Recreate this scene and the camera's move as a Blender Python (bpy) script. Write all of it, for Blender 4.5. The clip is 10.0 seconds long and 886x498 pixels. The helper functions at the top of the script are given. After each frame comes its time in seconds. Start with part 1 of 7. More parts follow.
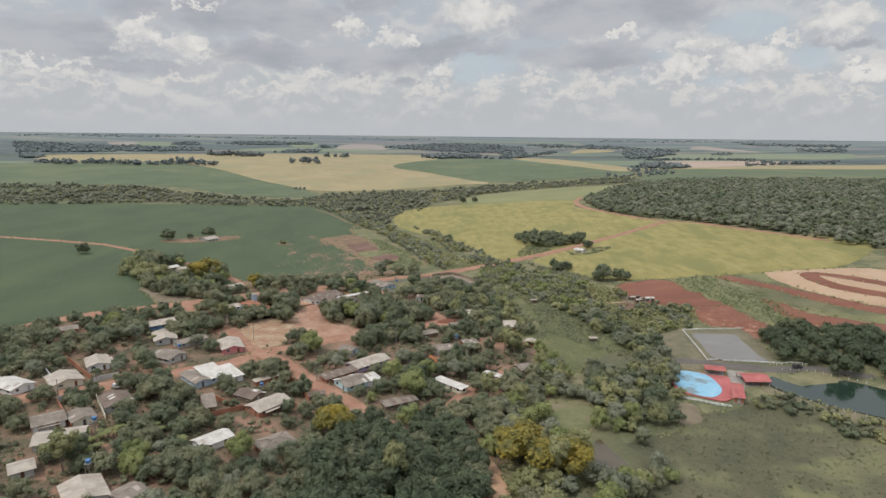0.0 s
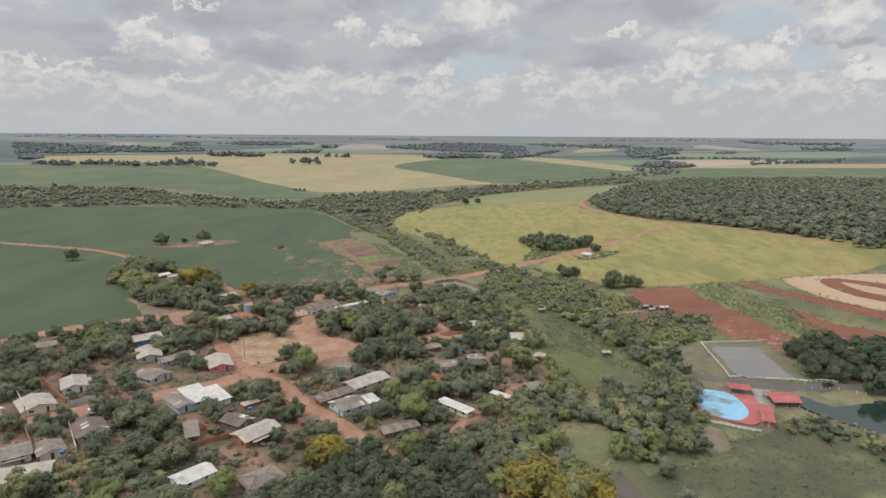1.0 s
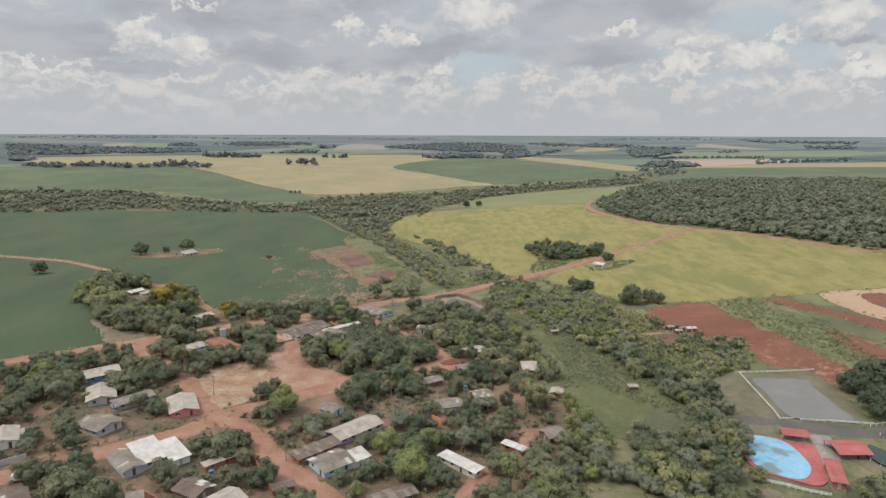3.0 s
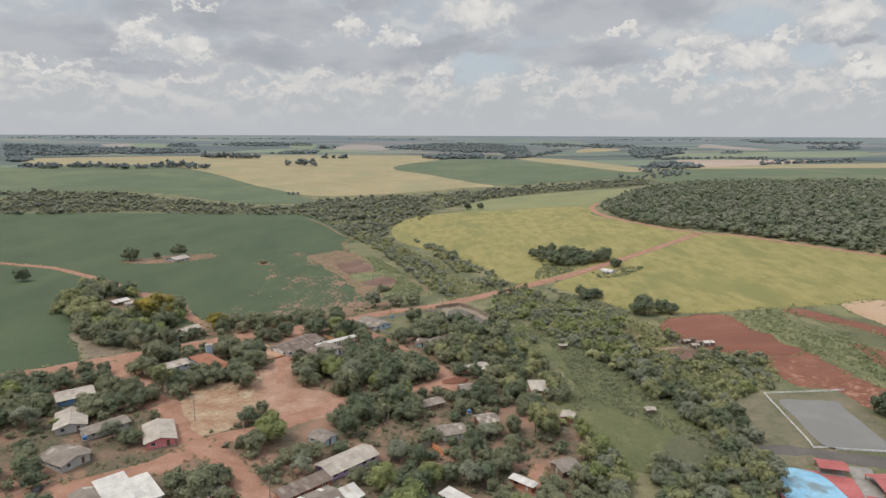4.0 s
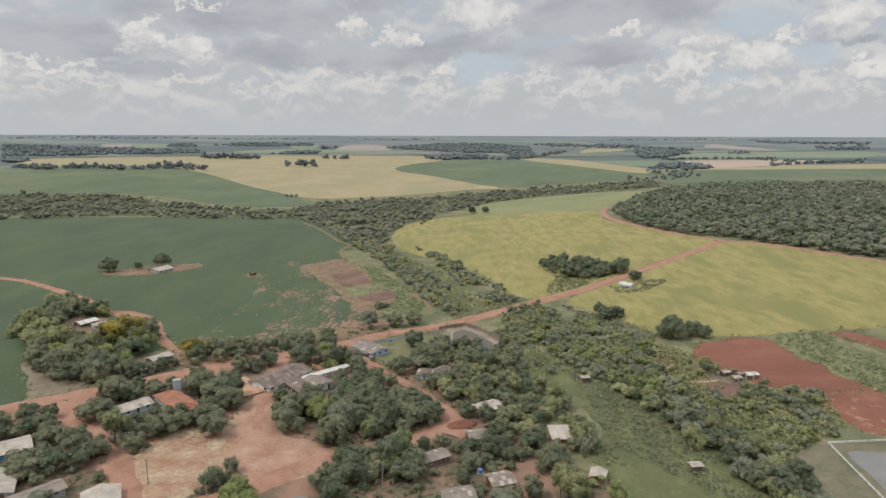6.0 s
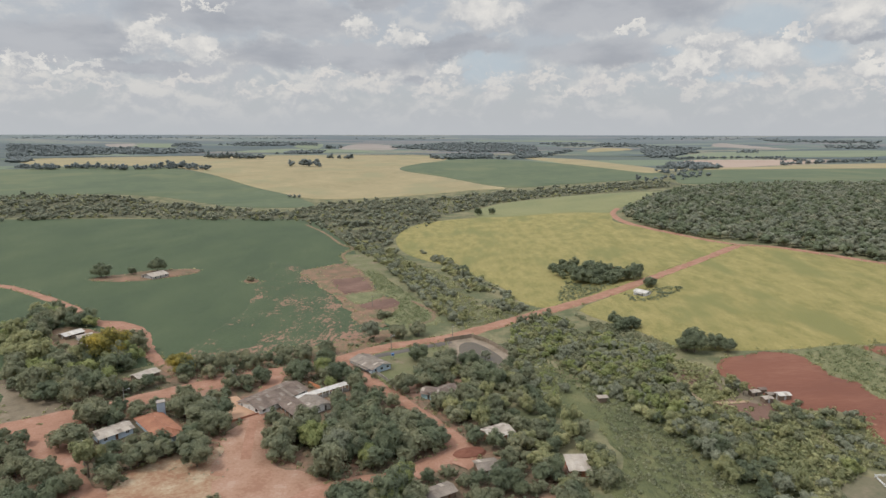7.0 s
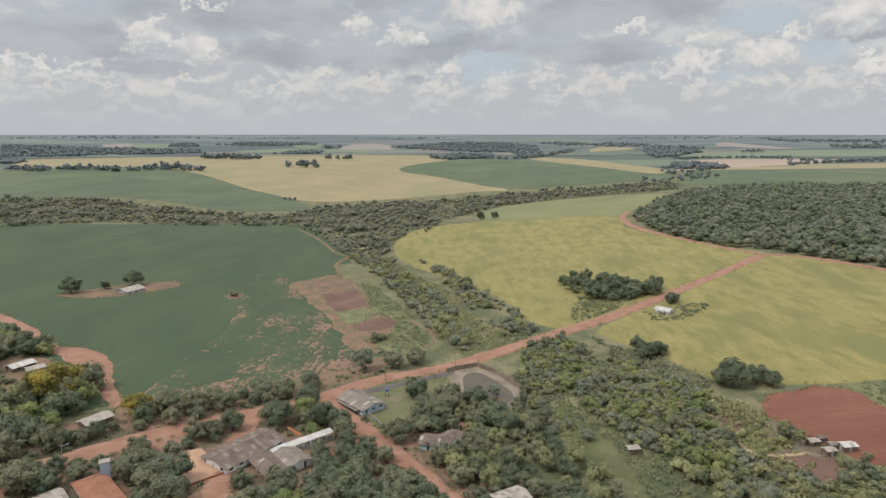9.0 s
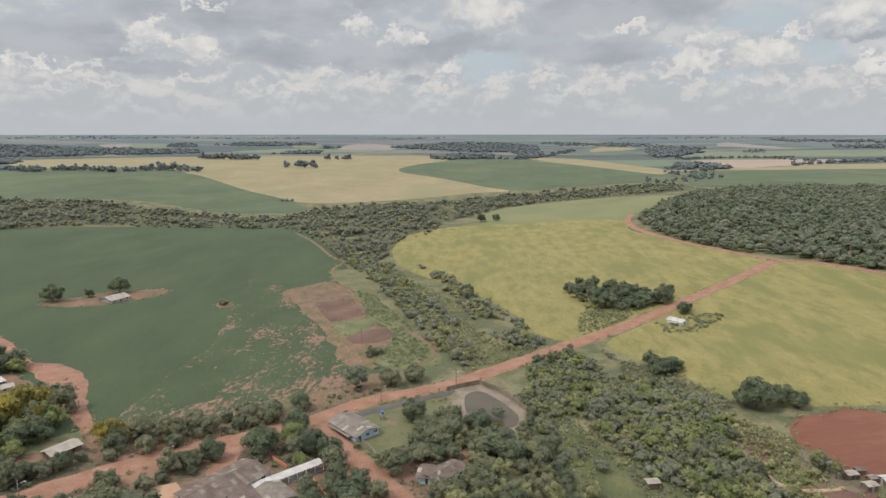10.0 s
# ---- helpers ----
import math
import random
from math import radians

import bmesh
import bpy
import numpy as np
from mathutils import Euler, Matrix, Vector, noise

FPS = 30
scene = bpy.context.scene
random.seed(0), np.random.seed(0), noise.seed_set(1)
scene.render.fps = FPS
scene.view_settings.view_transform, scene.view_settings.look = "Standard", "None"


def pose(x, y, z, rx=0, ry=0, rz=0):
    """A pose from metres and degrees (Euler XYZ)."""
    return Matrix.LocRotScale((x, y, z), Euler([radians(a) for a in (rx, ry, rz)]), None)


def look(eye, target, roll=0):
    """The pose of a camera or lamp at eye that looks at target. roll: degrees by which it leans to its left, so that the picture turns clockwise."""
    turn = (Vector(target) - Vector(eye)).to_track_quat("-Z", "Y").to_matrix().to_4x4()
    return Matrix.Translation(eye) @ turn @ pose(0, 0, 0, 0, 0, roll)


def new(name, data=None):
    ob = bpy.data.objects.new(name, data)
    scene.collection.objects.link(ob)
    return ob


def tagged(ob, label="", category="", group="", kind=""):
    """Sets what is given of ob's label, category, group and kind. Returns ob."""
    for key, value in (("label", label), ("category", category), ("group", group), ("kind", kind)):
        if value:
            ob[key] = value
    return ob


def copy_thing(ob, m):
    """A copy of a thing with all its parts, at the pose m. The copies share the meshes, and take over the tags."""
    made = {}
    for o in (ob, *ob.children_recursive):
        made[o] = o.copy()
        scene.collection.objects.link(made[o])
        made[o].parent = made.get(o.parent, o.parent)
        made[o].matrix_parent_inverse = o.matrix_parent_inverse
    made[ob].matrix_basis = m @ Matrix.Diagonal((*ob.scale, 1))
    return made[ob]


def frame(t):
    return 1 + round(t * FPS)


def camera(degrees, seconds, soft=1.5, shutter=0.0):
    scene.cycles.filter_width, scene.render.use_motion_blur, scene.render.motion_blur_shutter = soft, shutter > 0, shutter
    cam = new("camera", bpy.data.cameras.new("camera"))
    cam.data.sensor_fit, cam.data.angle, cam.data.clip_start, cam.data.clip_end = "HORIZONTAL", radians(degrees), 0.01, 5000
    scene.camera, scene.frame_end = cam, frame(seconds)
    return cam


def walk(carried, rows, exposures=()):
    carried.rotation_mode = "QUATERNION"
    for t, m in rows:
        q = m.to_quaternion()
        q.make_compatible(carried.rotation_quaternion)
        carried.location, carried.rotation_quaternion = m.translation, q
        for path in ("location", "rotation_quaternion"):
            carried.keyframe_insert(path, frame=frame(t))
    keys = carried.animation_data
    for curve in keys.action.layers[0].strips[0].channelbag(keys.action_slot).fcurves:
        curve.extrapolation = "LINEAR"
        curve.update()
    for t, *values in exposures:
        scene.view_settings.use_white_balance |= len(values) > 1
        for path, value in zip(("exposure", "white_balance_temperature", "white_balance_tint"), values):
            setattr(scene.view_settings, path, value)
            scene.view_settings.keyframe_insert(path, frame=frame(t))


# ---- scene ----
import collections

cam = camera(71.5, 10.0, soft=1.45)
PATH = [
    (0, (0.048, -0.042, 90.182), (0.041, 1.924, 89.819), 0.6),
    (0.5, (-0.343, 9.328, 90.68), (-0.356, 11.294, 90.315), 0.5),
    (1, (-0.7, 19.344, 91.143), (-0.713, 21.31, 90.778), 0.4),
    (1.5, (-0.952, 28.869, 91.444), (-0.965, 30.835, 91.078), 0.3),
    (2, (-1.256, 39.016, 91.725), (-1.269, 40.983, 91.358), 0.2),
    (2.5, (-1.496, 48.559, 92.007), (-1.508, 50.525, 91.641), 0.2),
    (2.7, (-1.621, 52.46, 92.026), (-1.632, 54.426, 91.659), 0.2),
    (4, (-2.319, 78.345, 92.744), (-2.332, 80.312, 92.378), 0.2),
    (4.5, (-2.687, 87.855, 92.953), (-2.7, 89.822, 92.587), 0.2),
    (5, (-2.953, 97.932, 93.087), (-2.966, 99.898, 92.721), 0.2),
    (5.5, (-3.249, 107.389, 93.297), (-3.263, 109.356, 92.931), 0.2),
    (7, (-4.042, 136.703, 94.099), (-4.08, 138.669, 93.73), 0.1),
    (7.5, (-4.349, 146.108, 94.443), (-4.387, 148.073, 94.073), 0.1),
    (8, (-4.641, 156.018, 94.706), (-4.679, 157.983, 94.335), 0.0),
    (8.5, (-4.979, 165.474, 94.949), (-5.018, 167.439, 94.577), 0.0),
    (9, (-5.313, 175.465, 95.322), (-5.352, 177.43, 94.951), -0.0),
    (9.5, (-5.508, 184.972, 95.601), (-5.547, 186.937, 95.229), -0.1),
    (10, (-5.722, 195.102, 95.828), (-5.761, 197.066, 95.457), -0.0),
]
walk(cam, [(t, look(eye, target, roll)) for t, eye, target, roll in PATH])

# ---- sky, sun ----
SUN_AZ, SUN_EL = radians(-112), radians(57)


class Nodes:
    """Short names for building node trees."""

    def __init__(self, tree):
        self.t = tree
        tree.nodes.clear()

    def n(self, kind, ins=None, **props):
        node = self.t.nodes.new(kind)
        for k, v in props.items():
            setattr(node, k, v)
        for k, v in (ins or {}).items():
            self.put(node.inputs[k], v)
        return node

    def put(self, socket, v):
        if isinstance(v, bpy.types.NodeSocket):
            self.t.links.new(v, socket)
        else:
            socket.default_value = v

    def m(self, op, a, b=0.0, c=0.0, clamp=False):
        node = self.n("ShaderNodeMath", operation=op, use_clamp=clamp)
        for s, v in zip(node.inputs, (a, b, c)):
            self.put(s, v)
        return node.outputs[0]

    def ramp(self, x, lo, hi, a=0.0, b=1.0):
        node = self.n("ShaderNodeMapRange", {"Value": x, "From Min": lo, "From Max": hi, "To Min": a, "To Max": b}, interpolation_type="SMOOTHSTEP")
        return node.outputs[0]

    def mix(self, f, a, b, blend="MIX"):
        node = self.n("ShaderNodeMix", data_type="RGBA", blend_type=blend)
        self.put(node.inputs[0], f)
        for s, v in ((node.inputs[6], a), (node.inputs[7], b)):
            self.put(s, (*v, 1) if isinstance(v, tuple) and len(v) == 3 else v)
        return node.outputs[2]

    def noise(self, vec, scale, detail=4.0, rough=0.55, dist=0.0):
        node = self.n("ShaderNodeTexNoise", {"Scale": scale, "Detail": detail, "Roughness": rough, "Distortion": dist})
        self.put(node.inputs["Vector"], vec)
        return node.outputs["Fac"]

    def xyz(self, x, y, z):
        node = self.n("ShaderNodeCombineXYZ")
        for s, v in zip(node.inputs, (x, y, z)):
            self.put(s, v)
        return node.outputs[0]


world = bpy.data.worlds.new("world")
scene.world = world
world.use_nodes = True
w = Nodes(world.node_tree)
sky = w.n("ShaderNodeTexSky", sky_type="NISHITA", sun_disc=False, sun_elevation=SUN_EL, sun_rotation=SUN_AZ, altitude=500.0, air_density=1.0, dust_density=2.5)
way = w.n("ShaderNodeTexCoord").outputs["Generated"]
sep = w.n("ShaderNodeSeparateXYZ", {0: way})
up = w.m("MAXIMUM", sep.outputs[2], 0.0)
turn = w.m("ARCTAN2", sep.outputs[0], sep.outputs[1])
spot = w.xyz(turn, up, 0.0)


def wobble(scale, size, seed):
    """The direction pushed about by noise, for ragged outlines."""
    tex = w.n("ShaderNodeTexNoise", {"Vector": w.xyz(turn, w.m("MULTIPLY", up, 1.3), seed), "Scale": scale, "Detail": 8.0, "Roughness": 0.66})
    off = w.n("ShaderNodeVectorMath", {0: tex.outputs["Color"], 1: (0.5, 0.5, 0.5)}, operation="SUBTRACT").outputs[0]
    off = w.n("ShaderNodeVectorMath", {0: off, 1: (size, size * 0.8, 0)}, operation="MULTIPLY").outputs[0]
    return w.n("ShaderNodeSeparateXYZ", {0: w.n("ShaderNodeVectorMath", {0: spot, 1: off}, operation="ADD").outputs[0]}).outputs


def bank(at, rows, soft):
    """Cover by clouds at given bearings, heights and half sizes, and how high in its cloud each place lies."""
    cover, high = 0.0, 0.0
    for u, e, a, b in rows:
        dx, dy = w.m("DIVIDE", w.m("SUBTRACT", at[0], u), a), w.m("DIVIDE", w.m("SUBTRACT", at[1], e), b)
        far = w.m("SQRT", w.m("ADD", w.m("MULTIPLY", dx, dx), w.m("MULTIPLY", dy, dy)))
        here = w.ramp(far, 1.0 + soft, 1.0 - soft)
        cover = w.m("MAXIMUM", here, cover)
        high = w.m("MAXIMUM", w.m("MULTIPLY", here, w.ramp(dy, -0.9, 0.1)), high)
    return cover, high


# scattered small cumulus all round
def puffs(rise):
    e = w.m("ADD", up, rise)
    a = w.noise(w.xyz(w.m("MULTIPLY", turn, 16.0), w.m("MULTIPLY", e, 22.0), 2.3), 1.0, 8.0, 0.58, 0.3)
    b = w.noise(w.xyz(w.m("MULTIPLY", turn, 5.0), w.m("MULTIPLY", e, 11.0), 6.1), 1.0, 7.0, 0.55, 0.3)
    return w.m("ADD", w.m("MULTIPLY", a, 0.6), w.m("MULTIPLY", b, 0.4))


here, above = puffs(0.0), puffs(0.011)
cover = w.m("MULTIPLY", w.ramp(here, 0.42, 0.56), w.ramp(up, 0.18, 0.06, 0.5, 0.9))
lit = w.ramp(w.m("SUBTRACT", here, above), -0.05, 0.06)
GREY, WHITE = (0.48, 0.495, 0.52), (0.765, 0.745, 0.71)
clear = w.mix(1.0, sky.outputs[0], (0.085, 0.085, 0.085), "MULTIPLY")
clear = w.mix(0.75, clear, (0.535, 0.555, 0.58))
blue_cover, _ = bank(wobble(9.0, 0.07, 8.1), [(0.046, 0.104, 0.053, 0.028), (0.441, 0.155, 0.055, 0.022), (0.517, 0.111, 0.032, 0.016), (0.415, 0.079, 0.036, 0.011), (0.312, 0.126, 0.024, 0.009)], 0.45)
clear = w.mix(w.m("MULTIPLY", blue_cover, 0.9), clear, (0.475, 0.545, 0.60))
sky_all = w.mix(w.m("MULTIPLY", cover, w.m("SUBTRACT", 1.0, w.m("MULTIPLY", blue_cover, 0.8))), clear, w.mix(lit, (0.49, 0.505, 0.53), (0.68, 0.665, 0.64)))
dark_cover, _ = bank(wobble(7.0, 0.10, 1.7), [(-0.548, 0.127, 0.102, 0.029), (-0.307, 0.169, 0.162, 0.027), (-0.203, 0.116, 0.165, 0.021), (-0.442, 0.093, 0.099, 0.009), (0.236, 0.178, 0.149, 0.026), (0.219, 0.121, 0.09, 0.022), (0.006, 0.132, 0.096, 0.015), (0.547, 0.124, 0.046, 0.006), (-0.12, 0.192, 0.052, 0.011), (-0.064, 0.092, 0.019, 0.007), (-0.6, 0.104, 0.057, 0.014), (-0.134, 0.099, 0.035, 0.007)], 0.30)
texture = w.noise(w.xyz(w.m("MULTIPLY", turn, 7.0), w.m("MULTIPLY", up, 20.0), 0.4), 1.0, 6.0, 0.55)
sky_all = w.mix(w.m("MULTIPLY", dark_cover, 0.94), sky_all, w.mix(w.ramp(texture, 0.35, 0.65), (0.365, 0.385, 0.425), (0.475, 0.49, 0.52)))
puff_cover, puff_top = bank(wobble(34.0, 0.12, 6.6), [(-0.315, 0.06, 0.02, 0.01), (-0.521, 0.065, 0.027, 0.007), (-0.135, 0.076, 0.044, 0.015), (-0.199, 0.09, 0.034, 0.008), (0.135, 0.085, 0.043, 0.01), (0.25, 0.075, 0.049, 0.012), (0.065, 0.073, 0.023, 0.014), (0.351, 0.065, 0.038, 0.011), (0.452, 0.071, 0.042, 0.011), (0.521, 0.068, 0.033, 0.013), (-0.414, 0.071, 0.046, 0.008), (-0.029, 0.068, 0.045, 0.01), (0.183, 0.059, 0.051, 0.008), (-0.255, 0.065, 0.038, 0.008), (0.58, 0.055, 0.027, 0.006), (-0.58, 0.063, 0.032, 0.007)], 0.5)
sky_all = w.mix(w.m("MULTIPLY", puff_cover, 0.75), sky_all, w.mix(puff_top, (0.53, 0.535, 0.55), (0.70, 0.675, 0.645)))
white_cover, top = bank(wobble(24.0, 0.13, 4.2), [(-0.446, 0.13, 0.029, 0.022), (-0.392, 0.117, 0.04, 0.018), (-0.15, 0.162, 0.026, 0.019), (-0.077, 0.146, 0.032, 0.016), (0.045, 0.176, 0.061, 0.023), (-0.005, 0.101, 0.027, 0.02), (0.262, 0.151, 0.019, 0.009), (0.374, 0.13, 0.04, 0.017), (0.452, 0.108, 0.048, 0.024), (0.479, 0.136, 0.016, 0.009), (0.545, 0.149, 0.048, 0.023), (0.579, 0.09, 0.036, 0.015), (0.345, 0.097, 0.046, 0.014), (-0.601, 0.094, 0.037, 0.009), (-0.539, 0.09, 0.034, 0.007), (-0.384, 0.182, 0.054, 0.006)], 0.30)
billow = w.ramp(w.noise(w.xyz(w.m("MULTIPLY", turn, 34.0), w.m("MULTIPLY", up, 40.0), 1.1), 1.0, 6.0, 0.62), 0.3, 0.7)
sky_all = w.mix(w.m("MULTIPLY", white_cover, 0.95), sky_all, w.mix(w.m("MULTIPLY", top, w.m("ADD", 0.40, w.m("MULTIPLY", billow, 0.60))), GREY, WHITE))
sky_all = w.mix(w.ramp(up, 0.0, 0.085, 0.97, 0.0), sky_all, (0.49, 0.51, 0.535))
# sky above the view brightened towards the zenith for more fill light
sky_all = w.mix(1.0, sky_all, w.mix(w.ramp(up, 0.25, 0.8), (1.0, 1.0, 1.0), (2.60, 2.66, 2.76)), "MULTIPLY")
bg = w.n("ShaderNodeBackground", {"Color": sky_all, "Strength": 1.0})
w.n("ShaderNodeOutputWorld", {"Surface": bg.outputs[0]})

sun = new("sun", bpy.data.lights.new("sun", "SUN"))
sun.data.energy, sun.data.angle, sun.data.color = 1.8, radians(2.0), (1.0, 0.95, 0.87)
sun_from = Vector((math.sin(SUN_AZ) * math.cos(SUN_EL), math.cos(SUN_AZ) * math.cos(SUN_EL), math.sin(SUN_EL)))
sun.matrix_world = look(sun_from * 100, (0, 0, 0))


# ---- materials ----
def mat(name, cols, scale=0.2, fine=3.0, rough=0.9, bump=0.0, stretch=(1, 1, 1), metal=0.0, island=0.0, object_random=0.0, spec=0.3, coarse=None, spots=None, bumpscale=None, through_light=0.0):
    """Three colours mixed by noise at two sizes (per metre of the world), with relief."""
    m = bpy.data.materials.new(name)
    m.use_nodes = True
    k = Nodes(m.node_tree)
    geo = k.n("ShaderNodeNewGeometry")
    pos = k.n("ShaderNodeVectorMath", {0: geo.outputs["Position"], 1: stretch}, operation="MULTIPLY").outputs[0]
    big, small = k.noise(pos, scale, 4.0, 0.6), k.noise(pos, fine, 5.0, 0.65)
    both = k.m("ADD", k.m("MULTIPLY", big, 0.62), k.m("MULTIPLY", small, 0.38))
    col = k.mix(k.ramp(both, 0.40, 0.52), cols[0], cols[1])
    col = k.mix(k.ramp(both, 0.52, 0.64), col, cols[2])
    if coarse:
        col = k.mix(k.ramp(k.noise(pos, coarse[1], 3.0, 0.6), 0.50, 0.66), col, coarse[0])
    if spots:  # colour, size, thresholds: bare places that gather here and there
        near = k.m("ADD", k.noise(pos, spots[1], 6.0, 0.7), k.m("MULTIPLY", k.m("SUBTRACT", k.noise(pos, spots[1] * 0.11, 4.0, 0.65), 0.5), 0.75))
        col = k.mix(k.ramp(near, spots[2], spots[3]), col, spots[0])
    if island:
        rnd = geo.outputs["Random Per Island"]
        col = k.mix(1.0, col, k.mix(rnd, (1 - island,) * 3, (1 + island,) * 3), "MULTIPLY")
    if object_random:
        rnd = k.n("ShaderNodeObjectInfo").outputs["Random"]
        col = k.mix(1.0, col, k.mix(rnd, (1 - object_random,) * 3, (1 + object_random * 0.8, 1 + object_random * 0.8, 1 + object_random * 0.6)), "MULTIPLY")
    ins = {"Base Color": col, "Roughness": rough, "Metallic": metal, "Specular IOR Level": spec}
    if bump:
        ins["Normal"] = k.n("ShaderNodeBump", {"Height": k.noise(pos, bumpscale or fine, 4.0, 0.7), "Strength": bump, "Distance": 1.0}).outputs[0]
    bsdf = k.n("ShaderNodeBsdfPrincipled", ins)
    out = bsdf.outputs[0]
    if through_light:
        glow = k.n("ShaderNodeBsdfTranslucent", {"Color": col})
        out = k.n("ShaderNodeMixShader", {0: through_light, 1: out, 2: glow.outputs[0]}).outputs[0]
    k.n("ShaderNodeOutputMaterial", {"Surface": out})
    return m


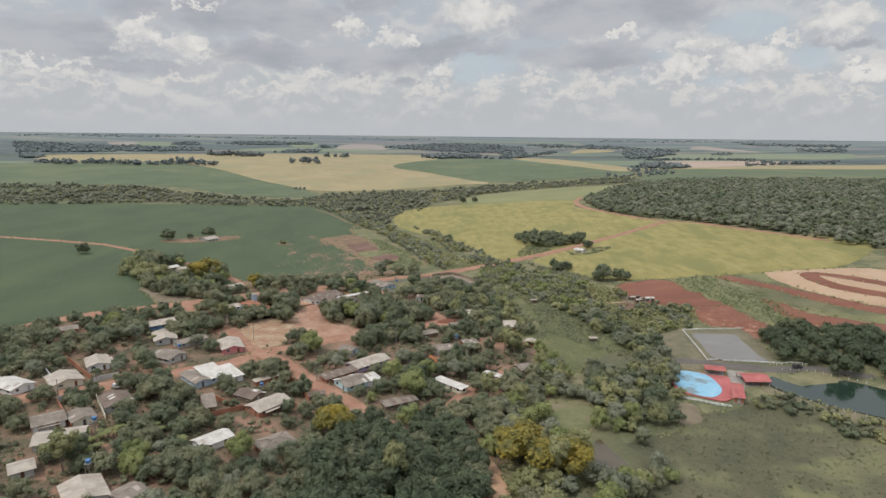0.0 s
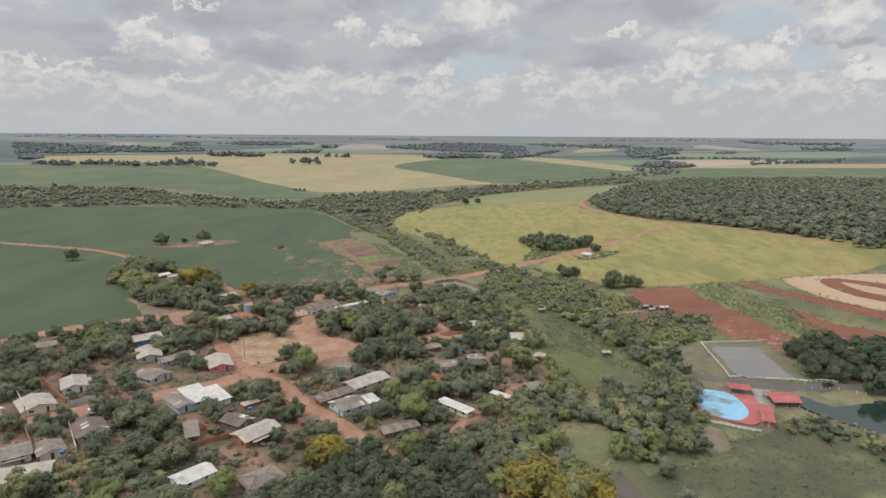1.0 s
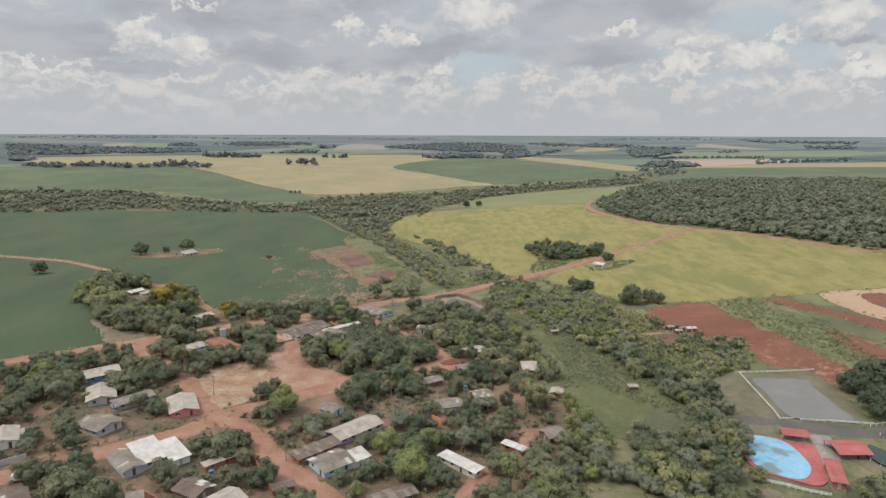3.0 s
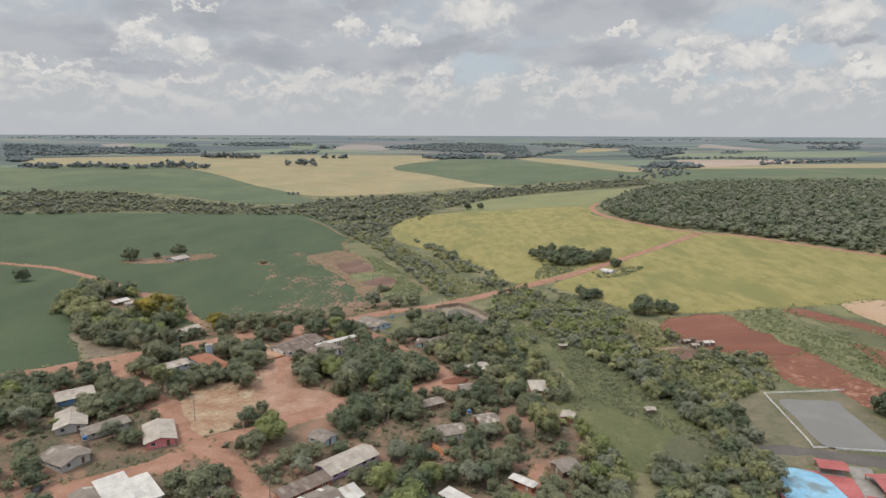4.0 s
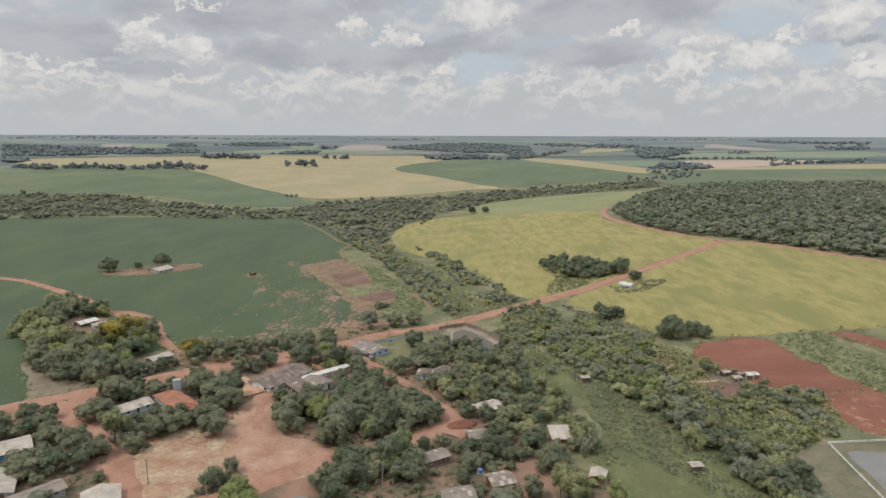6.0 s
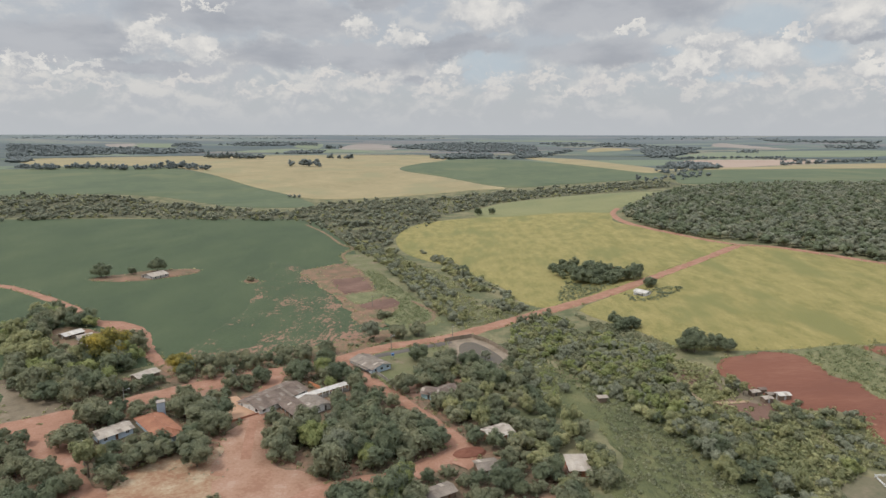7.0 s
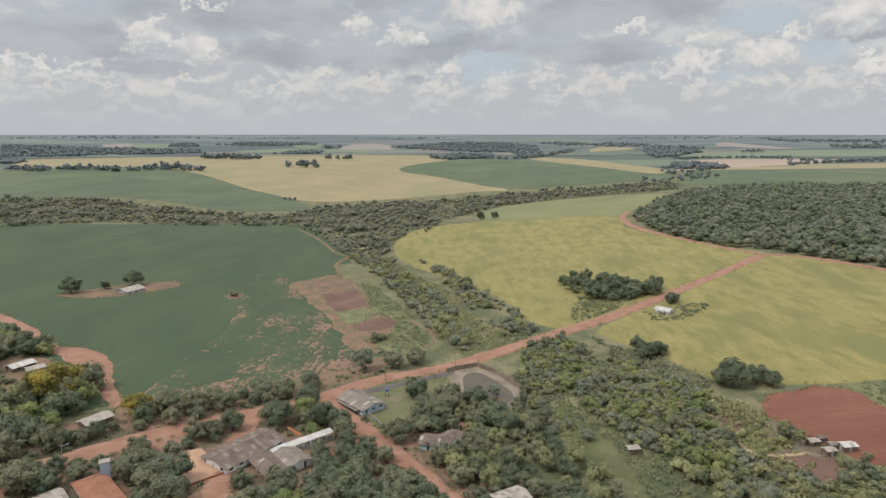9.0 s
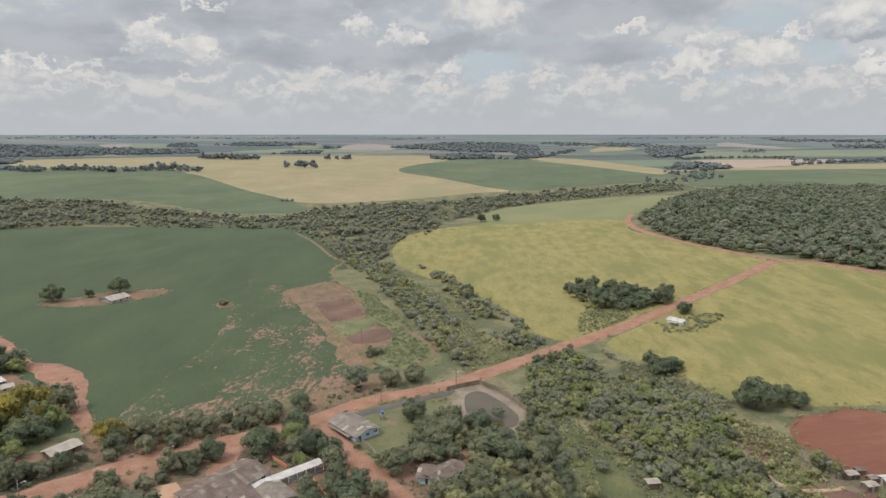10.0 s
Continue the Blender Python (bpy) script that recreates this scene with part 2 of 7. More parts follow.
RED = (0.30, 0.125, 0.07)
M = {
    "scrub_ground": mat("scrub_ground", ((0.08, 0.085, 0.045), (0.11, 0.105, 0.06), (0.15, 0.13, 0.08)), 0.05, 0.7, bump=0.6),
    "village_ground": mat("village_ground", ((0.088, 0.080, 0.046), (0.150, 0.106, 0.068), (0.250, 0.142, 0.094)), 0.10, 0.8, bump=0.5, coarse=((0.25, 0.145, 0.098), 0.035)),
    "red_road": mat("red_road", ((0.245, 0.126, 0.080), (0.295, 0.158, 0.104), (0.345, 0.200, 0.142)), 0.16, 1.2, bump=0.35),
    "red_field": mat("red_field", ((0.150, 0.060, 0.038), (0.172, 0.070, 0.044), (0.20, 0.088, 0.056)), 0.05, 0.6, bump=0.3, stretch=(0.35, 1, 1)),
    "tan_field": mat("tan_field", ((0.33, 0.22, 0.14), (0.36, 0.25, 0.16), (0.39, 0.28, 0.19)), 0.04, 0.5, bump=0.2),
    "sand": mat("sand", ((0.38, 0.23, 0.14), (0.42, 0.26, 0.165), (0.45, 0.29, 0.19)), 0.2, 1.5),
    "trodden": mat("trodden", ((0.25, 0.135, 0.086), (0.31, 0.185, 0.125), (0.36, 0.24, 0.175)), 0.12, 1.0, bump=0.3),
    "dry_lot": mat("dry_lot", ((0.25, 0.135, 0.08), (0.305, 0.205, 0.128), (0.39, 0.31, 0.21)), 0.16, 0.9, bump=0.3),
    "soy": mat("soy", ((0.052, 0.073, 0.036), (0.063, 0.085, 0.041), (0.077, 0.097, 0.047)), 0.03, 0.9, bump=0.7, stretch=(1.0, 0.4, 1)),
    "soy_bare": mat("soy_bare", ((0.052, 0.073, 0.036), (0.063, 0.085, 0.041), (0.077, 0.097, 0.047)), 0.03, 0.9, bump=0.7, stretch=(1.0, 0.55, 1), spots=((0.25, 0.145, 0.098), 0.5, 0.555, 0.66)),
    "ripe_soy": mat("ripe_soy", ((0.190, 0.172, 0.058), (0.245, 0.210, 0.076), (0.300, 0.250, 0.097)), 0.13, 0.9, bump=0.9, stretch=(1.0, 0.38, 1), coarse=((0.178, 0.170, 0.060), 0.03)),
    "weedy_crop": mat("weedy_crop", ((0.105, 0.120, 0.050), (0.150, 0.155, 0.060), (0.215, 0.195, 0.076)), 0.12, 1.0, bump=0.8),
    "red_worn": mat("red_worn", ((0.150, 0.060, 0.038), (0.178, 0.074, 0.046), (0.215, 0.098, 0.064)), 0.06, 0.6, bump=0.3, spots=((0.32, 0.18, 0.12), 0.22, 0.56, 0.70)),
    "pale_green": mat("pale_green", ((0.15, 0.16, 0.072), (0.18, 0.18, 0.082), (0.20, 0.195, 0.09)), 0.012, 0.3, bump=0.4),
    "ripe_grain": mat("ripe_grain", ((0.235, 0.195, 0.105), (0.268, 0.220, 0.120), (0.300, 0.245, 0.136)), 0.012, 0.06, stretch=(1.0, 0.7, 1), coarse=((0.228, 0.205, 0.112), 0.007)),
    "far_green": mat("far_green", ((0.075, 0.098, 0.054), (0.090, 0.112, 0.060), (0.108, 0.128, 0.068)), 0.008, 0.05, stretch=(1.0, 0.7, 1), coarse=((0.118, 0.132, 0.068), 0.006)),
    "far_pale": mat("far_pale", ((0.140, 0.162, 0.104), (0.158, 0.180, 0.115), (0.176, 0.196, 0.126)), 0.006, 0.05, stretch=(0.5, 1.6, 1)),
    "far_fallow": mat("far_fallow", ((0.215, 0.185, 0.16), (0.235, 0.205, 0.178), (0.26, 0.225, 0.195)), 0.005, 0.05),
    "far_pink": mat("far_pink", ((0.30, 0.22, 0.17), (0.33, 0.25, 0.195), (0.35, 0.27, 0.21)), 0.005, 0.05),
    "meadow": mat("meadow", ((0.082, 0.086, 0.044), (0.108, 0.106, 0.054), (0.138, 0.128, 0.068)), 0.05, 0.5, bump=0.6, coarse=((0.165, 0.16, 0.075), 0.03)),
    "rough_meadow": mat("rough_meadow", ((0.065, 0.067, 0.039), (0.087, 0.083, 0.046), (0.112, 0.102, 0.059)), 0.05, 0.5, bump=0.6, coarse=((0.15, 0.145, 0.07), 0.03)),
    # bright patches toned down: some cloud shade is in this colour
    "clearing": mat("clearing", ((0.078, 0.088, 0.039), (0.108, 0.115, 0.049), (0.148, 0.142, 0.064)), 0.11, 0.8, bump=0.9, stretch=(1.0, 0.6, 1), coarse=((0.145, 0.15, 0.066), 0.03)),
    "brown_plot": mat("brown_plot", ((0.118, 0.068, 0.05), (0.148, 0.085, 0.062), (0.185, 0.112, 0.082)), 0.06, 0.6, bump=0.3),
    "tan_ground": mat("tan_ground", ((0.13, 0.105, 0.07), (0.17, 0.135, 0.09), (0.21, 0.165, 0.115)), 0.15, 0.8, bump=0.3),
    "verge_soil": mat("verge_soil", ((0.115, 0.112, 0.056), (0.190, 0.122, 0.075), (0.265, 0.150, 0.098)), 0.16, 0.9, bump=0.5, stretch=(1.0, 0.6, 1)),
    "soy_thin": mat("soy_thin", ((0.052, 0.073, 0.036), (0.063, 0.085, 0.041), (0.077, 0.097, 0.047)), 0.03, 0.9, bump=0.7, stretch=(1.0, 0.4, 1), spots=((0.26, 0.15, 0.102), 0.6, 0.49, 0.63)),
    "lawn": mat("lawn", ((0.109, 0.118, 0.050), (0.144, 0.137, 0.069), (0.196, 0.152, 0.100)), 0.08, 0.8, bump=0.3),
    "cane": mat("cane", ((0.112, 0.120, 0.056), (0.158, 0.160, 0.076), (0.215, 0.200, 0.104)), 0.14, 0.9, bump=1.0, stretch=(1.0, 0.6, 1)),
    "asphalt": mat("asphalt", ((0.085, 0.075, 0.066), (0.105, 0.092, 0.08), (0.125, 0.11, 0.095)), 0.1, 1.5),
    "worn_red": mat("worn_red", ((0.115, 0.098, 0.055), (0.175, 0.110, 0.068), (0.235, 0.135, 0.088)), 0.09, 0.6, bump=0.3),
    "bark": mat("bark", ((0.10, 0.075, 0.055), (0.15, 0.12, 0.095), (0.2, 0.17, 0.14)), 0.8, 5.0, bump=0.4),
}


def leaf(name, a, b, c, isl=0.17):
    return mat(name, (a, b, c), 0.10, 0.7, rough=0.62, bump=0.5, bumpscale=2.2, island=isl, spec=0.3, through_light=0.45)


M |= {
    "leaf_dark": leaf("leaf_dark", (0.136, 0.163, 0.100), (0.193, 0.220, 0.131), (0.266, 0.281, 0.163)),
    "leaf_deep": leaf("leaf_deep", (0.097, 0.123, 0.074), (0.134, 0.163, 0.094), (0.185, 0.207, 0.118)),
    "leaf_mid": leaf("leaf_mid", (0.184, 0.201, 0.123), (0.259, 0.265, 0.160), (0.348, 0.332, 0.200)),
    "leaf_light": leaf("leaf_light", (0.221, 0.258, 0.106), (0.309, 0.335, 0.136), (0.402, 0.405, 0.172)),
    "leaf_grey": leaf("leaf_grey", (0.246, 0.262, 0.180), (0.294, 0.305, 0.214), (0.348, 0.353, 0.252)),
    "leaf_yellow": leaf("leaf_yellow", (0.180, 0.178, 0.066), (0.370, 0.305, 0.072), (0.580, 0.430, 0.075)),
    "leaf_wood": leaf("leaf_wood", (0.177, 0.196, 0.141), (0.256, 0.265, 0.184), (0.358, 0.343, 0.231)),
    "leaf_scrub": leaf("leaf_scrub", (0.240, 0.252, 0.127), (0.342, 0.340, 0.168), (0.459, 0.430, 0.224)),
    "leaf_reed": leaf("leaf_reed", (0.210, 0.236, 0.119), (0.245, 0.268, 0.138), (0.280, 0.294, 0.166)),
    # pale blue-grey: aerial haze painted into the far foliage colour
    "leaf_far_haze": leaf("leaf_far_haze", (0.185, 0.213, 0.208), (0.216, 0.244, 0.237), (0.247, 0.270, 0.257), 0.2),
}


def ground_material():
    """Near: scrub and soil; far off: a patchwork of fields and woods, greyed for haze."""
    m = bpy.data.materials.new("ground")
    m.use_nodes = True
    k = Nodes(m.node_tree)
    pos = k.n("ShaderNodeNewGeometry").outputs["Position"]
    sp = k.n("ShaderNodeSeparateXYZ", {0: pos})
    flat = k.xyz(k.m("MULTIPLY", sp.outputs[0], 0.0016), k.m("MULTIPLY", sp.outputs[1], 0.0042), 0.0)
    warp = k.n("ShaderNodeVectorMath", {0: flat, 1: k.n("ShaderNodeVectorMath", {0: k.n("ShaderNodeTexNoise", {"Vector": flat, "Scale": 1.2}).outputs["Color"], 1: (0.7, 0.7, 0)}, operation="MULTIPLY").outputs[0]}, operation="ADD").outputs[0]
    cell = k.n("ShaderNodeTexVoronoi", {"Vector": warp, "Scale": 1.0, "Randomness": 0.9})
    pick = k.n("ShaderNodeSeparateColor", {0: cell.outputs["Color"]}).outputs[0]
    ramp = k.n("ShaderNodeValToRGB", {"Fac": pick})
    ramp.color_ramp.interpolation = "CONSTANT"
    # far fields and woods, distance haze mixed into their colours
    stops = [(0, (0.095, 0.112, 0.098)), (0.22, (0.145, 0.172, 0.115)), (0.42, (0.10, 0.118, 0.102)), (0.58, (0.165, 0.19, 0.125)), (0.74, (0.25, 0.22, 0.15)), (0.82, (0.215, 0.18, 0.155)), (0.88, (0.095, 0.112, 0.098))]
    els = ramp.color_ramp.elements
    for i, (at, c) in enumerate(stops):
        e = els[i] if i < 2 else els.new(at)
        e.position, e.color = at, (*c, 1)
    grain = k.noise(pos, 0.02, 5.0, 0.7)
    patch = k.mix(1.0, ramp.outputs[0], k.mix(grain, (0.75,) * 3, (1.25,) * 3), "MULTIPLY")
    n1, n2 = k.noise(pos, 0.05, 6.0, 0.7), k.noise(pos, 0.6, 5.0, 0.7)
    near = k.mix(k.ramp(n1, 0.4, 0.6), (0.10, 0.108, 0.056), (0.185, 0.165, 0.092))
    near = k.mix(1.0, near, k.mix(n2, (0.5,) * 3, (1.5,) * 3), "MULTIPLY")
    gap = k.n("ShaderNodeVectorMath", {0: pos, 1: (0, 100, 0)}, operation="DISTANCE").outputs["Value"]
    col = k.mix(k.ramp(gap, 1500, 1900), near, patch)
    b = k.n("ShaderNodeBsdfPrincipled", {"Base Color": col, "Roughness": 0.95, "Specular IOR Level": 0.2,
            "Normal": k.n("ShaderNodeBump", {"Height": n2, "Strength": 0.4, "Distance": 0.6}).outputs[0]})
    k.n("ShaderNodeOutputMaterial", {"Surface": b.outputs[0]})
    return m


# ---- the lie of the land ----
SWELL = [-2.1, 8.4, -3.5, 0.3, -1.2, -10.1, -1.0, 11.2, -1.3, -3.5, 5.7, -9.4, 1.6, -11.4, 7.8, -5.3, -1.3, 1.8, -5.5, 11.8, -14.2, 3.7, -2.1, 4.6, 2.7, -25.5, 14.8, -4.6, 0.1, 1.7, 1.6, -3.2, -2.9, 8.5, 10.9, -0.7, 0.6, -9.7, -18.2, -6.4, 1.4, 9.3, -1.1, 4.1, 2.5, 6.7, -1.6, -7.8, 0.1, 4.8]
CENTRES = [(x, y) for y in (100, 250, 400, 600, 850, 1200, 1700) for x in (-900, -450, -150, 50, 250, 600, 1100)]


LEVEL = [(165, 233, -11.3, 30), (142, 287, -10.2, 44), (122, 247, -11.9, 22), (9, 424, -12.2, 26)]  # levelled ground: x, y, height, radius


def land(x, y):
    """Height of the ground: broad swells, a valley along the creek, hills at the horizon."""
    x, y = np.asarray(x, float), np.asarray(y, float)
    z = np.full(np.broadcast(x, y).shape, SWELL[0])
    for s, (cx, cy) in zip(SWELL[1:], CENTRES):
        r = 80 + 0.3 * abs(cx) + 0.2 * cy
        z = z + s * np.exp(-((x - cx) ** 2 + (y - cy) ** 2) / (2 * r * r))
    for px, py, pz, pr in LEVEL:
        k = np.exp(-((np.hypot(x - px, y - py) / pr) ** 6))
        z = z * (1 - k) + pz * k
    k = np.clip((np.hypot(x, y - 100) - 2500) / 2100, 0, 1)
    return z + (79 - SWELL[0]) * k * k * (1.6 - 0.6 * k)


def ground_z(x, y):
    return float(land(x, y))


def mesh_of(name, verts, faces, material, smooth=False):
    me = bpy.data.meshes.new(name)
    me.from_pydata([tuple(v) for v in verts], [], [tuple(f) for f in faces])
    me.materials.append(material)
    if smooth:
        me.shade_smooth()
    return me


def big_mesh(name, verts, quads, tris, material):
    """A joined mesh straight from arrays of corners, quads and triangles."""
    me = bpy.data.meshes.new(name)
    quads, tris = np.asarray(quads, np.int32).reshape(-1, 4), np.asarray(tris, np.int32).reshape(-1, 3)
    loops = np.concatenate([quads.ravel(), tris.ravel()])
    starts = np.concatenate([np.arange(len(quads)) * 4, len(quads) * 4 + np.arange(len(tris)) * 3])
    me.vertices.add(len(verts))
    me.vertices.foreach_set("co", np.asarray(verts, np.float32).ravel())
    me.loops.add(len(loops))
    me.loops.foreach_set("vertex_index", loops)
    me.polygons.add(len(starts))
    me.polygons.foreach_set("loop_start", starts.astype(np.int32))
    me.update(calc_edges=True)
    me.validate()
    me.materials.append(material)
    me.shade_smooth()
    return me


def rings():
    """The ground sheet: rings of quads, close together near the middle."""
    rad = [0.0] + list(np.arange(15, 700, 15)) + list(np.geomspace(700, 4640, 90))
    seg = 160
    ang = np.linspace(0, 2 * np.pi, seg, endpoint=False)
    x = np.concatenate([[0.0]] + [r * np.sin(ang) for r in rad[1:]])
    y = np.concatenate([[250.0]] + [r * np.cos(ang) + 250 * max(0, 1 - r / 900) + 100 * min(1, r / 900) for r in rad[1:]])
    v = np.stack([x, y, land(x, y)], -1)
    faces = [(0, 1 + (i + 1) % seg, 1 + i) for i in range(seg)]
    for a in range(len(rad) - 2):
        o, p = 1 + a * seg, 1 + (a + 1) * seg
        faces += [(o + i, o + (i + 1) % seg, p + (i + 1) % seg, p + i) for i in range(seg)]
    return v, faces


gv, gf = rings()
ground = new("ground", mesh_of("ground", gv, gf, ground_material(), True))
tagged(ground, "rolling ground of scrub, soil and distant farmland", "ground", kind="structure")


def distance_material():
    """Far farmland: a faint patchwork, with haze painted into its colours."""
    m = bpy.data.materials.new("distance")
    m.use_nodes = True
    k = Nodes(m.node_tree)
    pos = k.n("ShaderNodeNewGeometry").outputs["Position"]
    sp = k.n("ShaderNodeSeparateXYZ", {0: pos})
    flat = k.xyz(k.m("MULTIPLY", sp.outputs[0], 0.0017), k.m("MULTIPLY", sp.outputs[1], 0.008), 0.0)
    bend = k.n("ShaderNodeVectorMath", {0: k.n("ShaderNodeTexNoise", {"Vector": flat, "Scale": 1.6}).outputs["Color"], 1: (0.9, 0.5, 0)}, operation="MULTIPLY").outputs[0]
    warp = k.n("ShaderNodeVectorMath", {0: flat, 1: bend}, operation="ADD").outputs[0]
    pick = k.n("ShaderNodeSeparateColor", {0: k.n("ShaderNodeTexVoronoi", {"Vector": warp, "Scale": 1.0}).outputs["Color"]}).outputs[0]
    ramp = k.n("ShaderNodeValToRGB", {"Fac": pick})
    ramp.color_ramp.interpolation = "CONSTANT"
    els = ramp.color_ramp.elements
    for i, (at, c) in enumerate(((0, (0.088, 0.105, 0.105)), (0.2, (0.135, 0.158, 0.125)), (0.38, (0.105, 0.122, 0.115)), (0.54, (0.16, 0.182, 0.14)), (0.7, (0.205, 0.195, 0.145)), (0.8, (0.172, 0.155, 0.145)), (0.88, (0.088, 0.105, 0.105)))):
        e = els[i] if i < 2 else els.new(at)
        e.position, e.color = at, (*c, 1)
    col = k.mix(1.0, ramp.outputs[0], k.mix(k.noise(pos, 0.012, 5.0, 0.7), (0.8,) * 3, (1.2,) * 3), "MULTIPLY")
    rows = k.noise(k.xyz(k.m("MULTIPLY", sp.outputs[0], 0.0045), k.m("MULTIPLY", sp.outputs[1], 0.022), 0.0), 1.0, 5.0, 0.65)
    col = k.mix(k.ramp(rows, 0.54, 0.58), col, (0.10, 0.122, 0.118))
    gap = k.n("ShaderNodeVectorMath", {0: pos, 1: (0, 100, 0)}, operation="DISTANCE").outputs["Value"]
    # painted haze: the colour drifts to blue-grey with distance
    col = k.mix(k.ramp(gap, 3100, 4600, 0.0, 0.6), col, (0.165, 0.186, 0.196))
    b = k.n("ShaderNodeBsdfPrincipled", {"Base Color": col, "Roughness": 1.0, "Specular IOR Level": 0.1})
    k.n("ShaderNodeOutputMaterial", {"Surface": b.outputs[0]})
    return m


def horizon_ring():
    ang = np.linspace(0, 2 * np.pi, 160, endpoint=False)
    rad = np.geomspace(2750, 4636, 40)
    v, faces = [], []
    for r in rad:
        x, y = r * np.sin(ang), r * np.cos(ang) + 100
        v.append(np.stack([x, y, land(x, y) + 1.5 + 2.5 * (r - 2750) / 1900], -1))
    for a in range(len(rad) - 1):
        faces += [(a * 160 + i, a * 160 + (i + 1) % 160, (a + 1) * 160 + (i + 1) % 160, (a + 1) * 160 + i) for i in range(160)]
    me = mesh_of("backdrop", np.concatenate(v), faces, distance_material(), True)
    if me.polygons[0].normal.z < 0:
        me.flip_normals()
    return tagged(new("backdrop", me), "distant farmland with painted haze rising to the horizon", "distance", kind="structure")


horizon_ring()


def smooth_line(pts, closed, step):
    """A rounded line through the corners."""
    p = [np.array(q, float) for q in pts]
    n, out = len(p), []
    for i in range(n if closed else n - 1):
        a, b, c, d = (p[(i - 1) % n], p[i], p[(i + 1) % n], p[(i + 2) % n]) if closed else (p[max(i - 1, 0)], p[i], p[i + 1], p[min(i + 2, n - 1)])
        k = max(1, int(np.linalg.norm(c - b) / step))
        for t in np.linspace(0, 1, k, endpoint=False):
            out.append(0.5 * (2 * b + (c - a) * t + (2 * a - 5 * b + 4 * c - d) * t * t + (3 * b - a - 3 * c + d) * t ** 3))
    if not closed:
        out.append(p[-1])
    return out


def skirt(bm, lift):
    """A soft bank from the rim of a patch down into the ground."""
    rim = [e for e in bm.edges if len(e.link_faces) == 1]
    out = collections.defaultdict(lambda: Vector((0, 0, 0)))
    for e in rim:
        a, c = e.verts
        n = Vector((c.co.y - a.co.y, a.co.x - c.co.x, 0))
        if n.dot(a.co - e.link_faces[0].calc_center_median()) < 0:
            n.negate()
        for v in e.verts:
            out[v] += n.normalized()
    low = {}
    for v, n in out.items():
        p = v.co + n.normalized() * lift * 2.5 if n.length > 1e-6 else v.co.copy()
        low[v] = bm.verts.new((p.x, p.y, ground_z(p.x, p.y) - 0.12))
    for e in rim:
        a, c = e.verts
        bm.faces.new((a, c, low[c], low[a]))


EDGES = []  # outlines of the near patches, where tufts grow


def drape(name, pts, material, lift, grid, label, category, kind="structure", ragged=0.0, rounded=True):
    """A patch of land cover that follows the ground, lift metres over it."""
    fine = 2.5 if grid <= 30 else grid * 0.25
    line = smooth_line(pts, True, fine) if rounded else [q for a, b in zip(pts, pts[1:] + pts[:1]) for q in np.linspace(a, b, max(1, int(math.dist(a, b) / fine)), endpoint=False)]
    if ragged:
        line = [q + ragged * np.array(noise.noise_vector((q[0] / ragged / 4, q[1] / ragged / 4, 3.0)))[:2] for q in line]
    if grid <= 40:
        rough = min(0.9, 0.35 + ragged * 0.2)
        line = [q + rough * np.array(noise.noise_vector((q[0] / 5, q[1] / 5, 8.0)))[:2] for q in line]
        if category not in ("road", "court", "path") and name != "sparse_soybeans":
            EDGES.append(line)
    bm = bmesh.new()
    bm.faces.new([bm.verts.new((q[0], q[1], 0)) for q in line])
    bmesh.ops.triangulate(bm, faces=bm.faces[:])
    xs, ys = [q[0] for q in line], [q[1] for q in line]
    for axis, lo, hi in ((0, min(xs), max(xs)), (1, min(ys), max(ys))):
        for c in np.arange(math.floor(lo / grid) * grid + grid, hi, grid):
            no = (1, 0, 0) if axis == 0 else (0, 1, 0)
            bmesh.ops.bisect_plane(bm, geom=bm.verts[:] + bm.edges[:] + bm.faces[:], plane_co=tuple(c * k for k in no), plane_no=no)
    co = np.array([v.co[:2] for v in bm.verts])
    for v, z in zip(bm.verts, land(co[:, 0], co[:, 1])):
        v.co.z = z + lift
    for f in bm.faces:
        if f.normal.z < 0:
            f.normal_flip()
    skirt(bm, lift)
    bmesh.ops.recalc_face_normals(bm, faces=bm.faces[:])
    if sum(f.normal.z for f in bm.faces) < 0:
        bmesh.ops.reverse_faces(bm, faces=bm.faces[:])
    me = bpy.data.meshes.new(name)
    bm.to_mesh(me)
    bm.free()
    me.materials.append(material)
    me.shade_smooth()
    return tagged(new(name, me), label, category, kind=kind)


ROADS = []


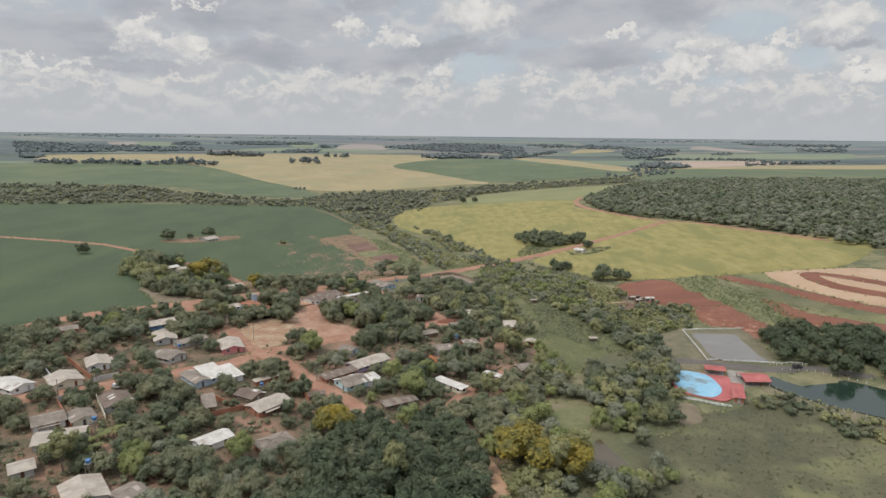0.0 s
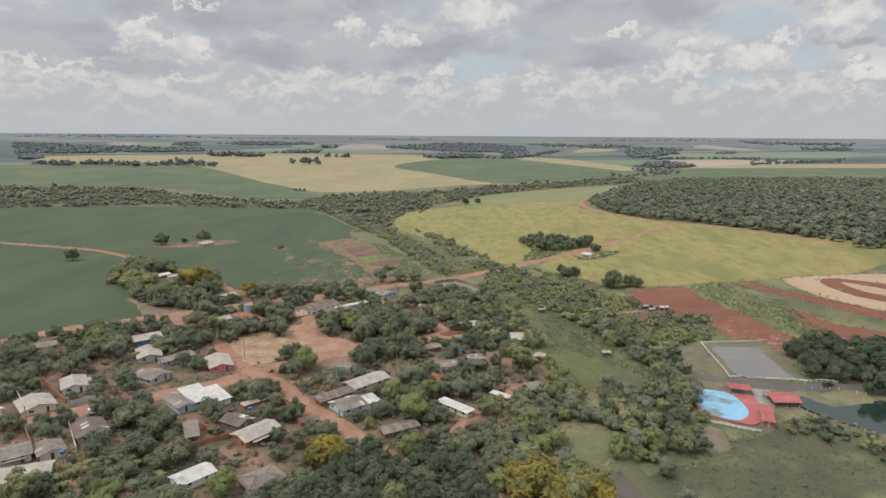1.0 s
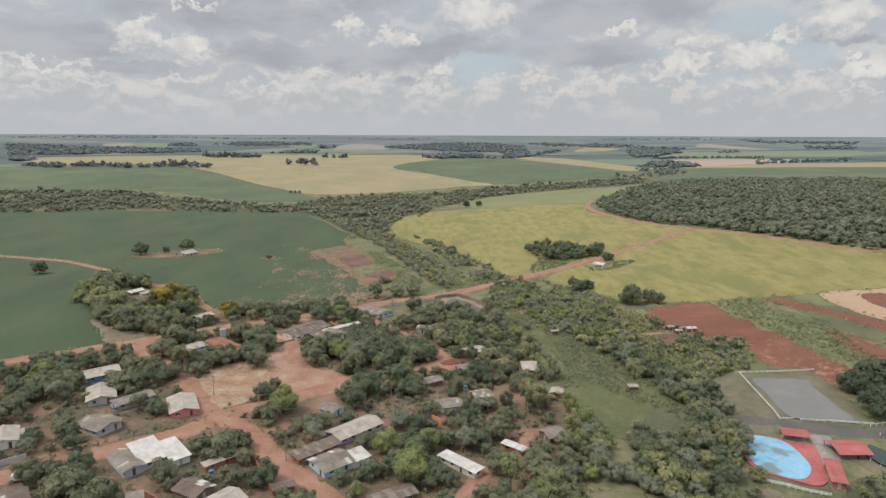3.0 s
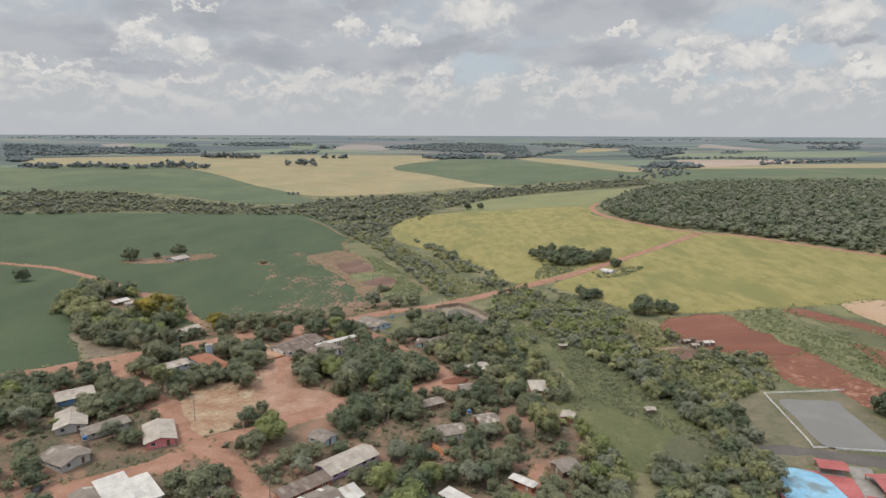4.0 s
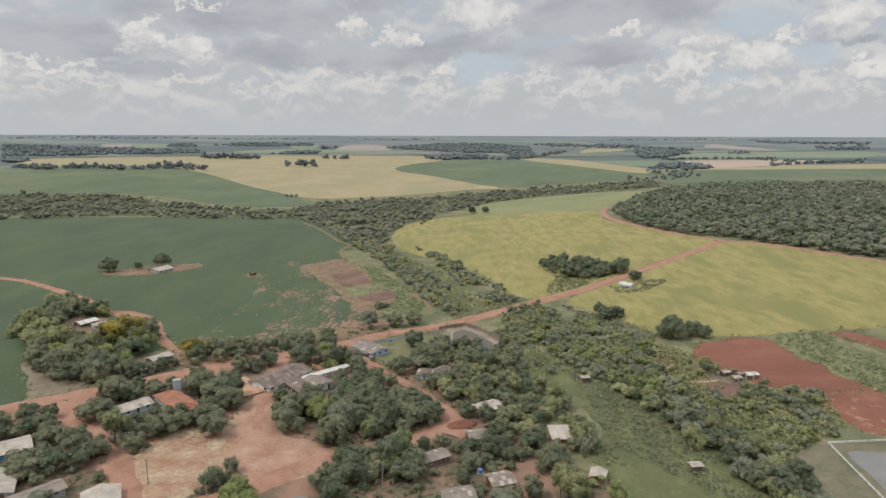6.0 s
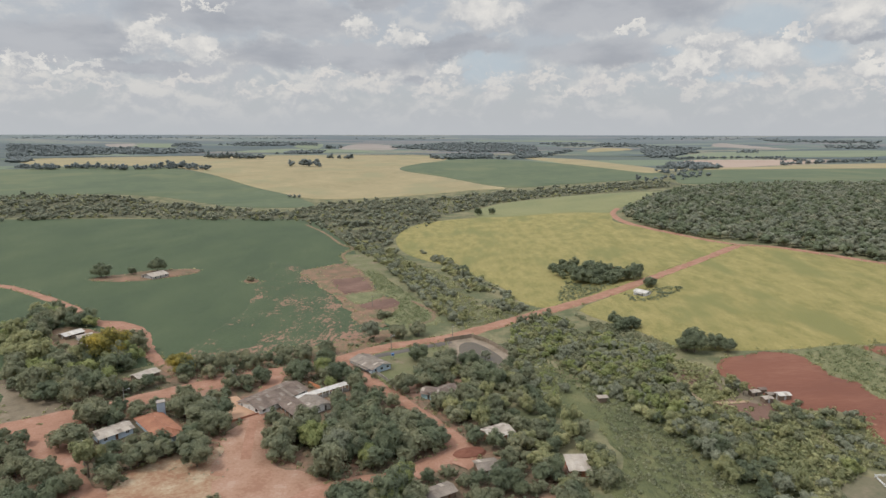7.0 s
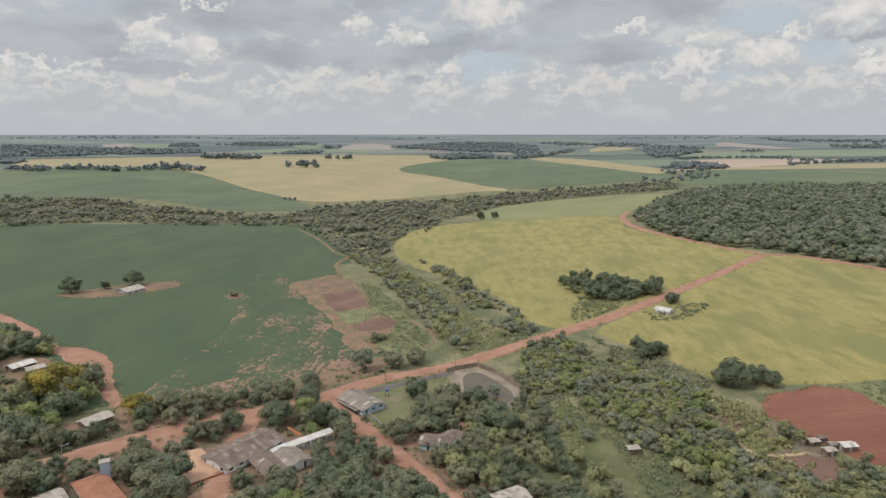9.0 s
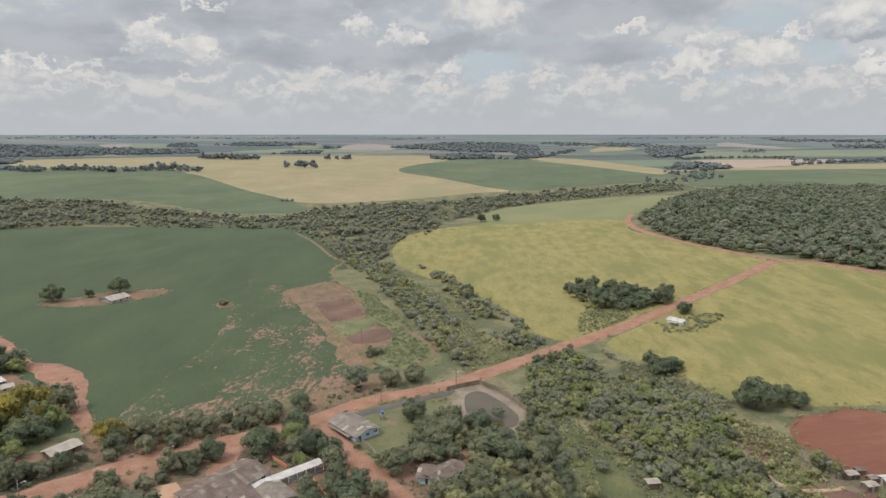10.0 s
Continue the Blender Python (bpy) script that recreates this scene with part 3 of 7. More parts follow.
def ribbon(name, pts, width, material, lift, label, category="road"):
    """A dirt road along a line, slightly uneven in width."""
    line = smooth_line(pts, False, 3.0)
    ROADS.append((np.array(line), width))
    v, f = [], []
    for i, q in enumerate(line):
        d = line[min(i + 1, len(line) - 1)] - line[max(i - 1, 0)]
        n = np.array([-d[1], d[0]]) / (np.linalg.norm(d) + 1e-9)
        edge = [1 + 2.2 * 2 * lift / width + 0.30 * noise.noise((q[0] / 9 + 7 * s, q[1] / 9, 1.0)) for s in (-1, 1)]
        for k, s in enumerate((-1.2, -1, -0.5, 0, 0.5, 1, 1.2)):
            wob = 1 + 0.30 * noise.noise((q[0] / 9 + 7 * s, q[1] / 9, 1.0)) + 0.22 * noise.noise((q[0] / 3 + 7 * s, q[1] / 3, 2.0)) if abs(s) == 1 else 1.0
            if abs(s) > 1:
                wob = edge[0 if s < 0 else 1]
            p = q + n * (s if abs(s) <= 1 else math.copysign(1, s)) * width / 2 * wob
            rut = -0.05 if abs(s) == 0.5 else 0
            v.append((p[0], p[1], ground_z(p[0], p[1]) + (lift + rut - (0.1 if abs(s) == 1 else 0) if abs(s) <= 1 else -0.12)))
        if i:
            o = 7 * i
            f += [(o - 7 + j, o - 6 + j, o + 1 + j, o + j) for j in range(6)]
    me = mesh_of(name, v, f, material, True)
    if me.polygons[2].normal.z < 0:
        me.flip_normals()
    return tagged(new(name, me), label, category, kind="structure")


# ---- fields, far to near ----
drape("grain_field", [(-1532, 2301), (-1304, 2527), (-1067, 2737), (-488, 3042), (-139, 2819), (-37, 2395), (-160, 1876), (-26, 1616), (96, 1371), (31, 1357), (-111, 1278), (-243, 1241), (-316, 1294), (-428, 1413), (-639, 1672), (-858, 1861), (-1153, 1860)], M["ripe_grain"], 0.5, 80, "ripe yellow grain field on the far slope", "field")
drape("crop_field", [(-1123, 1692), (-1100, 1782), (-835, 1815), (-636, 1658), (-425, 1405), (-314, 1286), (-237, 1134), (-348, 1102), (-526, 1203), (-660, 1191), (-690, 1103), (-856, 1011), (-1512, 1658)], M["far_green"], 0.5, 80, "green crop field on the far slope", "field")
drape("crop_field", [(-156, 1877), (-17, 2351), (147, 2463), (338, 2145), (479, 1748), (439, 1454), (319, 1407), (207, 1393), (102, 1378), (-20, 1616)], M["far_green"], 0.55, 80, "green crop field beyond the creek", "field")
drape("grain_field", [(268, 2626), (446, 2525), (513, 2141), (542, 1845), (468, 1629), (426, 1811), (344, 2181)], M["ripe_grain"], 0.7, 80, "narrow strip of ripe yellow grain", "field")
drape("crop_field", [(604, 1747), (827, 1747), (1101, 1809), (1676, 1915), (918, 1134), (636, 1126), (453, 1217), (419, 1322)], M["far_green"], 0.5, 80, "green crop field behind the forest", "field")
drape("grain_field", [(526, 1763), (834, 1905), (1332, 2150), (2021, 2272), (1736, 1976), (1122, 1840), (604, 1747)], M["ripe_grain"], 0.8, 80, "narrow strip of ripe yellow grain", "field")
drape("fallow_field", [(817, 2368), (1099, 2450), (1388, 2431), (1226, 2227), (850, 1937), (732, 1881)], M["far_pink"], 0.6, 80, "pinkish fallow field in the distance", "field")
drape("crop_field", [(868, 2652), (1426, 3127), (1984, 3116), (2668, 2947), (2281, 2543), (1653, 2624), (974, 2642)], M["far_green"], 0.5, 80, "pale green crop field in the distance", "field")
drape("soybean_field", [(-741, 786), (-527, 883), (-397, 921), (-207, 951), (-158, 857), (-107, 731), (-71, 614), (-46, 533), (-35, 484), (-45, 440), (-67, 432), (-87, 408), (-115, 396), (-135, 395), (-171, 347), (-157, 322), (-192, 297), (-246, 278), (-389, 361)], M["soy"], 0.30, 40, "dense dark green soybean field", "field")
drape("sparse_soybeans", [(-160, 640), (-137, 634), (-107, 595), (-83, 536), (-68, 510), (-49, 467), (-49, 433), (-70, 423), (-91, 407), (-124, 397), (-131, 419), (-128, 459), (-137, 523)], M["soy_bare"], 0.40, 25, "thin soybean stand with bare red soil showing", "field", ragged=9)
drape("sparse_soybeans", [(-97, 553), (-71, 509), (-49, 467), (-48, 437), (-70, 425), (-87, 409), (-109, 400), (-110, 416), (-96, 435), (-93, 471), (-92, 507)], M["soy_thin"], 0.45, 25, "soybeans thinning out to bare red soil", "field", ragged=9)
drape("roadside_soil", [(-137, 395), (-123, 399), (-110, 403), (-92, 410), (-78, 421), (-63, 435), (-50, 443), (-42, 460), (-34, 447), (-44, 434), (-60, 420), (-74, 407), (-87, 397), (-103, 388), (-118, 380), (-128, 384)], M["verge_soil"], 0.5, 15, "strip of red soil and weeds beside the dirt road", "ground", ragged=3)
drape("track_bend", [(-196, 451), (-186, 455), (-169, 445), (-156, 428), (-147, 412), (-132, 392), (-134, 391), (-150, 406), (-154, 400), (-158, 403), (-156, 414), (-165, 426), (-176, 434)], M["red_road"], 0.63, 12, "wide bend of the red farm track", "road", ragged=1.5)
drape("bare_ring", [(-158, 572), (-157, 580), (-152, 579), (-147, 571), (-149, 565), (-154, 565)], M["worn_red"], 0.5, 6, "bare soil round a lone bush", "ground")
drape("ripe_field", [(-65, 772), (-62, 845), (-36, 903), (28, 927), (139, 915), (183, 885), (172, 818), (189, 764), (203, 724), (231, 661), (231, 646), (188, 611), (128, 564), (88, 526), (60, 504), (40, 518), (33, 554), (18, 591), (-7, 638), (-47, 697)], M["ripe_soy"], 0.4, 40, "ripening yellow-green soybean field", "field")
drape("young_field", [(28, 932), (54, 1069), (170, 1135), (300, 1123), (335, 1066), (257, 986), (202, 918), (183, 885), (139, 915)], M["pale_green"], 0.45, 60, "pale green field bordering the ripe crop", "field")
drape("ripe_field", [(238, 641), (190, 606), (138, 559), (91, 518), (72, 497), (84, 471), (96, 452), (106, 427), (128, 420), (157, 418), (186, 418), (218, 417), (271, 423), (317, 457), (349, 505), (310, 535), (284, 564), (263, 604)], M["ripe_soy"], 0.4, 40, "ripening yellow-green soybean field along the road", "field")
drape("bare_field", [(113, 396), (124, 411), (135, 414), (144, 415), (155, 408), (158, 386), (165, 374), (166, 353), (152, 350), (140, 356), (126, 362), (118, 380)], M["red_field"], 0.25, 25, "freshly ploughed bare red soil", "field", ragged=3)
drape("bare_field", [(143, 340), (150, 350), (158, 351), (167, 353), (170, 335), (175, 320), (181, 309), (169, 294), (160, 302), (157, 318), (145, 321)], M["red_worn"], 0.3, 25, "trampled bare red soil with pale tracks", "field", ragged=4)
drape("cane_strip", [(156, 412), (183, 418), (181, 392), (195, 356), (193, 318), (179, 313), (177, 335), (165, 361), (162, 380)], M["cane"], 0.35, 25, "strip of tall pale green cane grass", "grass", ragged=4)
drape("crop_plot", [(191, 417), (226, 418), (249, 420), (307, 416), (337, 365), (276, 297), (227, 316), (206, 340), (197, 357), (195, 386)], M["meadow"], 0.25, 30, "green plot between tilled strips", "field")
drape("tilled_strip", [(187, 414), (197, 412), (206, 398), (218, 379), (232, 358), (250, 334), (272, 312), (262, 302), (243, 324), (224, 346), (212, 367), (203, 385), (192, 400)], M["red_field"], 0.4, 30, "strip of tilled dark red soil", "field", ragged=1.5)
drape("stubble_field", [(222, 417), (250, 420), (292, 416), (323, 388), (280, 318), (252, 336), (234, 357), (224, 376), (220, 396)], M["tan_field"], 0.4, 30, "tan stubble plot with a tilled loop", "field", ragged=1.5)
drape("tilled_strip", [(240, 407), (250, 412), (264, 403), (285, 378), (292, 356), (272, 346), (246, 370), (239, 388)], M["red_field"], 0.6, 30, "loop of tilled red soil in stubble", "field", ragged=1.5)
drape("stubble_field", [(250, 401), (258, 394), (276, 370), (270, 361), (252, 382)], M["tan_field"], 0.8, 20, "tan stubble inside the tilled loop", "field", ragged=1)
drape("tilled_strip", [(192, 360), (197, 353), (200, 342), (204, 332), (214, 323), (240, 302), (226, 288), (200, 306), (192, 319), (188, 338)], M["red_field"], 0.4, 30, "strip of tilled dark red soil", "field", ragged=2)
drape("village_ground", [(-238, 244), (-205, 278), (-160, 318), (-138, 381), (-90, 419), (-28, 427), (3, 385), (22, 339), (39, 303), (49, 249), (34, 213), (18, 169), (16, 130), (-32, 109), (-87, 105), (-144, 118)], M["village_ground"], 0.08, 20, "red soil and patchy grass between the houses", "ground", ragged=5)
drape("meadow", [(51, 383), (64, 374), (76, 343), (84, 315), (92, 294), (94, 273), (86, 258), (72, 254), (58, 258), (49, 273), (47, 295), (45, 321), (81, 280), (87, 263), (69, 263), (54, 276)], M["clearing"], 0.2, 20, "open green meadow among the trees", "grass", ragged=5)
drape("meadow", [(83, 206), (113, 225), (136, 234), (148, 220), (168, 200), (178, 180), (165, 161), (113, 118), (14, 112), (45, 177)], M["rough_meadow"], 0.2, 25, "rough weedy meadow below the pond", "grass", ragged=5)
drape("bare_patch", [(78, 282), (91, 277), (88, 264), (77, 260), (70, 267)], M["scrub_ground"], 0.35, 10, "bare brown end of the meadow", "ground", ragged=3)
drape("grass_patch", [(38, 221), (47, 226), (57, 224), (55, 208), (46, 201), (36, 205)], M["lawn"], 0.3, 10, "bright green grass patch among trees", "grass", ragged=2)
drape("bare_patch", [(92, 226), (98, 227), (96, 213), (87, 210)], M["tan_ground"], 0.35, 8, "trodden tan ground below the pool fence", "ground", ragged=1)
drape("farm_yard", [(-210, 434), (-199, 441), (-175, 427), (-160, 405), (-170, 398), (-186, 403)], M["worn_red"], 0.45, 12, "bare red yard round the farm buildings", "yard", ragged=2)
drape("meadow", [(35, 417), (40, 407), (44, 389), (51, 372), (61, 353), (38, 353), (30, 368), (28, 391)], M["clearing"], 0.27, 15, "weedy green opening beside the scrub", "grass", ragged=4)
drape("creek_meadow", [(-64, 705), (-34, 645), (-6, 585), (14, 511), (44, 481), (18, 467), (0, 463), (-13, 511), (-30, 569)], M["meadow"], 0.2, 25, "damp green meadow along the creek", "grass", ragged=6)
drape("farm_yard", [(-263, 555), (-252, 575), (-237, 594), (-208, 606), (-201, 596), (-212, 575), (-232, 555)], M["worn_red"], 0.5, 15, "bare red yard round the field shed", "yard", ragged=3)
drape("bare_patch", [(-125, 609), (-117, 632), (-99, 646), (-84, 632), (-68, 593), (-57, 552), (-46, 531), (-40, 508), (-44, 470), (-51, 462), (-62, 482), (-80, 520), (-94, 553), (-107, 576)], M["verge_soil"], 0.62, 15, "bare reddish clearing at the field's edge", "ground", ragged=5)
drape("weedy_plot", [(-115, 618), (-99, 635), (-86, 628), (-76, 599), (-98, 592), (-108, 602)], M["worn_red"], 0.72, 10, "fallow garden plot grown over with weeds", "ground", rounded=False, ragged=1.5)
drape("brown_plot", [(-97, 584), (-75, 596), (-61, 557), (-78, 540), (-88, 560)], M["brown_plot"], 0.78, 10, "bare dark brown garden plot", "ground", rounded=False, ragged=1)
drape("brown_plot", [(-63, 511), (-55, 522), (-44, 529), (-40, 512), (-49, 502), (-58, 502)], M["brown_plot"], 0.9, 10, "small bare brown plot among reeds", "ground", ragged=1.5)
drape("cane_patch", [(-77, 619), (-62, 607), (-40, 552), (-23, 512), (-15, 488), (-19, 471), (-33, 467), (-44, 480), (-38, 507), (-42, 533), (-56, 552), (-66, 586)], M["cane"], 0.7, 15, "patch of pale green reeds and cane", "grass", ragged=4)
drape("cane_patch", [(-76, 535), (-59, 548), (-53, 535), (-64, 513)], M["cane"], 0.84, 12, "narrow bed of cane between garden plots", "grass", ragged=1.5)
drape("grass_strip", [(-106, 691), (-76, 687), (-63, 648), (-62, 607), (-77, 620), (-95, 650)], M["lawn"], 0.6, 15, "light green grass strip at the field corner", "grass", ragged=4)
for name, pts, cover, label in (
    ("fallow_field", [(-1820, 3354), (-1717, 3436), (-1623, 3283), (-1680, 3178)], "far_fallow", "pinkish bare field in the distance"),
    ("crop_field", [(-1616, 3241), (-1422, 3250), (-1533, 3493), (-1691, 3444)], "far_pale", "pale green field in the distance"),
    ("crop_field", [(-709, 3332), (-774, 3701), (-883, 3685), (-844, 3408)], "far_pale", "pale green field in the distance"),
    ("fallow_field", [(-588, 3298), (-329, 3268), (-368, 3642), (-570, 3724)], "far_fallow", "pinkish bare field in the distance"),
    ("crop_field", [(151, 4093), (792, 3964), (835, 4172), (345, 4300)], "far_pale", "pale green field near the horizon"),
    ("grain_field", [(620, 3100), (730, 3392), (868, 3368), (871, 3250), (760, 3180)], "ripe_grain", "ripe yellow field on a distant rise"),
    ("fallow_field", [(1351, 3437), (1499, 3209), (1591, 3180), (1539, 3470), (1483, 3683)], "far_fallow", "pinkish bare field in the distance"),
    ("crop_field", [(875, 2630), (1252, 3014), (1879, 2949), (1657, 2620), (1292, 2614)], "far_pale", "pale green field behind a hedge of trees"),
    ("crop_field", [(-1000, 2960), (-420, 3060), (-500, 3240), (-860, 3260)], "far_pale", "pale green field beyond the grain"),
):
    drape(name, pts, M[cover], 3.2, 80, label, "field", ragged=12)

# ---- roads ----
ribbon("main_road", [(-209, 262), (-191, 296), (-167, 317), (-153, 329), (-140, 340), (-129, 349), (-111, 368), (-85, 388), (-60, 407), (-38, 430), (-11, 445), (15, 467), (45, 492), (92, 528), (140, 568), (186, 606), (230, 644)], 8.0, M["red_road"], 0.65, "wide red dirt road between village and fields")
ribbon("field_road", [(232, 648), (255, 627), (271, 597), (286, 567), (320, 507)], 5.0, M["red_road"], 0.68, "red dirt track along the forest edge")
ribbon("field_road", [(232, 648), (219, 676), (201, 728), (190, 766), (181, 821), (186, 878), (202, 918)], 5.0, M["red_road"], 0.68, "red dirt track along the forest edge")
ribbon("farm_track", [(-138, 397), (-157, 419), (-178, 440), (-202, 456), (-233, 484), (-290, 522), (-323, 534), (-429, 562)], 5.5, M["red_road"], 0.60, "red farm track through the soybeans")
ribbon("street", [(-57, 406), (-42, 386), (-29, 369), (-17, 354), (-7, 339), (0, 326), (-3, 318)], 7.2, M["red_road"], 0.5, "red dirt village street")
ribbon("street", [(-1, 328), (-21, 310), (-40, 301), (-55, 286), (-68, 273), (-79, 264), (-90, 247), (-104, 236), (-117, 225), (-132, 213), (-154, 201)], 7.2, M["red_road"], 0.55, "red dirt village street")
ribbon("street", [(-83, 260), (-70, 253), (-58, 238), (-45, 225), (-33, 213), (-25, 204), (-13, 192)], 7.2, M["red_road"], 0.58, "red dirt village street")
ribbon("lane", [(-107, 293), (-94, 273), (-82, 261)], 7.0, M["red_road"], 0.52, "red dirt lane beside the open lot")
ribbon("lane", [(-70, 315), (-76, 341), (-79, 366), (-80, 387)], 6.5, M["red_road"], 0.35, "red dirt lane past the school")
ribbon("footpath", [(2, 216), (9, 231), (22, 246), (28, 260)], 4.0, M["red_road"], 0.45, "narrow red footpath")
ribbon("footpath", [(9, 196), (12, 184), (16, 168), (17, 153)], 4.0, M["sand"], 0.45, "pale dirt footpath between trees")
ribbon("pond_track", [(103, 270), (117, 268), (132, 264), (148, 259), (165, 261), (186, 252)], 5.5, M["asphalt"], 0.4, "grey gravel track beside the ponds")

ribbon("driveway", [(-43, 415), (-29, 425), (-16, 434), (-6, 441)], 3.6, M["asphalt"], 0.45, "grey gravel drive behind the roadside house")
ribbon("footpath", [(-84, 538), (-72, 519), (-60, 493), (-47, 471), (-42, 465)], 2.2, M["verge_soil"], 0.95, "narrow trodden path beside the garden plots")
ribbon("footpath", [(-32, 524), (-21, 505), (-16, 487), (-19, 475), (-29, 468)], 1.8, M["verge_soil"], 0.95, "narrow trodden path round the reeds")
ribbon("footpath", [(-190, 895), (-153, 826), (-119, 748), (-104, 726), (-107, 690), (-98, 655), (-107, 637), (-120, 624)], 2.0, M["verge_soil"], 0.7, "dusty path along the soybean edge")


drape("junction", [(-150, 322), (-140, 337), (-129, 325), (-119, 307), (-106, 294), (-90, 271), (-96, 271), (-109, 286), (-120, 296), (-131, 307)], M["red_road"], 0.6, 12, "wide bare red junction of dirt roads", "road", ragged=2)
drape("dry_verge", [(-186, 366), (-177, 368), (-161, 356), (-147, 349), (-143, 341), (-155, 330), (-169, 342)], M["tan_ground"], 0.4, 12, "strip of dry pale grass between grove and road", "grass", ragged=3)
drape("garden", [(88, 402), (106, 405), (112, 388), (118, 372), (120, 352), (108, 346), (98, 354), (91, 372)], M["tan_ground"], 0.22, 10, "rough garden ground of dry weeds by the huts", "ground", ragged=4)
drape("brown_plot", [(94, 398), (101, 399), (102, 391), (100, 386), (95, 386)], M["brown_plot"], 0.42, 8, "dark tilled garden plot beside the scrub", "ground", ragged=1.5)
drape("brown_plot", [(95, 386), (100, 384), (104, 378), (105, 372), (99, 375), (95, 380)], M["brown_plot"], 0.46, 8, "narrow dark tilled garden bed", "ground", ragged=1.5)
drape("green_plot", [(96, 379), (102, 379), (107, 373), (104, 368), (97, 368), (94, 373)], M["weedy_crop"], 0.5, 8, "small plot of bright green vegetables", "ground", ragged=1.5)
drape("brown_plot", [(98, 365), (109, 367), (113, 363), (119, 363), (116, 352), (107, 350), (101, 355)], M["brown_plot"], 0.44, 8, "trampled dark yard in front of the huts", "ground", ragged=3)
ribbon("footpath", [(92, 376), (93, 370), (96, 366), (103, 365), (112, 366)], 1.2, M["tan_field"], 0.6, "pale footpath to the huts")

# ---- lots ----
drape("open_lot", [(-102, 288), (-98, 311), (-79, 322), (-72, 308), (-73, 290), (-72, 279), (-88, 268)], M["dry_lot"], 0.3, 12, "open lot of dry grass and red soil", "ground", ragged=2)
drape("open_lot", [(-82, 334), (-73, 342), (-61, 314), (-44, 307), (-40, 296), (-59, 280), (-73, 293)], M["trodden"], 0.3, 12, "bare trodden red lot", "ground", ragged=2)
drape("sand_court", [(-96, 358), (-90, 362), (-78, 350), (-84, 341)], M["sand"], 0.5, 12, "sandy sports court beside the school", "court", rounded=False)
drape("lawn", [(-48, 412), (-36, 425), (-17, 437), (-6, 422), (-9, 404), (-23, 390), (-28, 379), (-34, 383)], M["lawn"], 0.2, 12, "mown lawn beside the roadside house", "grass", ragged=1.5)

# ---- building kit ----
for name, a, b, c, kw in (
    ("wall_white", (0.58, 0.57, 0.54), (0.66, 0.65, 0.62), (0.72, 0.71, 0.68), {}),
    ("wall_cream", (0.50, 0.47, 0.36), (0.56, 0.53, 0.42), (0.6, 0.57, 0.46), {}),
    ("wall_grey", (0.34, 0.33, 0.31), (0.40, 0.39, 0.37), (0.46, 0.45, 0.43), {}),
    ("wall_blue", (0.10, 0.2, 0.34), (0.13, 0.24, 0.40), (0.17, 0.28, 0.44), {}),
    ("wall_pale_blue", (0.34, 0.42, 0.48), (0.38, 0.46, 0.53), (0.42, 0.50, 0.57), {}),
    ("wall_teal", (0.36, 0.50, 0.52), (0.42, 0.57, 0.58), (0.48, 0.62, 0.62), {}),
    ("wall_pink", (0.50, 0.16, 0.17), (0.55, 0.20, 0.20), (0.58, 0.25, 0.25), {}),
    ("wall_purple", (0.33, 0.22, 0.38), (0.38, 0.27, 0.43), (0.42, 0.31, 0.46), {}),
    ("wall_brick", (0.26, 0.115, 0.07), (0.32, 0.14, 0.085), (0.37, 0.18, 0.115), {}),
    ("wall_wood", (0.14, 0.10, 0.075), (0.19, 0.14, 0.10), (0.24, 0.18, 0.14), {}),
    ("concrete", (0.20, 0.18, 0.16), (0.25, 0.23, 0.2), (0.31, 0.28, 0.25), {}),
    ("white_paint", (0.62, 0.62, 0.60), (0.70, 0.70, 0.68), (0.76, 0.76, 0.74), {}),
    ("frame_dark", (0.05, 0.045, 0.04), (0.07, 0.06, 0.05), (0.09, 0.08, 0.07), {}),
    ("door_wood", (0.10, 0.055, 0.03), (0.13, 0.07, 0.04), (0.16, 0.09, 0.055), {}),
    ("orange_paint", (0.5, 0.2, 0.1), (0.55, 0.24, 0.12), (0.6, 0.28, 0.15), {}),
    ("tank_blue", (0.05, 0.12, 0.24), (0.06, 0.15, 0.3), (0.08, 0.18, 0.34), {"rough": 0.5}),
    ("tin", (0.45, 0.46, 0.47), (0.55, 0.56, 0.57), (0.62, 0.63, 0.64), {"rough": 0.45}),
    ("black_rubber", (0.02, 0.02, 0.02), (0.03, 0.03, 0.03), (0.04, 0.04, 0.04), {}),
):
    M[name] = mat(name, (a, b, c), 0.35, 2.5, rough=kw.get("rough", 0.85))
for name, a, b, c in (
    ("roof_fibre", (0.160, 0.130, 0.104), (0.210, 0.174, 0.142), (0.265, 0.224, 0.186)),
    ("roof_old", (0.118, 0.086, 0.067), (0.155, 0.115, 0.092), (0.20, 0.155, 0.128)),
    ("roof_pale", (0.295, 0.250, 0.205), (0.355, 0.306, 0.256), (0.415, 0.364, 0.308)),
    ("roof_white", (0.40, 0.372, 0.335), (0.48, 0.450, 0.410), (0.55, 0.522, 0.482)),
    ("roof_red", (0.30, 0.085, 0.078), (0.345, 0.105, 0.095), (0.39, 0.135, 0.125)),
    ("roof_tile", (0.24, 0.105, 0.062), (0.30, 0.135, 0.08), (0.35, 0.17, 0.10)),
    ("roof_solar", (0.03, 0.05, 0.12), (0.04, 0.06, 0.14), (0.05, 0.07, 0.16)),
):
    M[name] = mat(name, (a, b, c), 0.28, 2.0, rough=0.75, object_random=0.10, bump=0.15)


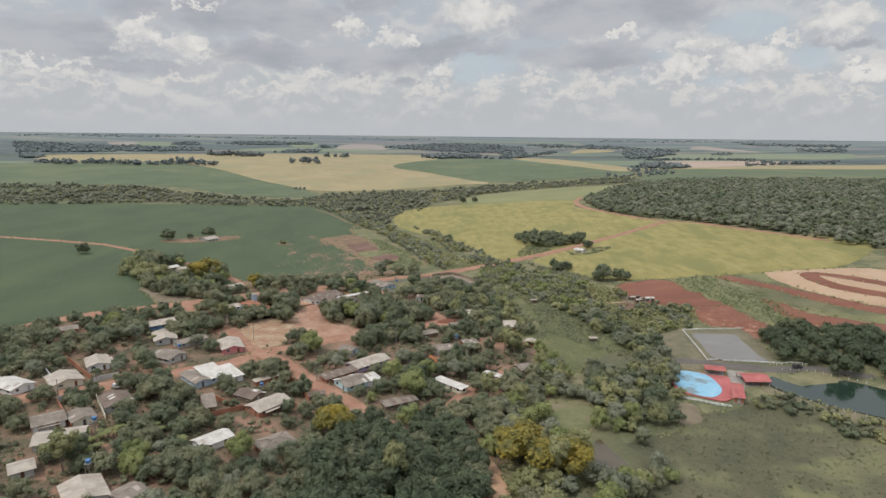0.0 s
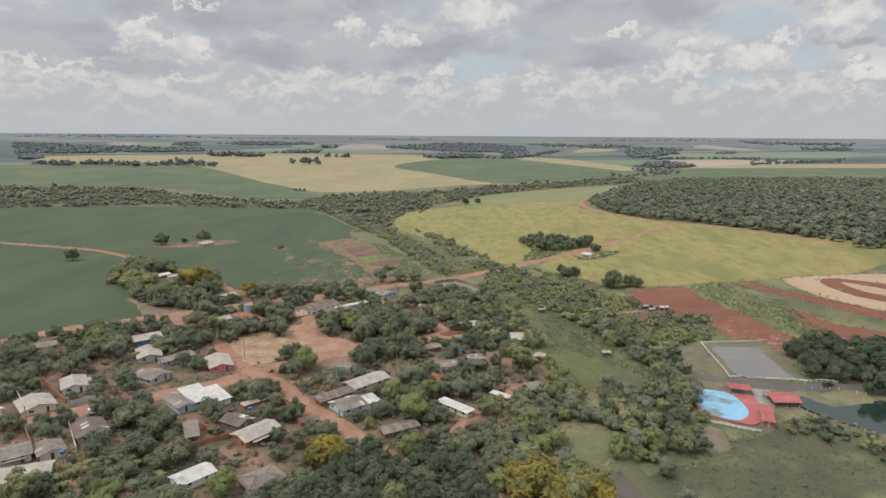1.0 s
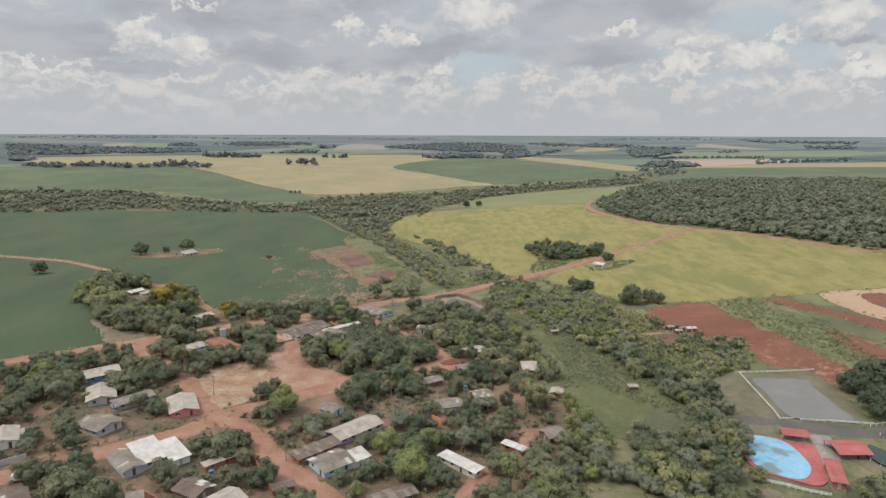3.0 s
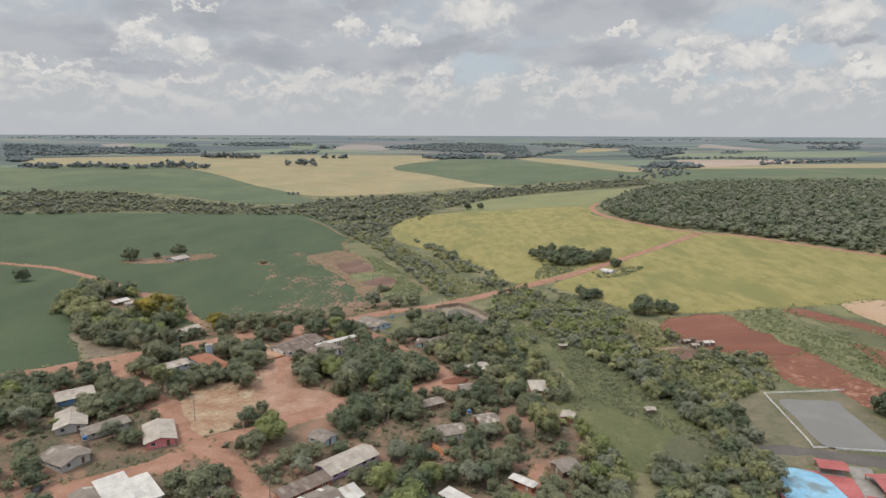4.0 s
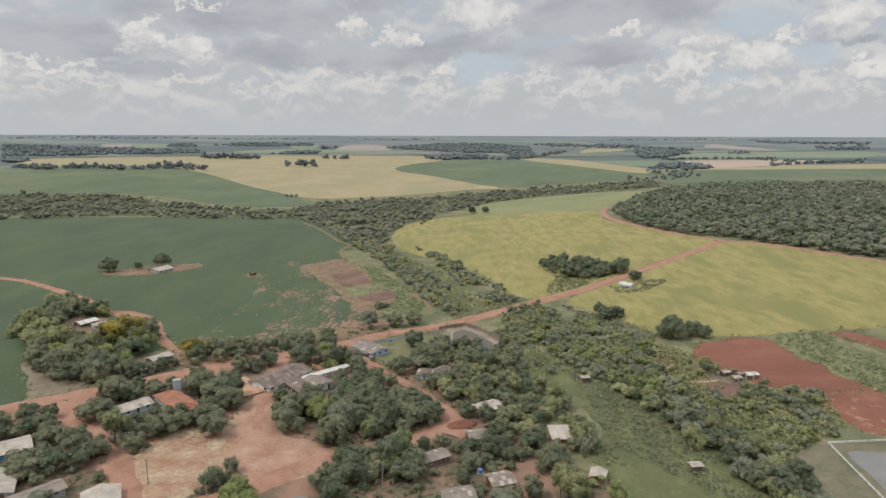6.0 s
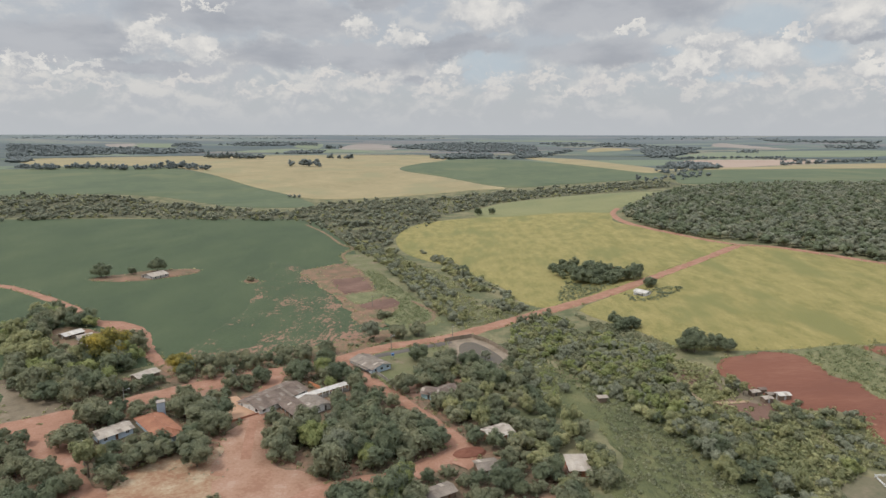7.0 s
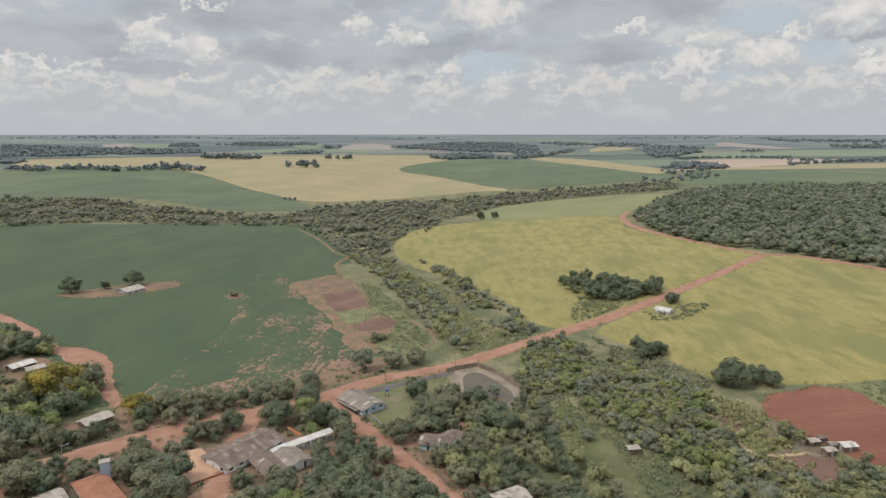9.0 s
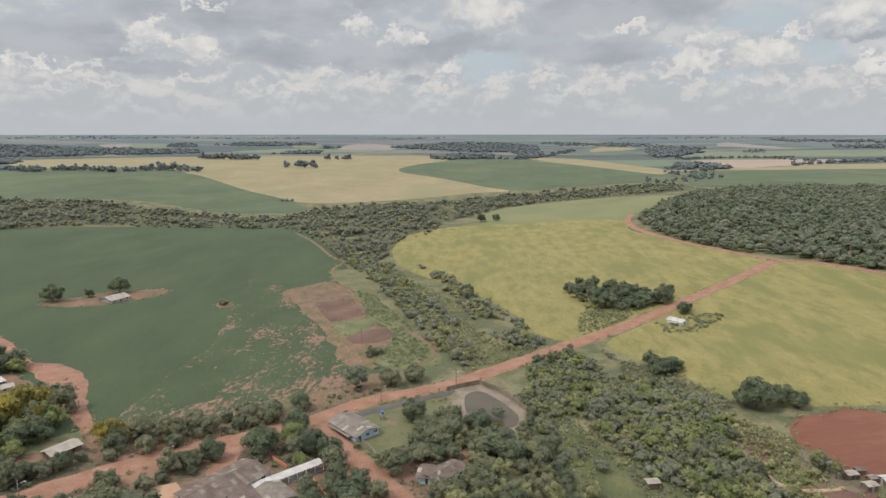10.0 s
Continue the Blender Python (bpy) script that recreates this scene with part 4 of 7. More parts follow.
def glass_material():
    m = bpy.data.materials.new("window_glass")
    m.use_nodes = True
    k = Nodes(m.node_tree)
    b = k.n("ShaderNodeBsdfPrincipled", {"Base Color": (0.03, 0.035, 0.04, 1), "Roughness": 0.08, "Specular IOR Level": 0.6})
    k.n("ShaderNodeOutputMaterial", {"Surface": b.outputs[0]})
    return m


def water_material(name, deep, rough, turbid=(0, 0, 0), tscale=0.05):
    m = bpy.data.materials.new(name)
    m.use_nodes = True
    k = Nodes(m.node_tree)
    pos = k.n("ShaderNodeNewGeometry").outputs["Position"]
    col = k.mix(k.ramp(k.noise(pos, tscale, 4.0), 0.4, 0.65), deep, turbid)
    bump = k.n("ShaderNodeBump", {"Height": k.noise(pos, 1.2, 3.0), "Strength": 0.06, "Distance": 0.2})
    b = k.n("ShaderNodeBsdfPrincipled", {"Base Color": col, "Roughness": rough, "Specular IOR Level": 0.5, "Normal": bump.outputs[0]})
    k.n("ShaderNodeOutputMaterial", {"Surface": b.outputs[0]})
    return m


M["glass"] = glass_material()


def part(name, bm, material, parent, label=""):
    me = bpy.data.meshes.new(name)
    bmesh.ops.recalc_face_normals(bm, faces=bm.faces[:])
    bm.to_mesh(me)
    bm.free()
    me.materials.append(material)
    ob = new(name, me)
    ob.parent = parent
    return tagged(ob, label)


def box(bm, x0, y0, z0, x1, y1, z1):
    v = [bm.verts.new((x, y, z)) for z in (z0, z1) for x, y in ((x0, y0), (x1, y0), (x1, y1), (x0, y1))]
    for f in ((3, 2, 1, 0), (4, 5, 6, 7), (0, 1, 5, 4), (1, 2, 6, 5), (2, 3, 7, 6), (3, 0, 4, 7)):
        bm.faces.new([v[i] for i in f])


def tube(bm, a, b, ra, rb, seg=6):
    a, b = Vector(a), Vector(b)
    q = (b - a).to_track_quat("Z", "Y")
    rows = [[bm.verts.new(p + q @ Vector((r * math.cos(2 * math.pi * i / seg), r * math.sin(2 * math.pi * i / seg), 0))) for i in range(seg)] for p, r in ((a, ra), (b, rb))]
    for i in range(seg):
        bm.faces.new((rows[0][i], rows[0][(i + 1) % seg], rows[1][(i + 1) % seg], rows[1][i]))
    bm.faces.new(rows[1])
    bm.faces.new(rows[0][::-1])


def boxes(*rows):
    bm = bmesh.new()
    for r in rows:
        box(bm, *r)
    return bm


def place(name, x, y, angle, z=None, dz=0.0):
    ob = new(name)
    ob.matrix_basis = pose(x, y, (ground_z(x, y) if z is None else z) + dz, 0, 0, angle)
    ob.empty_display_size = 0.5
    return ob


FOOT = []  # centre, angle, half sizes of what stands on the ground


def sheet_mesh(width, length, material):
    """A corrugated roofing sheet, lying along +y from its lower edge."""
    n, t = 6, 0.025
    v, f = [], []
    for s in (0, 1):
        for i in range(n + 1):
            x = -width / 2 + width * i / n
            z = 0.03 if i % 2 else -0.01
            v += [(x, s * length, z), (x, s * length, z - t)]
    o = 2 * (n + 1)
    for i in range(n):
        a, b = 2 * i, 2 * i + 2
        f += [(a, b, o + b, o + a), (a + 1, o + a + 1, o + b + 1, b + 1), (a, a + 1, b + 1, b), (o + a, o + b, o + b + 1, o + a + 1)]
    f += [(0, o, o + 1, 1), (2 * n, 2 * n + 1, o + 2 * n + 1, o + 2 * n)]
    return mesh_of("sheet", v, f, material)


def slope(parent, rng, x0, x1, y_low, z_low, y_high, z_high, material, patch, patch_p):
    """Roofing sheets side by side from the eave up to the ridge."""
    patch_p = patch_p * 0.6
    run, rise = y_high - y_low, z_high - z_low
    length = math.hypot(run, rise)
    cols, rows = max(2, round((x1 - x0) / 1.25)), max(1, round(length / 2.6))
    wd, ln = (x1 - x0) / cols, length / rows
    tilt = math.atan2(rise, abs(run))
    meshes = [sheet_mesh(wd * 1.02, ln * 1.03, mt) for mt in (material, patch)]
    spin = 0 if run > 0 else 180
    for i in range(cols):
        for j in range(rows):
            ob = new("sheet", meshes[1 if rng.random() < patch_p else 0])
            ob.parent = parent
            at = j / rows
            ob.matrix_basis = pose(x0 + wd * (i + 0.5), y_low + run * at, z_low + rise * at + 0.03 + rng.uniform(0, 0.02) + 0.012 * (i % 2), math.degrees(tilt) + rng.uniform(-0.4, 0.4), rng.uniform(-0.5, 0.5), spin)


def wall_run(bm, length, thick, height, openings):
    """A wall along +x from 0, its outer face at y=0, with openings (start, width, sill, head)."""
    x = 0.0
    for s, wd, z0, z1 in sorted(openings):
        box(bm, x, 0, 0, s, thick, height)
        if z0 > 0:
            box(bm, s, 0, 0, s + wd, thick, z0)
        box(bm, s, 0, z1, s + wd, thick, height)
        x = s + wd
    box(bm, x, 0, 0, length, thick, height)


def house(cx, cy, angle, L, W, eave=2.35, roof="gable", wall="wall_white", top="roof_fibre", label="", pitch=15, patch="roof_pale", patch_p=0.06, porch=0.0, open_sides=False, category="house", overhang=0.6, dz=0.0):
    """A small house: walls with real openings, windows, a door, a roof of sheets."""
    rng = random.Random(int(cx * 7 + cy * 13))
    ob = place(category.replace(" ", "_"), cx, cy, angle, dz=dz)
    tagged(ob, label, category, "village houses" if category == "house" else "")
    FOOT.append((cx, cy, math.radians(angle), L / 2 + 0.6, W / 2 + 0.6))
    L, W = max(L - 2 * overhang, 2.0), max(W - 2 * overhang, 2.0)
    hx, hy = L / 2, W / 2
    part("foundation", boxes((-hx - 0.12, -hy - 0.12, -1.6, hx + 0.12, hy + 0.12, 0.12)), M["concrete"], ob)
    rise = (W / 2 + overhang) * math.tan(math.radians(pitch))
    if open_sides:
        n = max(2, round(L / 3.2))
        for i in range(n + 1):
            for s in (-1, 1):
                x = -hx + 2 * hx * i / n
                part("post", boxes((x - 0.09, s * (hy - 0.1) - 0.09, 0.1, x + 0.09, s * (hy - 0.1) + 0.09, eave + 0.05)), M["white_paint" if wall == "wall_white" else wall], ob)
    else:
        # sides: front, right, back, left, each with its own frame of reference
        sides = [(L, pose(-hx, -hy, 0.1)), (W, pose(hx, -hy, 0.1, 0, 0, 90)), (L, pose(hx, hy, 0.1, 0, 0, 180)), (W, pose(-hx, hy, 0.1, 0, 0, 270))]
        bm = bmesh.new()
        holes = []
        for k, (length, m) in enumerate(sides):
            ops = []
            if length > 3.2:
                n = max(1, int(length / 3.4))
                for i in range(n):
                    s = length * (i + 0.5) / n
                    if k in (0, 3) and i == n // 2:
                        ops.append((s - 0.45, 0.9, 0.0, 2.08))
                    else:
                        wd = rng.choice((1.0, 1.2, 1.5))
                        ops.append((s - wd / 2, wd, 0.95, 2.0))
            piece = bmesh.new()
            wall_run(piece, length, 0.15, eave, ops)
            piece.transform(m)
            me = bpy.data.meshes.new("tmp")
            piece.to_mesh(me)
            piece.free()
            bm.from_mesh(me)
            bpy.data.meshes.remove(me)
            holes += [(m, *o) for o in ops]
        if roof == "gable":
            for s in (-1, 1):
                a = [bm.verts.new((s * hx, y, z)) for y, z in ((-hy, eave + 0.1), (hy, eave + 0.1), (0, eave + 0.1 + hy * math.tan(math.radians(pitch))))]
                b = [bm.verts.new((s * (hx - 0.15), *v.co[1:])) for v in a]
                bm.faces.new(a)
                bm.faces.new(b[::-1])
                for i in range(3):
                    bm.faces.new((a[i], a[(i + 1) % 3], b[(i + 1) % 3], b[i]))
        if roof == "shed":
            top_z = eave + 0.1 + W * math.tan(math.radians(pitch))
            box(bm, -hx, hy - 0.15, eave + 0.1, hx, hy, top_z)
            for s in (-1, 1):
                a = [bm.verts.new((s * hx, y, z)) for y, z in ((-hy, eave + 0.1), (hy, eave + 0.1), (hy, top_z))]
                b = [bm.verts.new((s * (hx - 0.15), *v.co[1:])) for v in a]
                bm.faces.new(a)
                bm.faces.new(b[::-1])
                for i in range(3):
                    bm.faces.new((a[i], a[(i + 1) % 3], b[(i + 1) % 3], b[i]))
        bmesh.ops.remove_doubles(bm, verts=bm.verts[:], dist=0.002)
        part("wall", bm, M[wall], ob)
        for m, s, wd, z0, z1 in holes:
            if z0 == 0:
                d = part("door", boxes((s, 0.05, 0, s + wd, 0.1, z1)), M[rng.choice(("door_wood", "frame_dark", "wall_grey"))], ob)
                d.matrix_basis = m
                part("handle", boxes((s + wd - 0.14, 0.02, 1.0, s + wd - 0.06, 0.06, 1.06)), M["tin"], d)
            else:
                fr = bmesh.new()
                for r in ((s, 0.03, z0, s + wd, 0.1, z0 + 0.06), (s, 0.03, z1 - 0.06, s + wd, 0.1, z1), (s, 0.03, z0 + 0.06, s + 0.06, 0.1, z1 - 0.06), (s + wd - 0.06, 0.03, z0 + 0.06, s + wd, 0.1, z1 - 0.06), (s + wd / 2 - 0.03, 0.035, z0 + 0.06, s + wd / 2 + 0.03, 0.095, z1 - 0.06)):
                    box(fr, *r)
                win = part("window", fr, M[rng.choice(("frame_dark", "white_paint", "tin"))], ob)
                win.matrix_basis = m
                part("pane", boxes((s + 0.05, 0.055, z0 + 0.05, s + wd - 0.05, 0.075, z1 - 0.05)), M["glass"], win)
    z = eave + 0.1
    x0, x1 = -hx - overhang, hx + overhang
    y0, y1 = -hy - overhang, hy + overhang
    drop = overhang * math.tan(math.radians(pitch))
    if roof == "gable":
        ridge = z + hy * math.tan(math.radians(pitch))
        bm = bmesh.new()
        cap = [[bm.verts.new((x, y, ridge + h)) for x in (x0, x1)] for y, h in ((-0.28, 0.05), (0, 0.13), (0.28, 0.05))]
        for a, b in zip(cap, cap[1:]):
            bm.faces.new((a[0], a[1], b[1], b[0]))
        rf = part("roof", bm, M[top], ob, "")
        slope(rf, rng, x0, x1, y0, z - drop, 0, ridge, M[top], M[patch], patch_p)
        slope(rf, rng, x0, x1, y1, z - drop, 0, ridge, M[top], M[patch], patch_p)
    elif roof == "shed":
        rf = part("roof", boxes((x0, y1 - 0.06, z + W * math.tan(math.radians(pitch)) - 0.05, x1, y1, z + (W + overhang) * math.tan(math.radians(pitch)) + 0.02)), M[top], ob)
        slope(rf, rng, x0, x1, y0, z - drop, y1, z + (W + overhang) * math.tan(math.radians(pitch)), M[top], M[patch], patch_p)
    elif roof == "hip":
        run = min(hx, hy) + overhang
        high = z - drop + run * math.tan(math.radians(pitch))
        r = max(hx - hy, 0)
        q = max(hy - hx, 0)
        corners = [(x0, y0), (x1, y0), (x1, y1), (x0, y1)]
        tops = [(-r, -q), (r, -q), (r, q), (-r, q)]
        rf = None
        for i in range(4):
            a, b = corners[i], corners[(i + 1) % 4]
            c, d = tops[(i + 1) % 4], tops[i]
            bm = bmesh.new()
            n = 14
            lerp = lambda p, t, f, up_by: (p[0] + (t[0] - p[0]) * f, p[1] + (t[1] - p[1]) * f, z - drop + (high - z + drop) * f + up_by)
            last = None
            for j in range(n):  # courses of tiles, each a little proud of the next
                for f, up_by in ((j / n, 0.07), ((j + 0.98) / n, 0.0)):
                    row = [bm.verts.new(lerp(a, d, f, up_by)), bm.verts.new(lerp(b, c, f, up_by))]
                    if last:
                        bm.faces.new((last[0], last[1], row[1], row[0]))
                    last = row
            if rf is None:
                rf = part("roof", bm, M[top], ob)
            else:
                part("roof_slope", bm, M[top], rf)
        for i in range(4):
            bm = bmesh.new()
            tube(bm, (*corners[i], z - drop + 0.08), (*tops[i], high + 0.05), 0.13, 0.13)
            part("ridge_tiles", bm, M["roof_tile"] if top == "roof_tile" else M[top], rf)
    if porch:
        pz = z - drop - 0.25
        rp = part("porch_roof", boxes((-hx * 0.7, y0 - porch, pz - 0.2, hx * 0.7, y0 + 0.3, pz - 0.12)), M[top], ob)
        for x in (-hx * 0.65, 0, hx * 0.65):
            part("porch_post", boxes((x - 0.07, y0 - porch + 0.1, -0.4, x + 0.07, y0 - porch + 0.24, pz - 0.2)), M["wall_wood"], ob)
    return ob

# ---- houses ----
house(-177.2, 274.9, 37, 10.9, 8.3, wall="wall_brick", top="roof_fibre", label="small brick house with a grey-brown sheet roof")
house(-140.1, 235.8, 124, 12.3, 8.9, wall="wall_white", top="roof_pale", label="white house with pale roof on a walled lawn", porch=1.2)
house(-142.4, 217.5, 135, 12.6, 11.0, wall="wall_cream", top="roof_pale", label="long beige house with pale sheet roof beside the street")
house(-157.1, 210.6, 155, 14.0, 9.3, wall="wall_white", top="roof_white", label="white-roofed house beside the street")
house(-114.6, 201.7, 130, 12.3, 9.8, wall="wall_grey", top="roof_old", patch="roof_white", patch_p=0.16, label="grey house, dark sheet roof with white patch")
house(-127.8, 184.9, 38, 9.9, 9.8, wall="wall_white", top="roof_fibre", label="white house with brown sheet roof in a walled yard", porch=1.0)
house(-119.1, 188.5, 133, 9.5, 7.9, wall="wall_cream", top="roof_fibre", label="beige house with grey-brown roof in a walled yard")
house(-117.2, 174.4, 22, 14.4, 9.9, wall="wall_grey", top="roof_pale", label="long low outbuilding with pale sheet roof")
house(-117.0, 156.4, 38, 6.6, 7.5, wall="wall_grey", top="roof_pale", label="house with pale sheet roof among bushes")
house(-94.0, 146.6, 130, 13.3, 10.5, wall="wall_white", top="roof_pale", label="pale-roofed house below the banana plants")
house(-82.4, 146.4, 61, 7.8, 9.0, wall="wall_grey", top="roof_fibre", label="small house with weathered sheet roof")
house(-71.4, 213.2, 152, 9.5, 7.9, wall="wall_wood", top="roof_old", patch="roof_white", patch_p=0.25, label="small wooden house, dark roof partly white")
house(-62.8, 206.2, 52, 14.4, 9.4, wall="wall_brick", top="roof_pale", label="long reddish house with pale sheet roof", porch=1.2)
house(-52.9, 178.8, 42, 11.6, 8.9, roof="hip", wall="wall_brick", top="roof_fibre", label="brick house with hipped weathered roof")
house(-72.1, 178.3, 49, 11.2, 7.6, wall="wall_white", top="roof_white", label="house with white sheet roof under trees")
house(-82.8, 203.5, 26, 4.6, 9.8, roof="shed", pitch=7, wall="wall_wood", top="roof_fibre", label="lean-to shed of mixed old sheets", patch_p=0.3, category="shed")
house(-33.1, 254.5, 45, 18.8, 9.4, wall="wall_purple", top="roof_pale", label="long hall with pale sheet roof and purple gable", patch_p=0.03)
house(-43.7, 269.1, 146, 8.2, 7.1, wall="wall_pale_blue", top="roof_fibre", label="pale blue-grey house with brown roof")
house(-42.8, 238.6, 44, 16.3, 5.7, roof="shed", pitch=5, wall="wall_brick", top="roof_old", patch="roof_fibre", patch_p=0.4, label="shop with patched rusty sheet roof by the street")
house(-36.9, 231.8, 41, 11.2, 10.7, wall="wall_teal", top="roof_fibre", patch="roof_white", patch_p=0.35, label="pale teal house with half white roof")
house(-29.7, 235.2, 41, 7.7, 6.4, wall="wall_white", top="roof_white", roof="shed", pitch=8, label="white-roofed annex of sheet metal")
house(-47.7, 217.1, 26, 6.7, 4.1, wall="wall_wood", top="roof_old", label="old wooden hut beside the street", category="hut")
house(-16.6, 215.4, 30, 13.8, 6.1, wall="wall_wood", top="roof_fibre", patch="roof_old", patch_p=0.5, label="low shack of rusty mixed sheets", pitch=8)
house(2.8, 235.1, -43, 16.0, 4.7, roof="shed", pitch=3, wall="wall_cream", top="roof_white", patch="roof_fibre", patch_p=0.08, label="long cream building with flat white roof")
house(20.8, 246.9, -39, 8.9, 2.9, roof="shed", pitch=4, wall="wall_brick", top="roof_white", label="narrow building with white sheet roof")
house(35.4, 257.3, 26, 7.9, 7.6, wall="wall_wood", top="roof_fibre", label="open wooden shed with grey roof on red soil", porch=1.0)
house(-0.5, 278.2, 17, 9.5, 8.4, wall="wall_white", top="roof_fibre", patch="roof_pale", patch_p=0.2, label="small white house with grey roof among trees")
house(12.2, 287.9, 19, 8.0, 7.6, wall="wall_brick", top="roof_fibre", patch_p=0.3, label="small brick house with partly pale roof")
house(-8.4, 299.9, 32, 10.0, 6.3, wall="wall_wood", top="roof_fibre", label="small house with brown-grey roof among trees")
house(11.2, 338.6, 30, 10.6, 8.4, wall="wall_brick", top="roof_pale", label="small brick house with pale patched roof", patch="roof_fibre", patch_p=0.3)
house(35.4, 317.4, 3, 7.4, 8.4, wall="wall_brick", top="roof_pale", roof="shed", pitch=8, label="small brick house with pale lean-to roof")
house(6.4, 315.7, 17, 7.7, 7.1, wall="wall_wood", top="roof_fibre", label="small hut with grey roof beside trees", category="hut")
house(42.9, 292.5, 70, 6.0, 5.2, wall="wall_brick", top="roof_pale", label="small hut with pale roof at the meadow", category="hut")
house(-139.8, 291.1, 39, 12.8, 10.6, wall="wall_blue", top="roof_pale", label="long bright blue house with pale roof")
house(-128.9, 271.1, 119, 14.6, 10.1, wall="wall_grey", top="roof_pale", label="house with pale grey roof among palms")
house(-115.7, 267.6, 48, 14.3, 7.1, wall="wall_grey", top="roof_fibre", label="long narrow outbuilding with grey roof")
house(-116.7, 247.5, 154, 12.1, 9.8, wall="wall_grey", top="roof_fibre", label="house with grey sheet roof and open porch", porch=1.5)
house(-96.5, 265.3, 118, 15.3, 10.0, wall="wall_pink", top="roof_pale", label="pink-red house with pale sheet roof at the corner")
house(-96.5, 225.3, 137, 14.4, 6.7, wall="wall_pale_blue", top="roof_fibre", label="house with large brown sheet roof beside the street")
house(-92.4, 230.9, 44, 8.3, 14.5, roof="shed", pitch=4, wall="wall_pale_blue", top="roof_white", label="house with bright white flat roof")
house(-85.4, 232.3, 44, 6.3, 13.5, roof="shed", pitch=4, wall="wall_white", top="roof_white", patch="roof_solar", patch_p=0.1, label="white-roofed house with a dark solar panel")
house(-68.6, 229.9, 44, 14.0, 2.4, roof="shed", pitch=4, wall="wall_brick", top="roof_pale", label="long narrow lean-to along a brick wall", category="shed")
# school
house(-74.3, 360.4, 56, 24.3, 14.0, wall="wall_white", top="roof_old", patch="roof_fibre", patch_p=0.25, label="long white school building with brown roof", category="school building")
house(-63.3, 350.9, -49, 18.4, 8.0, wall="wall_white", top="roof_old", open_sides=True, label="open brown-roofed school shelter on posts", category="school building")
house(-57.7, 356.2, 135, 11.6, 9.3, wall="wall_white", top="roof_fibre", patch="roof_pale", patch_p=0.1, label="white school building with grey-brown roof", category="school building")
house(-57.2, 366.7, 41, 24.4, 3.4, roof="shed", pitch=3, wall="wall_white", top="roof_white", patch="roof_white", open_sides=True, label="covered walkway with white roof on posts", category="walkway", overhang=0.2)
house(-104.8, 330.8, -44, 23.2, 9.3, roof="hip", pitch=20, wall="wall_pale_blue", top="roof_tile", label="pale blue house with orange tiled hip roof")
house(-118.0, 325.2, 51, 11.6, 8.1, wall="wall_pale_blue", top="roof_pale", patch="roof_fibre", patch_p=0.2, label="long pale blue house with pale sheet roof")
house(-132.4, 376.0, 59, 10.3, 6.9, wall="wall_wood", top="roof_pale", label="wooden house with pale curved roof by the road")
house(-42.2, 402.4, -45, 17.8, 11.5, wall="wall_pale_blue", top="roof_fibre", patch="roof_pale", patch_p=0.1, label="roadside house, pale blue, grey-brown roof", porch=1.0)
house(-8.8, 372.3, 42, 13.9, 7.8, wall="wall_teal", top="roof_old", patch="roof_fibre", patch_p=0.3, label="pale teal house with dark patched roof")
house(-13.3, 371.6, -15, 7.4, 8.4, wall="wall_teal", top="roof_old", patch="roof_pale", patch_p=0.15, label="wing of the teal house with dark roof")
# farm in the grove
house(-194.2, 425.6, 63, 10.3, 7.3, wall="wall_wood", top="roof_white", label="farm shed with pale sheet roof in the grove", category="shed")
house(-185.7, 422.4, 48, 7.3, 6.1, wall="wall_grey", top="roof_pale", label="small farm shed with pale roof", category="shed")
house(-176.1, 413.4, 49, 12.2, 8.5, wall="wall_wood", top="roof_fibre", label="farm house with grey roof in the grove")
house(-223.7, 572.4, 65, 14.4, 13.5, wall="wall_grey", top="roof_pale", label="grey field shed on a bare red yard", category="shed")
house(117.1, 524.0, -49, 9.7, 7.9, wall="wall_white", top="roof_white", label="white farm hut beside the road", category="hut", porch=1.0)
house(112.6, 598.5, -48, 9.5, 10.0, wall="wall_brick", top="roof_fibre", label="small brick hut hidden in a clump of trees", category="hut")
house(116.6, 371.4, 12, 4.2, 3.0, eave=1.9, wall="wall_wood", top="roof_pale", label="small grey hut beside the bare field", category="hut", overhang=0.3)
house(120.6, 373.4, 8, 3.4, 2.6, eave=1.9, wall="wall_wood", top="roof_old", label="small dark hut behind the others", category="hut", overhang=0.3)
house(118.6, 365.4, 14, 4.2, 3.2, eave=1.9, wall="wall_wood", top="roof_pale", label="small wooden hut with pale sheet roof", category="hut", overhang=0.3)
house(121.6, 368.8, 10, 3.6, 2.6, eave=1.9, wall="wall_wood", top="roof_fibre", label="small grey-roofed hut between two others", category="hut", overhang=0.3)
house(125.8, 367.6, 9, 5.6, 4.0, eave=2.1, wall="wall_wood", top="roof_white", label="white-roofed hut beside the bare field", category="hut", overhang=0.3)
house(55.0, 368.4, 9, 4.4, 2.5, wall="wall_wood", top="roof_pale", label="tiny hut in the scrub", category="hut")
house(75.2, 298.3, 8, 4.3, 3.4, wall="wall_wood", top="roof_pale", label="tiny hut in the meadow", category="hut")
# pool pavilions
house(119.6, 258.3, -14, 8.7, 6.2, wall="wall_brick", top="roof_red", patch="roof_white", patch_p=0.06, open_sides=True, label="open pavilion with red roof beside the pool", category="pavilion")
house(131.6, 248.0, -0, 11.2, 10.1, wall="wall_brick", top="roof_red", patch="roof_white", patch_p=0.05, open_sides=True, label="large open pavilion with red sheet roof", category="pavilion")
